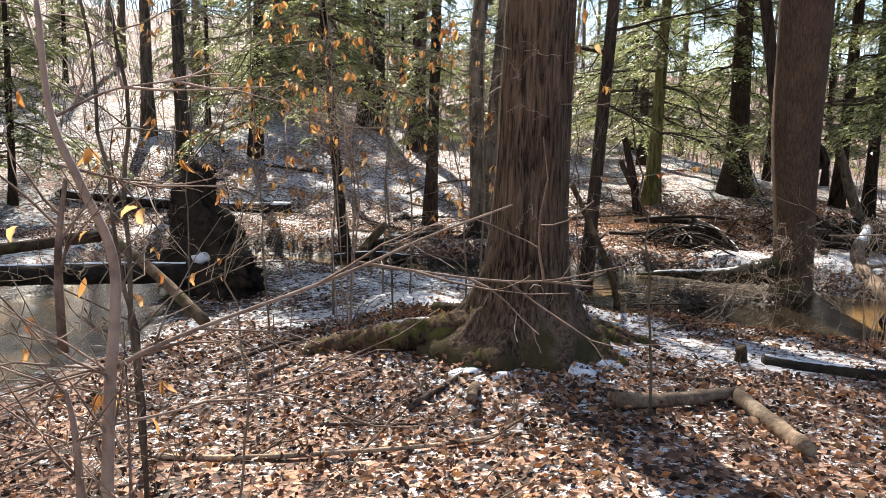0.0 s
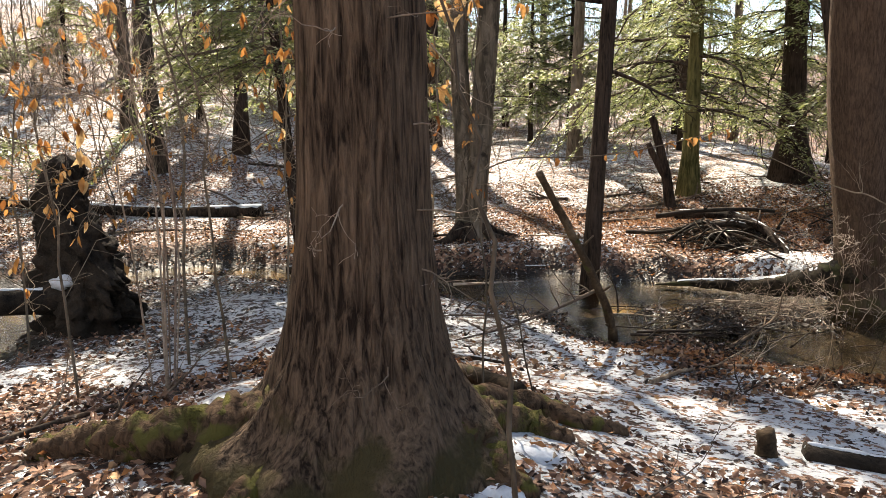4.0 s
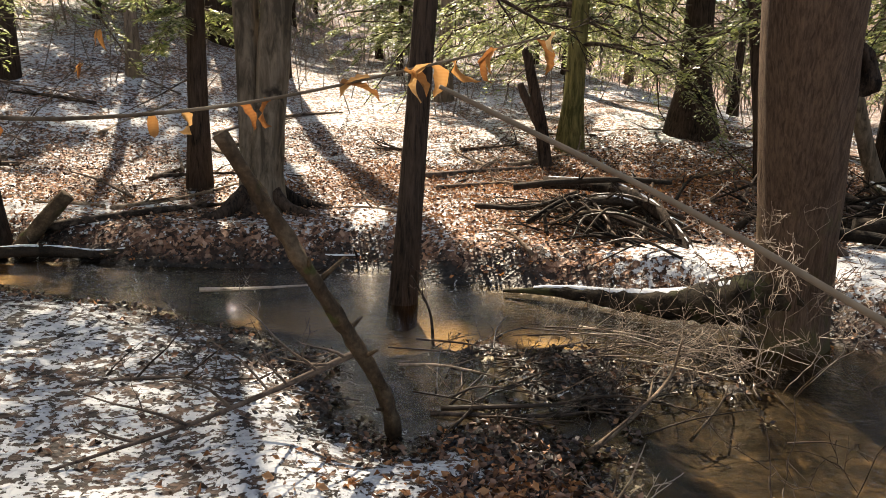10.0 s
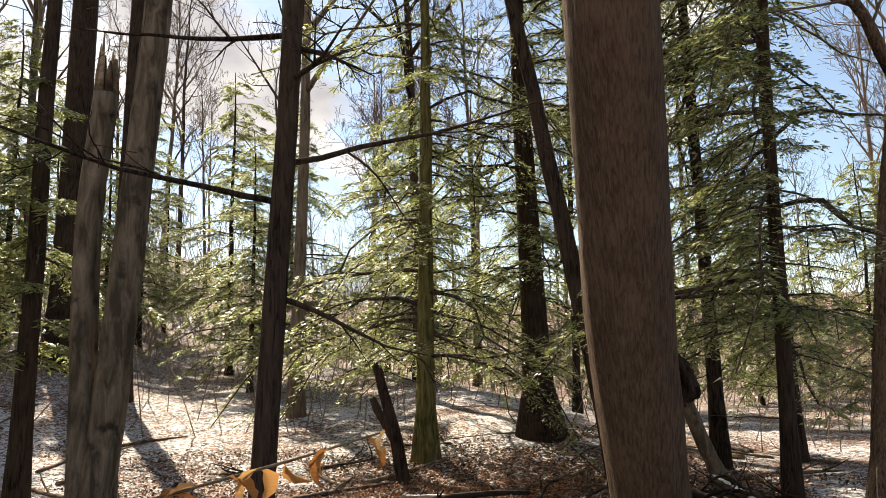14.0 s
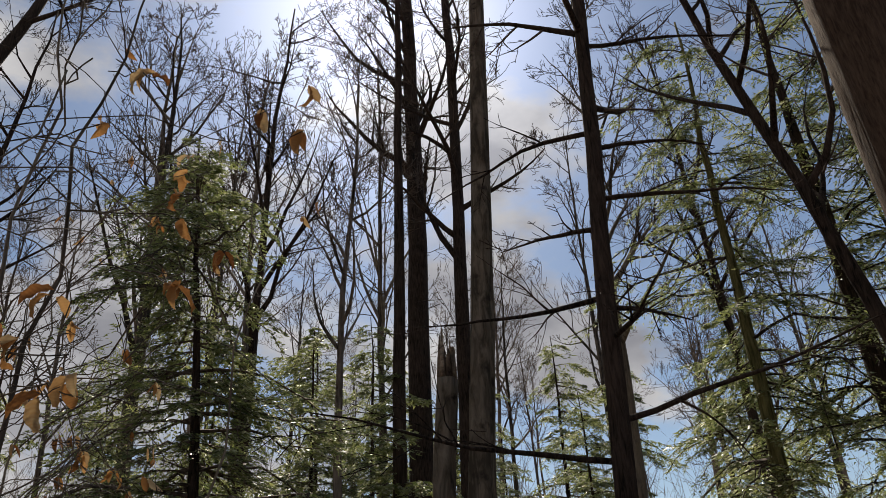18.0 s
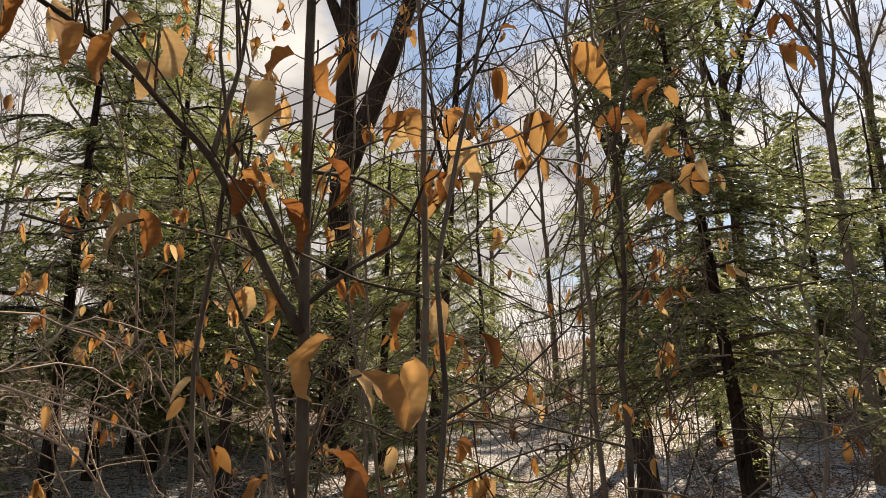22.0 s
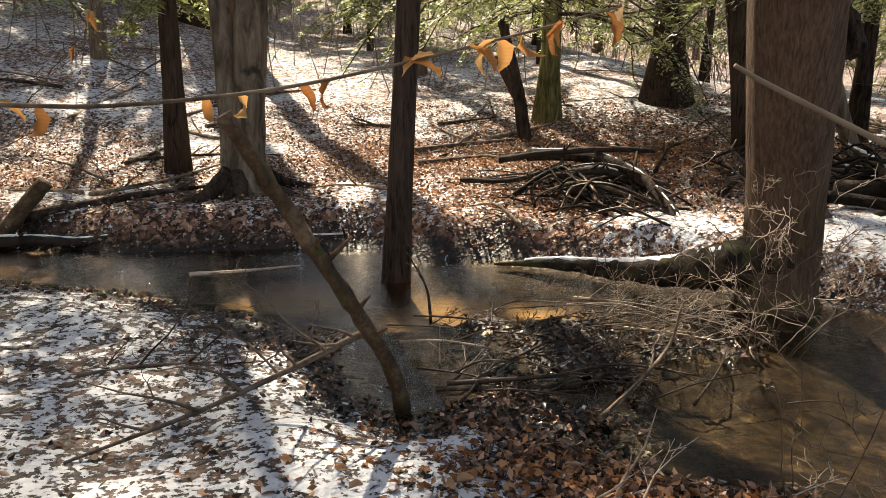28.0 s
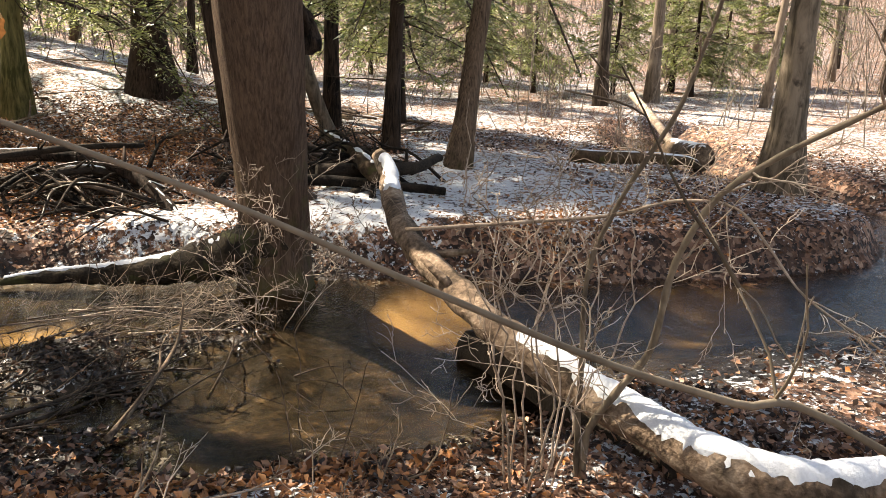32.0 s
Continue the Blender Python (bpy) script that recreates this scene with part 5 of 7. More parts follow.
# ---- the fallen log over the stream ----
log("fallen_log", [(3.4, 0.45, 0.40), (2.85, 0.82, 0.42), (2.52, 1.04, 0.42), (2.42, 1.3, 0.42), (2.46, 1.6, 0.42), (2.55, 2.1, 0.43), (2.62, 2.55, 0.48), (2.70, 2.92, 0.55), (2.82, 3.4, 0.66), (3.1, 3.95, 0.76), (3.5, 4.5, 0.84), (3.8, 5.0, 0.88)], 0.09, 41, "barkless fallen log with snow lying across the stream", M_BARELOG, 1.0, 0.75, 20, snow_part=((0.0, 0.52), (0.84, 0.97)), stubs=3, rough=0.28, even=True)
# lower black log, thickened to fill in the dark shadow mass beneath the upper
log("fallen_log", [(2.75, 1.55, 0.15), (2.85, 2.1, 0.12), (3.0, 2.7, 0.12), (3.1, 3.2, 0.05)], 0.12, 42, "black sunken log, thickened to stand in for shade under the fallen one", M_ROTTEN, 0, 0.9, 14, rough=0.2)
log("leaning_snag", [(0.2, 3.68, -0.15), (0.15, 3.6, 0.2), (-0.03, 3.42, 0.62), (-0.26, 3.28, 1.06), (-0.5, 3.2, 1.49)], 0.04, 43, "broken thin snag leaning out of the stream", M_SNAG, 0, 0.72, 16, stubs=7, knots=4, category="dead trunk", rough=0.5, steps=9)
stick([(0.02, 3.5, 0.5), (-0.3, 3.45, 0.36), (-0.7, 3.3, 0.24), (-1.15, 3.0, 0.2)], 0.018, 44, "side branch of the leaning snag resting on snow", M_TWIG, 8)


# ---- uprooted tree at the bend ----
def lump(geo, c, size, seed, rough=0.5, n=14, m=20):
    """An uneven clod."""
    rows = []
    for i in range(n):
        th = math.pi * i / (n - 1)
        a = np.arange(m) / m * 2 * math.pi
        k = 1 + rough * (field(np.cos(a) * 1.5 * math.sin(th) + seed * 9, np.sin(a) * 1.5 * math.sin(th) + math.cos(th) * 2.3, 0.5, seed, 3) - 0.5) * 2
        rows.append(np.stack([c[0] + size[0] * math.sin(th) * np.cos(a) * k, c[1] + size[1] * math.sin(th) * np.sin(a) * k, c[2] + size[2] * math.cos(th) * k], 1))
    a = np.arange(m)
    geo.add(np.concatenate(rows), np.concatenate([np.stack([a + i * m, a + (i + 1) * m, (a + 1) % m + (i + 1) * m, (a + 1) % m + i * m], 1) for i in range(n - 1)]))


def root_plate():
    x, y = -4.60, 3.82
    ob = thing("root_plate", (x, y, 0.12), "black root plate of an uprooted tree with snow at its foot", "root plate")
    ob.rotation_euler = (0, 0, radians(-40))
    rng = np.random.default_rng(71)
    g = Geo()
    n, m = 46, 56
    hs = np.linspace(-0.12, 1.52, n)
    ang = np.arange(m) / m * 2 * math.pi
    rows = []
    for h in hs:
        rx = np.interp(h, [-0.12, 0.15, 0.35, 0.6, 0.85, 1.05, 1.25, 1.45, 1.52], [0.72, 0.70, 0.68, 0.64, 0.52, 0.36, 0.22, 0.16, 0.02])
        ry = np.interp(h, [-0.12, 0.15, 0.35, 0.6, 1.05, 1.45, 1.52], [0.42, 0.36, 0.28, 0.22, 0.20, 0.14, 0.02])
        u, w = np.cos(ang) * 2.0, np.sin(ang) * 2.0 + h * 3.1
        k = 1 + 0.9 * (field(u, w, 0.9, 61, 2) - 0.5) + 0.55 * (field(u + 3 * h, w, 0.33, 63, 2) - 0.5) + 0.3 * (field(u - 5 * h, w + h * 4, 0.12, 65, 1) - 0.5)
        cx = 0.10 - 0.16 * h + 0.10 * math.sin(h * 5.0)
        rows.append(np.stack([cx + rx * k * np.cos(ang), ry * k * np.sin(ang), np.full(m, h) + 0.05 * (field(u * 2, w * 2, 0.4, 67, 2) - 0.5)], 1))
    j = np.arange(m)
    g.add(np.concatenate(rows), np.concatenate([np.stack([j + i * m, (j + 1) % m + i * m, (j + 1) % m + (i + 1) * m, j + (i + 1) * m], 1) for i in range(n - 1)]))
    places = [((0.08, 0, 0.1), (0.6, 0.3, 0.15)), ((0.05, 0, 0.4), (0.6, 0.22, 0.2)), ((0.0, 0, 0.8), (0.45, 0.18, 0.25)), ((-0.05, 0, 1.2), (0.2, 0.12, 0.25)), ((0.3, 0, 0.2), (0.4, 0.25, 0.15))]
    put("soil_mass", g, M_ROTTEN, ob)
    for k in range(90):
        c, sz = places[rng.integers(len(places))]
        a, e = rng.uniform(0, 2 * math.pi), rng.uniform(-0.3, 1.2)
        d = np.array([math.cos(a) * math.cos(e), math.sin(a) * math.cos(e) * 0.8, math.sin(e)])
        r = Geo()
        for pts, rad, lv in grow(rng, np.array(c) + d * np.array(sz) * 0.8, d, rng.uniform(0.12, 0.4), 0.009, 0, -0.15, 0.7, (3, 2), segs=5):
            tube(r, pts, rad, 5)
        put("torn_root", r, M_ROTTEN if k % 3 else M_TWIG, ob)
    s = Geo()
    lump(s, (0.08, -0.30, 0.44), (0.12, 0.09, 0.06), 5, 0.5, 8, 12)
    tagged(put("snow_patch", s, M_SNOW), "small patch of white snow on the root plate", "snow").location = (x, y, 0.12)


root_plate()
log("uprooted_log", [(-4.5, 3.6, 0.36), (-5.0, 3.4, 0.40), (-5.9, 3.1, 0.42), (-6.9, 2.7, 0.45), (-8.5, 2.0, 0.5), (-10.5, 1.2, 0.6)], 0.125, 72, "black wet trunk of the uprooted tree bridging the pool", M_ROTTEN, 0.22, 0.75)
log("propped_pole", [(-3.85, 1.25, 0.4), (-4.35, 1.6, 0.72), (-4.95, 2.05, 1.0)], 0.05, 73, "grey dead pole propped on the uprooted trunk", M_SNAG, 0, 0.9, category="pole")
log("propped_pole", [(-4.9, 2.0, 1.02), (-6.0, 1.4, 0.9), (-7.5, 0.8, 0.8)], 0.055, 74, "grey dead pole propped on the uprooted trunk", M_SNAG, 0, 0.8, category="pole")


def lie(pts, up=0.02):
    return [(x, y, max(z_at(x, y), 0.0) + up) for x, y in pts]


log("slope_log", lie([(-4.7, 10.1), (-6.5, 9.9), (-8.8, 9.3)], 0.1), 0.11, 75, "fallen log with a snowy top on the slope", M_BARK_DARK, 0.6, 0.7)

log("waterline_log", [(-3.5, 7.0, 0.0), (-2.9, 6.88, 0.09), (-2.3, 6.9, 0.06), (-1.7, 7.05, 0.12), (-1.2, 7.3, 0.1)], 0.055, 76, "dark wet log along the far water's edge", M_ROTTEN, 0.25, 0.5, rough=0.45, stubs=2)
log("leaning_stump", [(-3.12, 7.1, 0.05), (-2.92, 7.1, 0.28), (-2.68, 7.12, 0.54)], 0.075, 77, "broken brown stump leaning on the far bank", M_SNAG, 0, 0.85, rough=0.25, category="stump")
log("waterline_log", [(-1.1, 7.1, 0.02), (-0.4, 6.85, 0.06), (0.3, 7.0, 0.05)], 0.04, 78, "dark wet log along the far water's edge", M_ROTTEN, 0.3, 0.6, rough=0.3, stubs=2)

# ---- saplings with dry leaves ----
SAPLING = "thin beech sapling with dry orange leaves still hanging"
for at, h, r, ln, lv, sd, br in [((-1.54, 1.92), 4.6, 0.013, (-0.12, 0.15), 45, 1, 0.28), ((-1.41, 1.78), 4.2, 0.014, (0.12, 0.15), 40, 2, 0.28), ((-1.236, 0.953), 4.4, 0.010, (-0.05, 0.1), 55, 3, 0.3), ((-1.31, 0.755), 4.6, 0.017, (-0.1, 0.1), 40, 4, 0.2)]:
    young = sapling(at, h, r, 100 + sd, SAPLING, ln, 10, 0.088, lv, branch=br, leaf_low=0.9, low=0.25, single=True, gap=1.15, side=(0, 110) if sd == 4 else None, ctrl=[(0, 0, 0), (0.01, 0, 0.5), (0, 0, 1.2), (-0.01, -0.01, 1.9), (0, -0.02, 2.5), (-0.06, 0, 3.4), (-0.1, 0.05, 4.4)] if sd == 4 else None)
fork = Geo()
tube(fork, curve_points([(-0.071, 0.037, 2.168 - young.location[2]), (-0.086, -0.001, 2.262 - young.location[2]), (-0.095, -0.052, 2.354 - young.location[2]), (-0.112, -0.102, 2.438 - young.location[2])], 6), np.linspace(0.0085, 0.004, 19), 8, 0.06, 4)
put("side_stem", fork, M_SAPLING, young)
for k, line in enumerate([
    [(-1.49, 0.34, 2.6), (-1.45, 0.46, 2.53), (-1.42, 0.55, 2.44), (-1.39, 0.61, 2.37), (-1.36, 0.66, 2.26), (-1.34, 0.7, 2.18), (-1.31, 0.74, 2.09)],
    [(-1.37, 0.65, 2.67), (-1.37, 0.64, 2.55), (-1.38, 0.62, 2.44), (-1.39, 0.61, 2.37)],
]):
    g = Geo()
    p = curve_points(np.array(line) - np.array(young.location), 6)[::-1]
    tube(g, p, np.linspace(0.0085, 0.004, len(p)) * (1 if k == 0 else 0.7), 8, 0.08, 30 + k)
    put("branch", g, M_SAPLING, young)
rng = np.random.default_rng(77)
LOW_LEAVES = [(-1.34, 0.29, 2.51), (-1.44, 0.37, 2.54), (-1.55, 0.42, 2.63), (-1.31, 0.4, 2.48), (-1.4, 0.48, 2.57), (-1.51, 0.54, 2.57), (-1.21, 0.59, 2.44), (-1.32, 0.65, 2.49), (-1.39, 0.76, 2.62), (-1.15, 0.68, 2.49), (-1.26, 0.74, 2.37), (-1.34, 0.83, 2.41), (-1.2, 0.62, 2.26), (-1.25, 0.76, 2.08), (-1.33, 0.85, 2.04), (-1.13, 0.72, 2.01), (-1.17, 0.85, 2.13), (-1.22, 0.97, 2.16), (-1.08, 0.77, 2.03), (-1.25, 0.75, 1.91), (-1.4, 0.75, 1.87), (-1.14, 0.7, 1.89), (-1.14, 0.88, 2.41), (-1.14, 1.04, 2.48), (-1.01, 0.84, 2.34), (-1.39, 0.51, 2.57)]
HIGH_LEAVES = [(-1.21, 0.36, 2.7), (-1.32, 0.42, 2.79), (-1.4, 0.53, 2.85), (-1.17, 0.47, 2.64), (-1.26, 0.55, 2.73), (-1.4, 0.53, 2.74), (-1.14, 0.53, 2.65), (-1.28, 0.51, 2.9), (-1.36, 0.62, 3.05), (-1.02, 0.69, 2.87), (-0.88, 0.98, 2.93), (-0.97, 1.07, 2.93), (-0.81, 0.88, 2.68), (-1.0, 0.89, 2.78), (-1.44, 0.43, 2.76), (-1.2, 0.39, 2.72)]
tw = Geo()
stem = np.array([v.co for o in young.children if o.name.startswith(("stem", "branch")) for v in o.data.vertices])
for k, p in enumerate(LOW_LEAVES + HIGH_LEAVES):
    p = np.array(p) - np.array(young.location)
    near = stem[np.argmin(np.linalg.norm(stem - p - (0, 0, -0.1), axis=1))]
    mid = (p + near) / 2 + rng.normal(0, 0.03, 3) + (0, 0, 0.04)
    tube(tw, curve_points([near, mid, p], 5), np.linspace(0.0022, 0.001, 11), 4, cap=False)
    lf = put("leaf", None, None, young, mesh=LEAF_MESHES[k % 8])
    lf.matrix_basis = hanging(p, np.array([0, 0, -1.0]) + rng.normal(0, 0.2, 3), rng.uniform(0.95, 1.4), rng)
tagged(put("twig_spray", tw, M_SAPLING, young), kind="stuff")
for at, h, r, ln, lv, sd in [((-2.9, 2.1), 4.5, 0.014, (-0.2, 0.15), 150, 5), ((-2.5, 3.2), 4.4, 0.011, (0.1, 0), 70, 6), ((-3.4, 1.6), 4.0, 0.011, (-0.2, 0), 160, 7), ((-2.3, 1.2), 3.8, 0.010, (-0.3, 0.1), 150, 8), ((-4.5, 2.9), 3.4, 0.012, (0.1, 0), 25, 9), ((-1.34, 2.73), 3.6, 0.011, (0.15, 0.1), 25, 22), ((-5.4, 4.6), 3.0, 0.012, (0.1, 0), 90, 10), ((-4.6, 4.4), 2.6, 0.012, (0.2, 0), 90, 11), ((-2.2, 2.7), 3.0, 0.012, (0.1, 0), 80, 12)]:
    sapling(at, h, r, 100 + sd, SAPLING, ln, 12, 0.066, int(lv * 1.5), branch=0.4)
BARE = "thin bare sapling beside the path"
for at, h, r, ln, lv, sd in [((-0.92, 0.62), 3.0, 0.0065, (0.05, 0.08), 6, 13), ((-0.82, -1.05), 2.2, 0.010, (0.05, 0), 5, 14), ((-3.2, -1.9), 3.0, 0.014, (-0.2, 0), 12, 15), ((-3.35, -1.5), 3.4, 0.018, (-0.3, 0.1), 12, 16), ((-2.75, -2.3), 1.6, 0.007, (0.2, 0.1), 8, 17), ((-3.0, -2.6), 1.3, 0.006, (0.1, 0.0), 8, 18), ((-0.65, 1.2), 1.6, 0.006, (-0.4, 0.1), 4, 19), ((-1.7, 1.3), 2.6, 0.010, (-0.1, 0.0), 10, 20), ((-1.42, 0.51), 3.4, 0.007, (0.0, 0.05), 30, 21)]:
    sapling(at, h, r, 100 + sd, BARE, ln, 8, 0.07, lv, branch=0.2 if sd == 14 else 0.4)


# a long thin branch with single leaves, reaching over the water from a sapling
def leafy_branch():
    rng = np.random.default_rng(222)
    ob = thing("leafy_branch", (-1.08, 1.5, 1.55), "long thin beech branch with a row of dry orange leaves", "branch")
    o = np.array(ob.location)
    p = curve_points(np.array([(-1.02, 1.55, 1.55), (-0.75, 1.55, 1.66), (-0.40, 1.55, 1.665), (-0.1, 1.5, 1.70), (0.2, 1.44, 1.77), (0.38, 1.4, 1.82)]) - o, 6)
    g = Geo()
    tube(g, p, 0.0055 * np.linspace(1, 0.3, len(p)), 6)
    put("stem", g, M_SAPLING, ob)
    for k, s in enumerate([0.3, 0.36, 0.5, 0.56, 0.62, 0.66, 0.7, 0.74, 0.77, 0.8, 0.82, 0.85, 0.9, 0.93, 0.97, 1.0]):
        q = p[min(int(s * (len(p) - 1)), len(p) - 1)]
        lf = put("leaf", None, None, ob, mesh=LEAF_MESHES[k % 8])
        lf.matrix_basis = hanging(q, np.array([0, 0, -1.0]) + rng.normal(0, 0.3, 3), rng.uniform(0.5, 0.85), rng)


leafy_branch()

# ---- the shrub at the start of the path ----
def path_shrub():
    rng = np.random.default_rng(311)
    ob = thing("path_shrub", (-2.487, -3.933, z_at(-2.487, -3.933)), "bare grey shrub with long arching branches and few pale leaves", "shrub")
    for k, (ctrl, r) in enumerate([
        ([(-0.00, -0.00, 1.48), (0.01, 0.00, 1.64), (0.02, 0.01, 1.82), (-0.01, -0.01, 1.93), (-0.04, -0.02, 2.02), (-0.05, -0.02, 2.16)], 0.0110),
        ([(-0.04, -0.02, 1.71), (-0.04, -0.02, 1.84), (-0.03, -0.01, 1.94)], 0.0080),
        ([(0.01, 0.01, 1.67), (0.03, 0.01, 1.69), (0.12, 0.04, 1.73), (0.31, 0.08, 1.80), (0.44, 0.09, 1.86), (0.56, 0.08, 1.91)], 0.0080),
        ([(0.34, 0.09, 1.82), (0.50, 0.09, 1.80), (0.61, 0.08, 1.80), (0.72, 0.05, 1.83)], 0.0050),
        ([(0.01, 0.01, 1.68), (-0.02, -0.01, 1.68), (-0.11, -0.05, 1.66)], 0.0050),
        ([(0.00, 0.00, 1.60), (0.08, 0.03, 1.61), (0.18, 0.06, 1.63), (0.28, 0.08, 1.61), (0.35, 0.09, 1.56)], 0.0050),
        ([(0.00, 0.00, 1.59), (-0.06, -0.03, 1.58), (-0.12, -0.06, 1.57)], 0.0050),
        ([(-0.10, 0.12, 2.02), (-0.03, 0.15, 2.06), (0.07, 0.18, 2.08)], 0.0050),
        ([(-0.10, 0.12, 1.95), (0.01, 0.17, 1.92), (0.14, 0.20, 1.92)], 0.0050),
        ([(0.03, 0.01, 1.47), (0.03, 0.01, 1.59), (0.03, 0.01, 1.69)], 0.0060),
        ([(-0.03, -0.01, 1.49), (-0.03, -0.02, 1.60), (-0.04, -0.02, 1.66)], 0.0080),
    ]):
        g, tw = Geo(), Geo()
        p = curve_points(ctrl, 6) - np.array([0, 0, ob.location[2]])
        if k in (0, 9, 10):
            p = np.vstack([p[0] * (1, 1, 0) - (0, 0, 0.05), p])
        tube(g, p, (0.85 if k in (0, 1, 10) else 0.48) * r * np.linspace(1, 0.4, len(p)), 7, 0.1, k)
        branch = put("branch", g, M_SHRUB, ob)
        for j in range(5):
            i = rng.integers(1, len(p) - 1)
            for q, rad, lv in grow(rng, p[i], (p[i + 1] - p[i]) / np.linalg.norm(p[i + 1] - p[i]) + rng.normal(0, 0.6, 3), rng.uniform(0.08, 0.3), 0.0022, 0, 0.1, 0.3, (2,), segs=4):
                tube(tw, q, np.maximum(rad, 0.0008), 4, cap=False)
        tagged(put("twig_spray", tw, M_SHRUB, branch), kind="stuff")
    for k, at in enumerate([(0.05, 0.02, 1.90), (0.06, 0.02, 1.90), (0.07, 0.03, 1.81), (0.12, 0.04, 1.81), (0.03, 0.01, 1.78), (0.04, 0.02, 1.78), (-0.01, -0.00, 1.87), (-0.08, -0.04, 1.88), (-0.04, -0.02, 1.65), (-0.07, -0.03, 1.76), (-0.08, -0.04, 1.72)]):
        lf = put("leaf", None, None, ob, mesh=LEAF_MESHES[k % 8])
        lf.matrix_basis = hanging(np.array(at) - (0, 0, ob.location[2]), np.array([0, 0, -1.0]) + rng.normal(0, 0.25, 3), rng.uniform(0.2, 0.34), rng)


path_shrub()

# ---- shrubs at the water's edge by the log ----
for k in range(9):
    a = k * 0.75
    sapling((2.2 + 0.09 * math.cos(a), 1.95 + 0.09 * math.sin(a)), 1.5, 0.006, 130 + k, "thin bare shoot of a streamside shrub", (0.25 * math.cos(a), 0.2 * math.sin(a)), 4, 0.06, 0, "shrub_shoot", M_TWIG_PALE, group="shrub shoots by the log")
for k in range(3):
    a = k * 1.6
    sapling((1.75 + 0.12 * math.cos(a), 2.75 + 0.12 * math.sin(a)), 1.1, 0.003, 150 + k, "thin bare shoot of a streamside shrub", (0.4 * math.cos(a), 0.3 * math.sin(a)), 4, 0.06, 0, "shrub_shoot", M_TWIG, group="shrub shoots by the log", branch=0.6)
for k in range(7):
    a = k * 0.95
    sapling((2.5 + 0.15 * math.cos(a), 4.45 + 0.12 * math.sin(a)), 1.2, 0.003, 170 + k, "thin tangled shoot in front of the stream tree", (0.45 * math.cos(a), -0.2 + 0.3 * math.sin(a)), 5, 0.06, 0, "shrub_shoot", M_TWIG_PALE, group="shrub shoots by the stream tree", branch=0.5)


def stream_shrub():
    """Crooked stems that rise in front of the fallen log, and a long branch between them."""
    rng = np.random.default_rng(190)
    lines = [
        ([(2.39, 1.83, 0.32), (2.4, 1.73, 0.53), (2.41, 1.61, 0.75), (2.39, 1.56, 1.02), (2.36, 1.5, 1.18), (2.36, 1.4, 1.36), (2.39, 1.22, 1.52), (2.42, 1.0, 1.67), (2.41, 0.84, 1.78)], 0.017, "smooth olive-grey stem"),
        ([(2.37, 1.86, 0.29), (2.34, 1.85, 0.59), (2.31, 1.84, 1.0), (2.34, 1.75, 1.29), (2.39, 1.61, 1.59), (2.4, 1.55, 1.79), (2.39, 1.5, 1.95), (2.37, 1.46, 2.14)], 0.0125, "smooth brown stem"),
        ([(1.89, 2.38, 1.1), (2.15, 2.1, 1.15), (2.36, 1.81, 1.21), (2.46, 1.61, 1.29), (2.53, 1.43, 1.29), (2.57, 1.31, 1.17), (2.6, 1.18, 1.03), (2.66, 0.93, 0.9)], 0.0075, "long pale grey branch"),
    ]
    x, y = 2.40, 1.83
    z = z_at(x, y)
    ob = thing("shrub", (x, y, z), "crooked grey shrub leaning over the fallen log", "shrub", "shrub by the log")
    for k, (line, r, words) in enumerate(lines):
        p = np.array(line) - (x, y, z)
        if k < 2:
            p = np.vstack([[p[0][0] * 0.6, p[0][1] * 0.6, -0.06], p])
        p = curve_points(p, 6)
        g, tw = Geo(), Geo()
        tube(g, p, r * np.linspace(1, 0.45, len(p)) * (1 + 0.12 * np.sin(np.arange(len(p)) * 1.7 + k)), 9, 0.1, k)
        stem = put("branch" if k == 2 else "stem", g, M_SAPLING if k < 2 else M_TWIG_PALE, ob, words)
        for j in range(6):
            i = int(len(p) * rng.uniform(0.35, 0.95))
            i = min(max(i, 1), len(p) - 2)
            d = p[i + 1] - p[i - 1]
            for q, rad, lv in grow(rng, p[i], d / np.linalg.norm(d) + rng.normal(0, 0.8, 3), rng.uniform(0.15, 0.6), r * 0.3, 0, 0.1, 0.5, (4, 3), (30, 60), (0.3, 0.6), 5):
                tube(tw, q, np.maximum(rad, 0.0012), 4, cap=False)
        tagged(put("twig_spray", tw, M_TWIG_PALE, stem), kind="stuff")


stream_shrub()


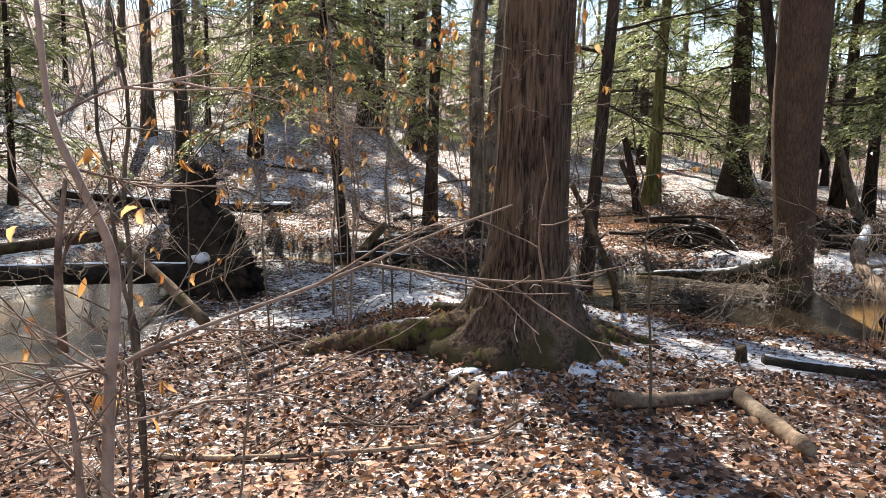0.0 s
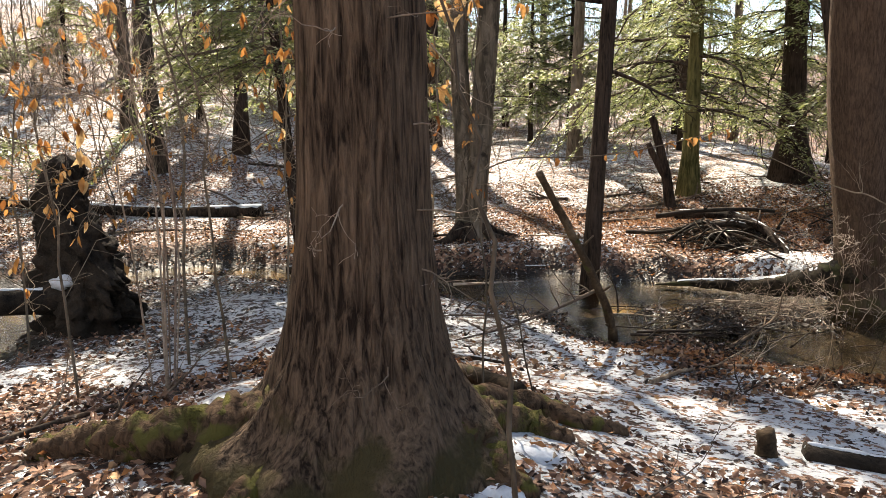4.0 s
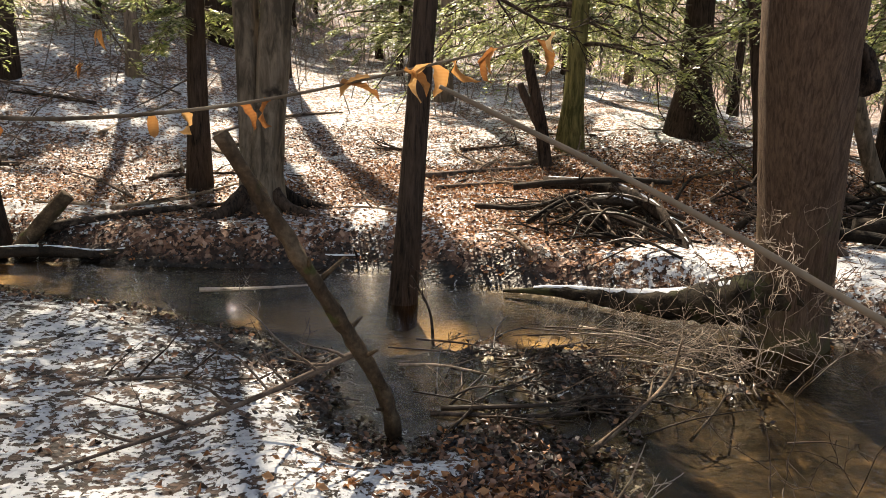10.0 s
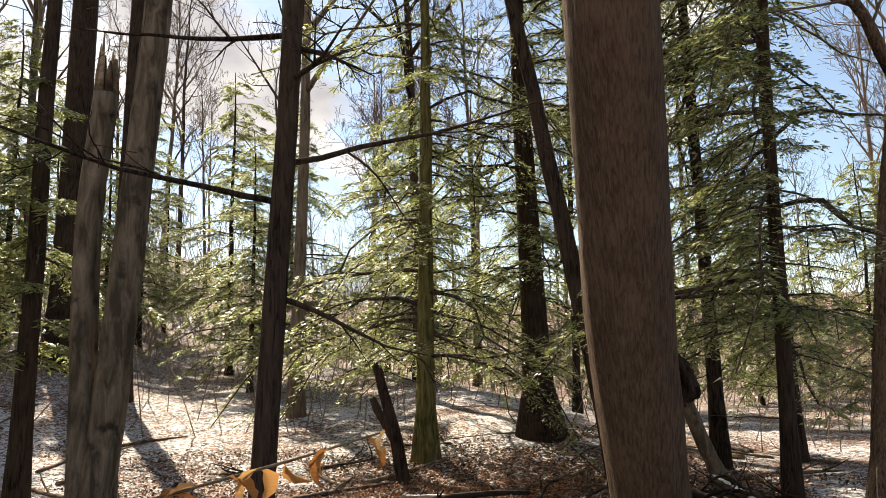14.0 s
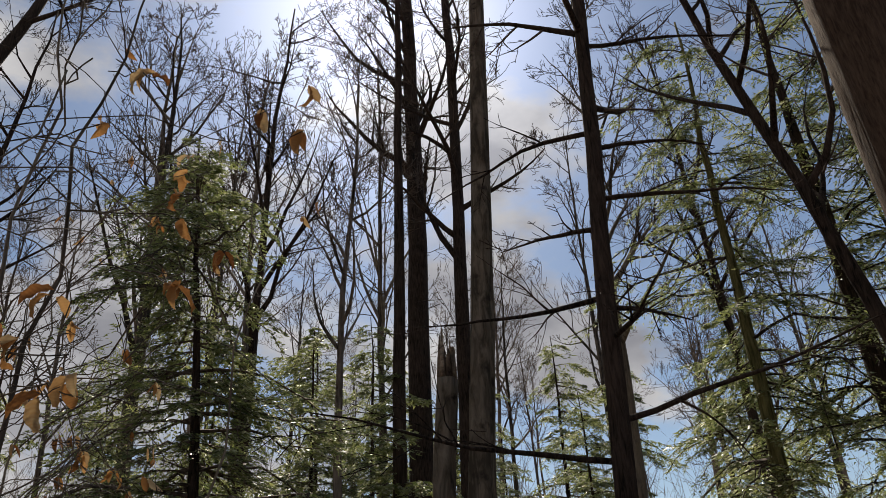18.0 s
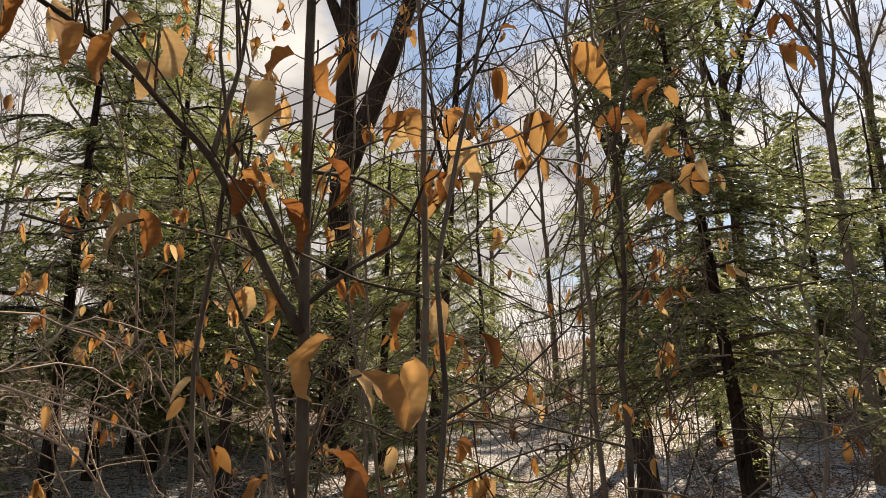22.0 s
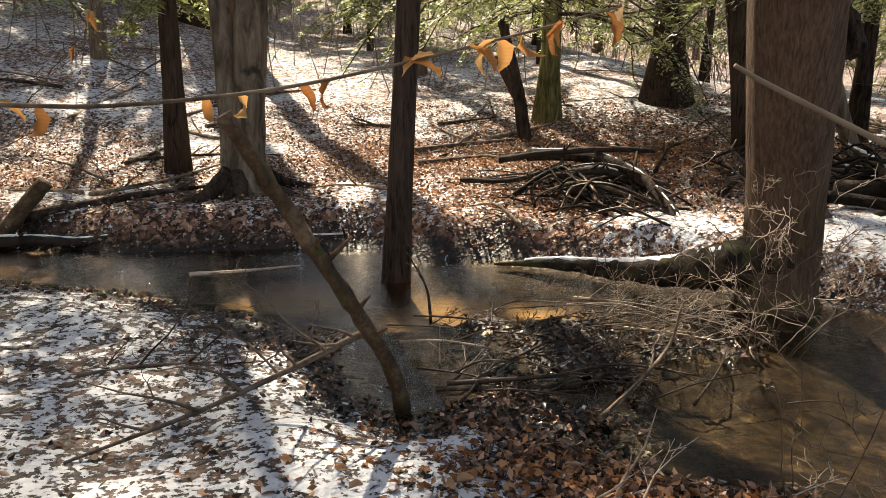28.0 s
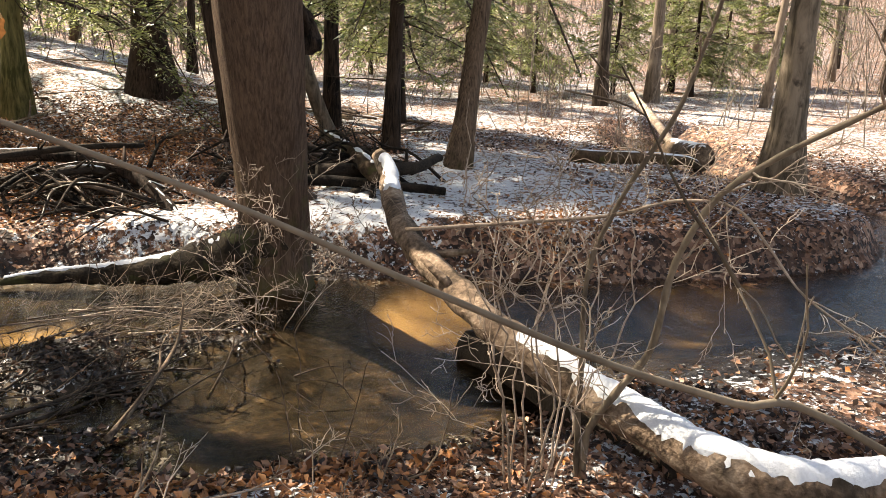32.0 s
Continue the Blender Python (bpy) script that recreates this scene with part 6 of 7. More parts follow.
def pale_shrub():
    """A pale crooked shrub on the bank by the bend, its stems crossing one another."""
    rng = np.random.default_rng(231)
    x, y = -2.68, 1.2
    z = z_at(x, y)
    ob = thing("shrub", (x, y, z), "pale crooked bare shrub with a few hanging dry leaves", "shrub")
    for k, (line, r) in enumerate([
        ([(-2.62, 1.15, 1.0), (-2.58, 1.11, 1.44), (-2.61, 1.04, 1.73), (-2.63, 0.98, 1.83), (-2.66, 0.91, 1.92), (-2.7, 0.8, 1.98), (-2.74, 0.67, 2.02), (-2.78, 0.5, 2.06)], 0.0075),
        ([(-2.72, 1.05, 1.1), (-2.74, 0.99, 1.5), (-2.75, 0.97, 1.74), (-2.77, 0.9, 1.9), (-2.78, 0.88, 2.08), (-2.77, 0.91, 2.14)], 0.0055),
        ([(-2.66, 1.4, 1.0), (-2.64, 1.41, 1.38), (-2.66, 1.39, 1.71), (-2.7, 1.3, 1.92), (-2.75, 1.2, 2.14), (-2.79, 1.13, 2.25), (-2.8, 1.11, 2.47), (-2.81, 1.08, 2.67), (-2.84, 1.02, 3.0), (-2.86, 0.9, 3.3)], 0.0075),
        ([(-2.64, 1.25, 1.2), (-2.66, 1.17, 1.78), (-2.7, 1.07, 2.01), (-2.76, 0.93, 2.09), (-2.8, 0.8, 2.15), (-2.84, 0.69, 2.22)], 0.005),
        ([(-2.72, 1.6, 1.0), (-2.74, 1.63, 1.34), (-2.75, 1.62, 1.8), (-2.7, 1.68, 1.84), (-2.56, 1.88, 1.94)], 0.0055),
        ([(-2.9, 1.75, 1.4), (-3.0, 1.77, 2.02), (-3.02, 1.76, 2.39), (-3.04, 1.72, 2.65), (-3.1, 1.61, 2.83)], 0.0065),
    ]):
        p = np.array(line) - (x, y, z)
        p = curve_points(np.vstack([[p[0][0] * 0.5, p[0][1] * 0.5, -0.05], p]), 6)
        g, tw = Geo(), Geo()
        tube(g, p, r * np.linspace(1, 0.4, len(p)) * (1 + 0.15 * np.sin(np.arange(len(p)) * 1.7 + k)), 8, 0.12, k)
        stem = put("stem", g, M_TWIG_PALE if k != 2 else M_SHRUB, ob)
        for j in range(11):
            i = min(max(int(len(p) * rng.uniform(0.3, 0.97)), 1), len(p) - 2)
            d = p[i + 1] - p[i - 1]
            twigs = list(grow(rng, p[i], d / np.linalg.norm(d) + rng.normal(0, 0.8, 3), rng.uniform(0.15, 0.55), r * 0.4, 0, 0.1, 0.5, (4, 3), (30, 60), (0.3, 0.6), 5))
            for q, rad, lv in twigs:
                tube(tw, q, np.maximum(rad, 0.0011), 4, cap=False)
            if j % 3 == 0:
                lf = put("leaf", None, None, ob, mesh=LEAF_MESHES[(j + k) % 8])
                lf.matrix_basis = hanging(twigs[0][0][-1], np.array([0, 0, -1.0]) + rng.normal(0, 0.25, 3), rng.uniform(0.6, 0.95), rng)
        tagged(put("twig_spray", tw, M_TWIG_PALE, stem), kind="stuff")


pale_shrub()

# ---- fallen sticks and small logs ----
stick([(1.09, 3.41, 0.04), (1.36, 3.66, 0.09), (1.66, 3.98, 0.16), (1.72, 4.0, 0.38)], 0.017, 81, "bent grey branch standing out of the water", M_DEAD, 2)
stick([(0.43, 3.9, 0.03), (0.72, 3.87, 0.05), (1.03, 3.9, 0.05), (1.38, 3.98, 0.06), (1.77, 3.81, 0.05)], 0.015, 89, "long dark stick lying across the shallow water", M_WET, 5)
stick([(0.21, 4.39, 0.07), (0.48, 4.35, 0.08), (0.81, 4.14, 0.08), (1.01, 3.89, 0.06)], 0.009, 201, "thin grey stick lying over the wet mud", M_DEAD, 4)
stick([(0.48, 3.99, 0.05), (0.68, 4.06, 0.08), (1.06, 3.92, 0.07)], 0.008, 202, "thin grey stick lying over the wet mud", M_DEAD, 3)
stick(lie([(0.81, 2.57), (1.0, 2.63), (1.17, 2.61), (1.42, 2.54)], 0.04), 0.011, 203, "pale stick lying on the muddy bank", M_TWIG_PALE, 2)
rng = np.random.default_rng(204)
for k in range(16):  # fine sticks caught on the mud
    px, py, a, ln = rng.uniform(1.1, 2.1), rng.uniform(4.35, 4.95), rng.normal(-0.15, 0.5), rng.uniform(0.25, 0.6)
    stick([(px - ln * math.cos(a), py - ln * math.sin(a), 0.04), (px, py, rng.uniform(0.06, 0.13)), (px + ln * math.cos(a), py + ln * math.sin(a), rng.uniform(0.03, 0.12))], rng.uniform(0.003, 0.006), 205 + k, "fine dry stick caught on the muddy bar", M_TWIG if k % 3 else M_TWIG_PALE, 3, group="sticks on the mud")
stick(lie([(0.88, 2.68), (1.18, 2.79), (1.39, 2.68), (1.65, 2.69)]), 0.012, 93, "pale stick lying on the muddy bank", M_TWIG_PALE, 2)
log("short_log", lie([(-1.02, -1.03), (-0.67, -0.88), (-0.16, -0.58)], 0.05), 0.045, 82, "pale broken branch lying on leaves", M_DEAD, 0, 0.8)
log("short_log", lie([(-0.18, -0.62), (-0.19, -1.12), (-0.23, -1.56)], 0.04), 0.05, 83, "pale broken branch lying on leaves", M_DEAD, 0, 0.9)
log("stump", [(0.38, 0.66, z_at(0.38, 0.66) - 0.04), (0.375, 0.64, z_at(0.38, 0.66) + 0.07), (0.36, 0.63, z_at(0.38, 0.66) + 0.15)], 0.05, 88, "small grey-brown rotten stump on the bank", M_SNAG, 0, 0.75, 14, rough=0.4, category="stump")
log("rotten_log", lie([(0.56, 0.68), (0.9, 0.6), (1.35, 0.4)], 0.03), 0.065, 84, "dark rotten log on the bank", M_ROTTEN, 0.2, 0.8, rough=0.2)
log("rotten_log", lie([(-1.95, 2.06), (-1.39, 1.66), (-1.0, 1.18), (-0.74, 0.83)], 0.06), 0.05, 85, "brown fallen branch between the saplings", M_SNAG, 0, 0.9, rough=0.15)
log("rotten_log", lie([(-1.54, 2.53), (-1.36, 2.42), (-1.23, 2.40), (-1.08, 2.27), (-0.96, 2.26), (-0.8, 2.2)], 0.03), 0.024, 86, "dark rotten branch in the snow", M_ROTTEN, 0.2, 0.4, rough=0.5, stubs=3)
log("stump", [(-1.72, -0.5, 0.5), (-1.76, -0.8, 0.58), (-1.79, -1.07, 0.62)], 0.032, 88, "short broken pale stump of wood on leaves", M_DEAD, 0, 0.9, category="wood")
STICKS = "dark thin stick lying on leaves"
for k, (c, r, kd) in enumerate([([(0.14, 2.02), (0.54, 2.48), (1.19, 2.82)], 0.02, 3), ([(-3.14, -0.15), (-2.51, 0.58)], 0.025, 2), ([(-2.12, -0.84), (-1.67, -0.3)], 0.025, 1), ([(-3.4, -1.31), (-2.85, -1.43), (-2.01, -1.43), (-1.42, -1.35)], 0.018, 4), ([(-2.95, 7.2), (-2.03, 7.4), (-1.44, 7.9)], 0.05, 2), ([(0.6, 9.6), (1.3, 10.1), (2.2, 10.5)], 0.045, 1), ([(0.7, 8.9), (1.4, 9.3), (2.2, 9.6)], 0.035, 2), ([(-1.4, 3.89), (-0.91, 4.04), (0.0, 4.03)], 0.014, 6), ([(0.37, 3.87), (1.03, 3.84), (1.34, 3.96)], 0.014, 8), ([(-3.5, 0.4), (-2.9, 0.9), (-2.2, 1.3)], 0.02, 4), ([(-2.6, -1.0), (-2.0, -1.1)], 0.012, 2), ([(-0.6, -0.3), (0.1, -0.2), (0.6, 0.1)], 0.014, 3), ([(1.0, 1.9), (1.6, 2.25), (2.2, 2.3)], 0.012, 6), ([(0.4, 1.4), (0.9, 2.3)], 0.012, 4), ([(3.2, 2.6), (3.0, 2.0), (2.9, 1.5)], 0.012, 5), ([(-3.0, -2.3), (-2.0, -2.1), (-1.2, -2.4)], 0.012, 5)]):
    stick(lie(c, r), r, 200 + k, STICKS, M_DEAD if k % 3 == 0 else M_TWIG, kd)
stick([(-1.28, 5.93, 0.04), (-0.9, 5.95, 0.05), (-0.46, 6.02, 0.06)], 0.018, 231, "pale stick lying in the shallow water", M_TWIG_PALE, 1)
stick([(0.45, 4.95, -0.05), (0.42, 4.98, 0.2), (0.3, 5.05, 0.42)], 0.012, 232, "thin twig standing out of the water", M_TWIG, 2)


def debris():
    """Twigs and sticks caught on the mud bar in the stream, and the brush pile on the bank."""
    rng = np.random.default_rng(33)
    for k in range(64):
        x, y = rng.normal(1.3, 0.6), rng.normal(4.4, 0.4)
        if terrain(np.array([x]), np.array([y]))[1][0] > 0.1:
            continue
        a, ln = rng.normal(0.1, 0.7), rng.uniform(0.2, 0.75)
        dx, dy = math.cos(a) * ln / 2, math.sin(a) * ln / 2
        z0, z1 = rng.uniform(-0.03, 0.04), rng.uniform(0.0, 0.09)
        stick([(x - dx, y - dy, z0), (x + rng.normal(0, 0.04), y, (z0 + z1) / 2 + 0.02), (x + dx, y + dy, z1)], rng.uniform(0.004, 0.010), 400 + k, "dark wet stick caught on the mud bar", M_WET, int(rng.integers(1, 4)), group="sticks on the mud bar", length=0.2)
    for k in range(84):
        x, y = rng.normal(2.1, 0.42), rng.normal(7.2, 0.4)
        a, ln = rng.normal(2.7, 0.7), rng.uniform(0.4, 1.3)
        dx, dy = math.cos(a) * ln / 2, math.sin(a) * ln / 2
        top = 0.32 * math.exp(-((x - 2.15) ** 2 + (y - 7.0) ** 2) / 0.5)
        h = z_at(x, y) + 0.02 + rng.uniform(0, 1) * top
        stick([(x - dx, y - dy, max(h - 0.1, z_at(x - dx, y - dy) + 0.01)), (x, y, h + 0.03), (x + dx, y + dy, max(h - 0.12, z_at(x + dx, y + dy) + 0.01))], rng.uniform(0.006, 0.022), 1460 + k, "dead stick in a brush pile on the bank", M_DEAD if k % 7 == 0 else M_WET if k % 2 else M_ROTTEN, int(rng.integers(1, 4)), group="sticks of the brush pile", length=0.3)
    for k in range(34):
        x, y = rng.normal(4.7, 0.65), rng.normal(6.7, 0.6)
        a, ln = rng.uniform(0, math.pi), rng.uniform(0.5, 1.6)
        dx, dy = math.cos(a) * ln / 2, math.sin(a) * ln / 2
        h = max(z_at(x, y), 0) + rng.uniform(0.03, 0.4)
        stick([(x - dx, y - dy, max(z_at(x - dx, y - dy), 0) + 0.02), (x, y, h), (x + dx, y + dy, max(z_at(x + dx, y + dy), 0) + rng.uniform(0.02, 0.3))], rng.uniform(0.012, 0.045), 620 + k, "black dead stick in the tangle behind the stream tree", M_ROTTEN if k % 3 else M_TWIG, int(rng.integers(1, 4)), group="sticks behind the stream tree", length=0.5)
    for k in range(46):
        x, y = rng.uniform(-7, 9), rng.uniform(7.5, 14)
        if terrain(np.array([x]), np.array([y]))[1][0] < 0.4:
            continue
        a, ln = rng.uniform(0, math.pi), rng.uniform(0.7, 2.2)
        stick(lie([(x, y), (x + math.cos(a) * ln / 2, y + math.sin(a) * ln / 2 + 0.05), (x + math.cos(a) * ln, y + math.sin(a) * ln)], 0.03), rng.uniform(0.015, 0.04), 560 + k, "dead branch fallen on the far slope", M_DEAD if k % 2 else M_TWIG, int(rng.integers(1, 5)), group="branches on the slope")


debris()
log("hollow_log", [(9.9, 6.1, 0.42), (9.4, 5.5, 0.46), (9.0, 5.13, 0.5)], 0.15, 91, "hollow rotten log end with snow on its rim", M_DEAD, 0.6, 1.1, 16, rough=0.15)
log("pale_pole", [(12.5, 8.6, 0.95), (11.0, 7.2, 0.75), (9.7, 5.95, 0.5)], 0.07, 92, "pale bare pole propped on the hollow log", M_TWIG_PALE, 0, 0.9, category="pole")
arch = sapling((1.3, 0.0), 1.6, 0.0050, 195, "close thin shrub branch arching beside the path", (0, 0), 0, 0.06, 0, "arching_shrub", M_SAPLING, [(0.000, 0.000, 0.000), (-0.050, -0.020, 0.470), (-0.300, 0.020, 0.920), (-0.611, 0.394, 1.210), (-0.718, 0.461, 1.254), (-0.801, 0.508, 1.288), (-0.912, 0.561, 1.345), (-1.005, 0.613, 1.395), (-1.111, 0.620, 1.443), (-1.140, 0.615, 1.456)], group="shrub by the path")
for k, (at, way) in enumerate([((-0.62, 0.55, 1.24), (-0.3, -0.2, 0.3)), ((-0.8, 0.62, 1.30), (-0.3, 0.2, 0.35)), ((-0.2, 0.05, 0.9), (0.2, 0.3, 0.4))]):
    g = Geo()
    stem = np.array([v.co for v in arch.children[0].data.vertices])
    p0 = stem[np.argmin(np.linalg.norm(stem - np.array(at), axis=1))]
    for pts, rad, lv in grow(np.random.default_rng(700 + k), p0, way, 0.16, 0.0016, 0, 0.1, 0.3, (2,), segs=5):
        tube(g, pts, np.maximum(rad, 0.0006), 5, cap=False)
    put("side_twig", g, M_SAPLING, arch)
PILE = "thick black crooked log in the brush pile"
log("brush_log", [(1.75, 7.9, 0.62), (2.2, 7.3, 0.68), (2.5, 6.9, 0.58), (2.62, 6.5, 0.42), (2.66, 6.1, 0.24)], 0.06, 90, "broken arching log in the brush pile", M_BARK_DARK, 0.2, 0.8, rough=0.4, stubs=5)
for k, (c, r) in enumerate([([(1.3, 7.2, 0.68), (1.8, 7.2, 0.74), (2.4, 7.25, 0.76), (2.9, 7.5, 0.7)], 0.045), ([(1.75, 7.1, 0.5), (2.2, 7.0, 0.6), (2.7, 7.0, 0.44), (3.0, 6.9, 0.3)], 0.06), ([(1.43, 7.1, 0.36), (1.75, 7.15, 0.56), (2.0, 7.3, 0.6)], 0.04), ([(1.9, 6.9, 0.45), (2.15, 6.7, 0.33), (2.35, 6.5, 0.26)], 0.035), ([(2.05, 6.9, 0.42), (2.1, 6.7, 0.3), (2.2, 6.5, 0.27)], 0.03), ([(2.2, 6.8, 0.36), (2.6, 6.7, 0.26), (2.95, 6.6, 0.22)], 0.05), ([(1.0, 7.6, 0.42), (1.5, 7.4, 0.45), (2.0, 7.5, 0.6)], 0.035)]):
    log("brush_log", c, r * 0.72, 110 + k, PILE, M_ROTTEN, 0.15 if k == 1 else 0, 0.7, rough=0.4, stubs=3)
for k, c in enumerate([[(5.2, 7.0), (4.4, 7.4), (3.6, 7.3)], [(4.0, 6.2), (4.9, 6.0), (5.6, 6.3)], [(4.2, 5.6), (4.7, 6.6), (5.0, 7.6)], [(3.5, 6.6), (4.2, 5.9), (4.8, 5.3)], [(7.0, 5.6), (8.4, 5.0), (9.5, 5.4)]]):
    log("dead_log", lie(c, 0.1 + 0.08 * (k % 3)), 0.06 + 0.015 * (k % 3), 95 + k, "dark dead log with patches of snow on the far bank", M_ROTTEN if k % 2 else M_SNAG, 0.35 if k % 2 == 0 else 0, 0.6, rough=0.3, stubs=2)


for k, (at, h, r, ln) in enumerate([((-7.4, 12.2), 15, 0.15, (-0.6, 0.4)), ((-6.2, 13.8), 16, 0.14, (0.5, 0.3)), ((-4.4, 14.6), 15, 0.11, (0.2, 0.6)), ((-11.5, 11.0), 14, 0.13, (1.2, 0.3)), ((1.2, 15.5), 17, 0.14, (0.4, 0.2)), ((4.0, 16.5), 16, 0.13, (-0.5, 0.2)), ((-9.0, 14.5), 16, 0.15, (-0.4, 0.2))]):
    bare_tree(at, h, r, 240 + k, "tall bare dark tree with many upswept limbs", ln, M_BARK_DARK if k % 2 else M_BARK_FAR, 0.006, 15, 0.38, (6, 5, 3), (25, 60), lift=0.5, reach=0.24, group="bare trees on the slope")


# ---- far woods ----
def far_woods():
    rng = np.random.default_rng(5)
    kinds = [bare_tree((60 + 3 * k, -60), 17, 0.14, 300 + k, "tall bare grey-brown forest tree", (rng.normal(0, 0.6), rng.normal(0, 0.6)), None, 0.009, 12, 0.34, (6, 5, 2), (16, 42), group="bare forest trees", split=False, sides=8, lift=0.5) for k in range(4)]
    evers = [hemlock((60 + 3 * k, -66), 9, 0.10, (1.2, 8.8), 2.6, 78, 320 + k, "green forest hemlock tree", (0, 0), None, 2, 0.75, (0.13, 0.036), "green hemlocks") for k in range(3)]
    used = [(-13.2, 10.0)]

    def plant(src, x, y, sc, tall=1.0):
        if terrain(np.array([x]), np.array([y]))[1][0] < 0.6 or any(math.hypot(x - a, y - b) < 1.5 for a, b in used):
            return
        if src in kinds and 12 < y < 32 and abs(x + 0.25 * (y - 9) - 1.5) < 2.4:  # the gap that the sun comes through
            return
        used.append((x, y))
        copy_thing(src, Matrix.LocRotScale((x, y, z_at(x, y) - 0.05), Euler((0, 0, rng.uniform(0, 6.28))), (sc, sc, sc * tall)))

    for k in range(32):  # evergreen thicket beyond the bend
        a, d = radians(rng.uniform(45, 88)), rng.uniform(12.5, 24)
        plant(evers[k % 3], -math.sin(a) * d, math.cos(a) * d, rng.uniform(0.6, 1.15))
    for k in range(4):  # behind the slim hemlock
        a, d = radians(rng.uniform(26, 48)), rng.uniform(18, 28)
        plant(evers[k % 3], -math.sin(a) * d, math.cos(a) * d, rng.uniform(0.7, 1.1))
    for k in range(7):  # in the gap between the tall trees
        a, d = radians(rng.uniform(-6, 24)), rng.uniform(20, 32)
        plant(evers[k % 3], -math.sin(a) * d, math.cos(a) * d, rng.uniform(0.7, 1.0))
    for k in range(21):  # over the slope
        a, d = radians(rng.uniform(-72, -8) if k % 4 else rng.uniform(-2, 16)), rng.uniform(19, 34)
        plant(evers[k % 3], -math.sin(a) * d, math.cos(a) * d, rng.uniform(0.6, 1.1))
    for k in range(85):
        a, d = radians(rng.uniform(-75, 95)), rng.uniform(19, 75)
        plant(kinds[k % 4], -math.sin(a) * d, math.cos(a) * d, rng.uniform(0.7, 1.3), rng.uniform(0.9, 1.2))
    for k in range(12):
        a, d = radians(rng.uniform(105, 275)), rng.uniform(10, 40)
        plant(kinds[k % 4], -math.sin(a) * d, math.cos(a) * d, rng.uniform(0.8, 1.3))


far_woods()


def far_brush():
    """Thin leafless undergrowth on the slope and the flat, too fine to count."""
    rng = np.random.default_rng(17)
    g = Geo()
    for k in range(3400):
        a, d = radians(rng.uniform(-80, 95)), 14 + 75 * rng.uniform() ** 1.2
        x, y = -math.sin(a) * d, math.cos(a) * d
        h = rng.uniform(0.8, 3.0) * (1 + max(0.0, d - 25) / 18)
        b = np.array([x, y, z_at(x, y) - 0.05])
        ln = rng.normal(0, 0.32, 2) * h
        pts = [b, b + (ln[0] * 0.4, ln[1] * 0.4, h * 0.5), b + (ln[0], ln[1], h)]
        w = 1 + max(0.0, d - 20) / 26
        tube(g, pts, np.array([0.012, 0.009, 0.003]) * w, 3, cap=False)
        for j in range(3):
            q = b + np.array([ln[0], ln[1], h]) * rng.uniform(0.3, 0.9)
            e = q + rng.normal(0, 0.3, 3) * h * 0.5 + (0, 0, 0.25 * h)
            tube(g, [q, (q + e) / 2 + (0, 0, -0.03), e], np.array([0.007, 0.005, 0.002]) * w, 3, cap=False)
    tagged(put("undergrowth", g, M_BRUSH), "leafless tan undergrowth on the far slope", "undergrowth", kind="stuff")


far_brush()


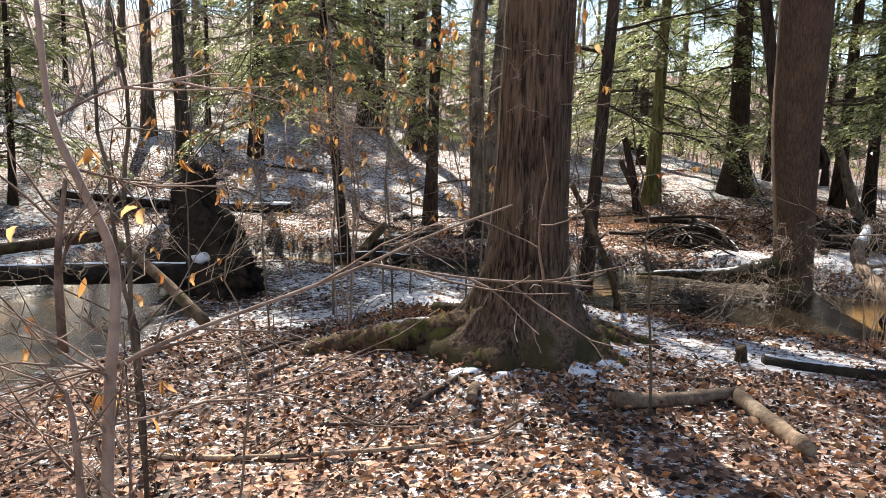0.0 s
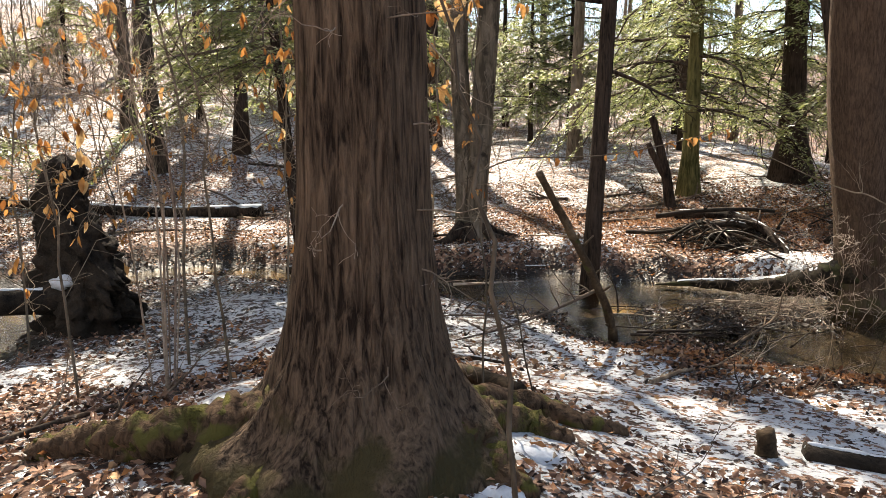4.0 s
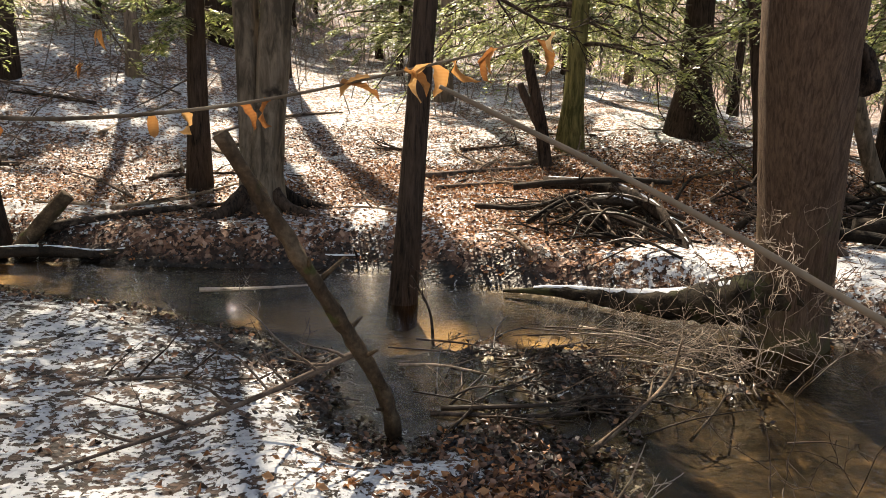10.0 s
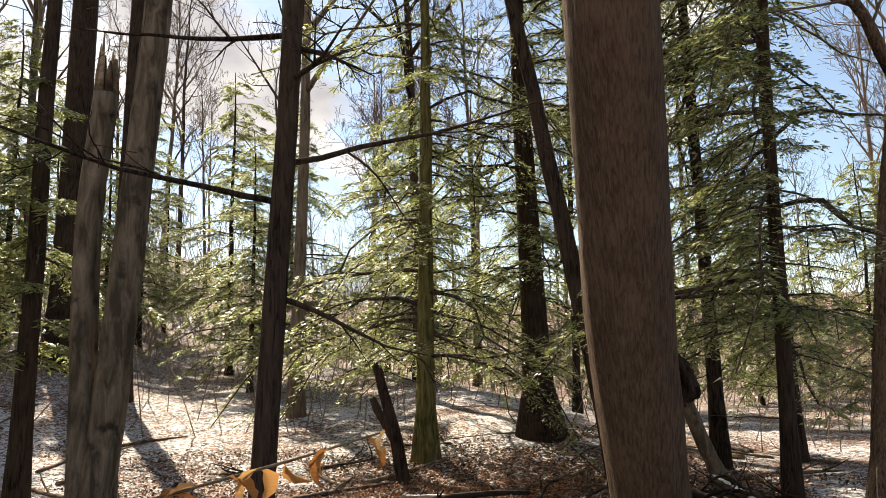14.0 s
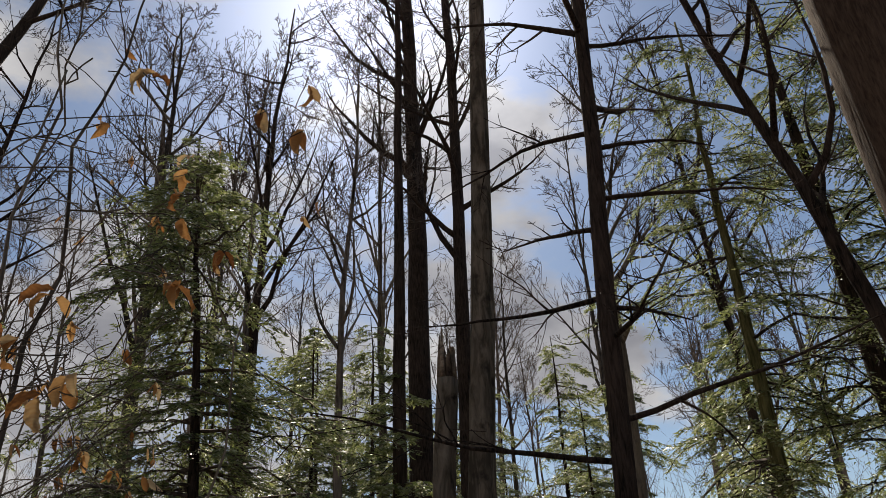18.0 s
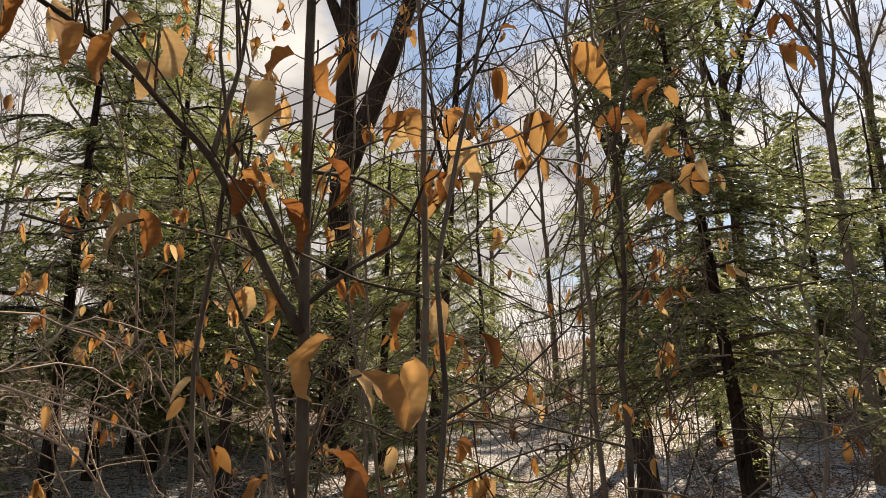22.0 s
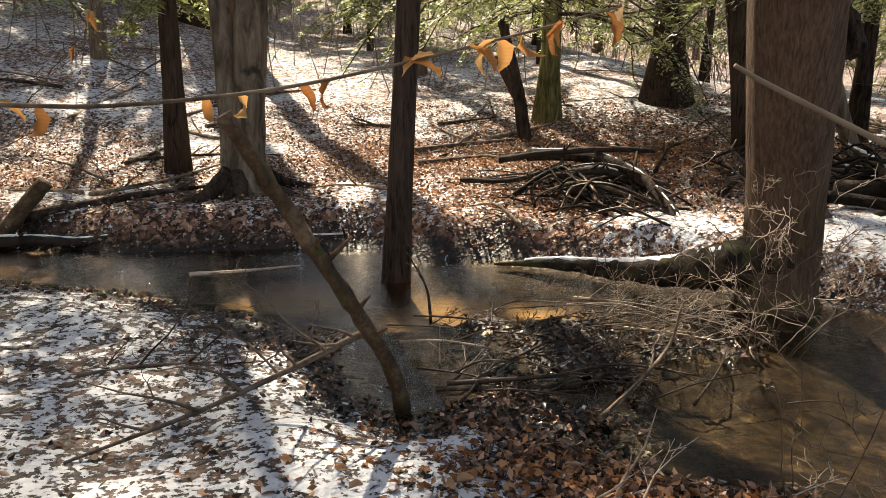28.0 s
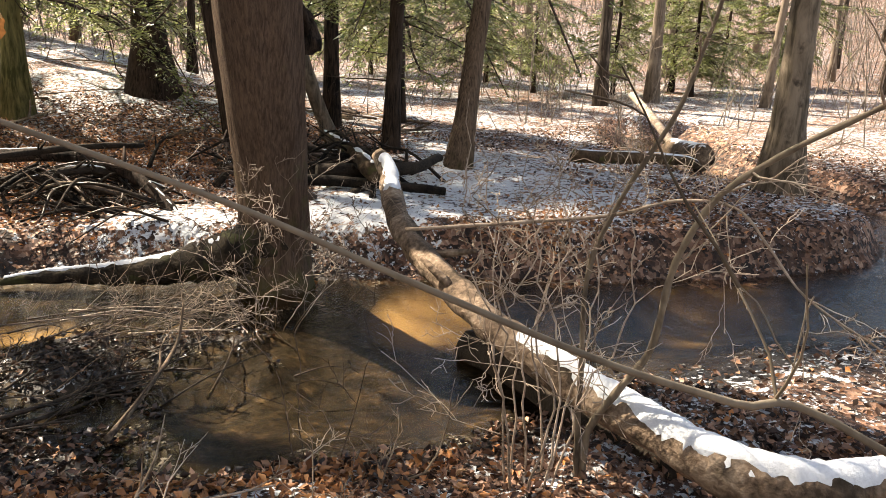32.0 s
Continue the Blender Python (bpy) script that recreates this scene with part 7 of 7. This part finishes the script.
# ---- leaf litter ----
def litter():
    rng = np.random.default_rng(12)
    g = Geo()
    for (x0, x1, y0, y1, count, size) in [(-4.5, 1.6, -4.9, 3.6, 34000, 0.045), (0.4, 3.6, 0.6, 3.2, 12000, 0.044), (-5, 1, 2.5, 6, 7000, 0.045), (-9, 7, 6, 13, 52000, 0.042), (3, 12, 1, 9, 17000, 0.045), (2.4, 7.2, 2.4, 6.0, 7000, 0.045)]:
        x, y = rng.uniform(x0, x1, count), rng.uniform(y0, y1, count)
        z, d, far = terrain(x, y)
        s = snow_value(x, y, d, far)
        keep = (z > -0.01) & (rng.uniform(0, 1, count) < np.where(s > 0.5, 0.06, 0.9))
        keep &= far | (y < 2.2) | (x > 0.3) | (rng.uniform(0, 1, count) < 0.35)
        x, y, z = x[keep], y[keep], z[keep]
        way = rng.normal(0, 1, (len(x), 3)) * (1, 1, 0.3)
        leaves_at(g, rng, np.stack([x, y, z + rng.uniform(0.005, 0.04, len(x))], 1), way, size, 0.62, 0.9, 1)
    ob = put("leaf_litter", g, M_LITTER)
    tagged(ob, "brown and tan dry leaves scattered over the forest floor", "leaves", kind="stuff")
    g = Geo()
    for (x0, x1, y0, y1, count) in [(0, 2.6, 3.4, 5.3, 2600), (-1.2, 2.6, 2.2, 4.6, 7000), (-5.2, 0.2, 4.2, 7.2, 7000), (-1.0, 1.6, 0.6, 2.6, 2600)]:
        x, y = rng.uniform(x0, x1, count), rng.uniform(y0, y1, count)
        z, d, far = terrain(x, y)
        keep = (z > -0.02) & (d < 1.6) & (rng.uniform(0, 1, count) < np.where(d < 0.2, 0.9, 0.22))
        x, y, z = x[keep], y[keep], z[keep]
        leaves_at(g, rng, np.stack([x, y, z + rng.uniform(0.003, 0.03, len(x))], 1), rng.normal(0, 1, (len(x), 3)) * (1, 1, 0.35), 0.042, 0.62, 0.9, 1)
    o = Geo()
    for cx, cy, sx, sy, count, size in [(3.3, 9.3, 1.3, 1.0, 5200, 0.042), (1.6, 9.0, 1.5, 1.0, 4200, 0.042), (1.9, 7.1, 0.8, 0.5, 1500, 0.04), (5.4, 4.25, 0.8, 0.35, 1500, 0.04), (-1.75, 2.0, 0.4, 0.35, 700, 0.05), (-3.6, 8.0, 1.0, 0.5, 900, 0.04), (0.9, 2.85, 0.6, 0.25, 900, 0.05), (1.7, 2.5, 0.35, 0.2, 450, 0.05), (-1.5, -1.4, 1.2, 1.2, 900, 0.045)]:
        x, y = rng.normal(cx, sx, count), rng.normal(cy, sy, count)
        z, d, far = terrain(x, y)
        keep = (d > 0.05) & (z > 0)
        x, y, z = x[keep], y[keep], z[keep]
        leaves_at(o, rng, np.stack([x, y, z + rng.uniform(0.01, 0.045, len(x))], 1), rng.normal(0, 1, (len(x), 3)) * (1, 1, 0.3), size, 0.62, 0.9, 1)
    tagged(put("orange_leaves", o, M_LITTER_ORANGE), "dry orange-brown leaves in drifts on the ground", "leaves", kind="stuff")
    tagged(put("wet_leaves", g, M_LITTER_WET), "black wet leaves on the mud along the water", "leaves", kind="stuff")
    n = 0
    while n < 300:
        x, y = (rng.uniform(-2.8, 0.6), rng.uniform(-3.4, 0.4)) if n % 2 else (rng.uniform(-1.2, 2.2), rng.uniform(1.2, 2.8))
        z, d, far = terrain(np.array([x]), np.array([y]))
        if d[0] < 0.1:
            continue
        lf = put("fallen_leaf", None, None, GROUND, mesh=FALLEN_MESHES[n % 8])
        lf.matrix_basis = hanging((x, y, z[0] + 0.03), rng.normal(0, 1, 3) * (1, 1, 0.25), rng.uniform(0.4, 0.8), rng)
        n += 1


litter()
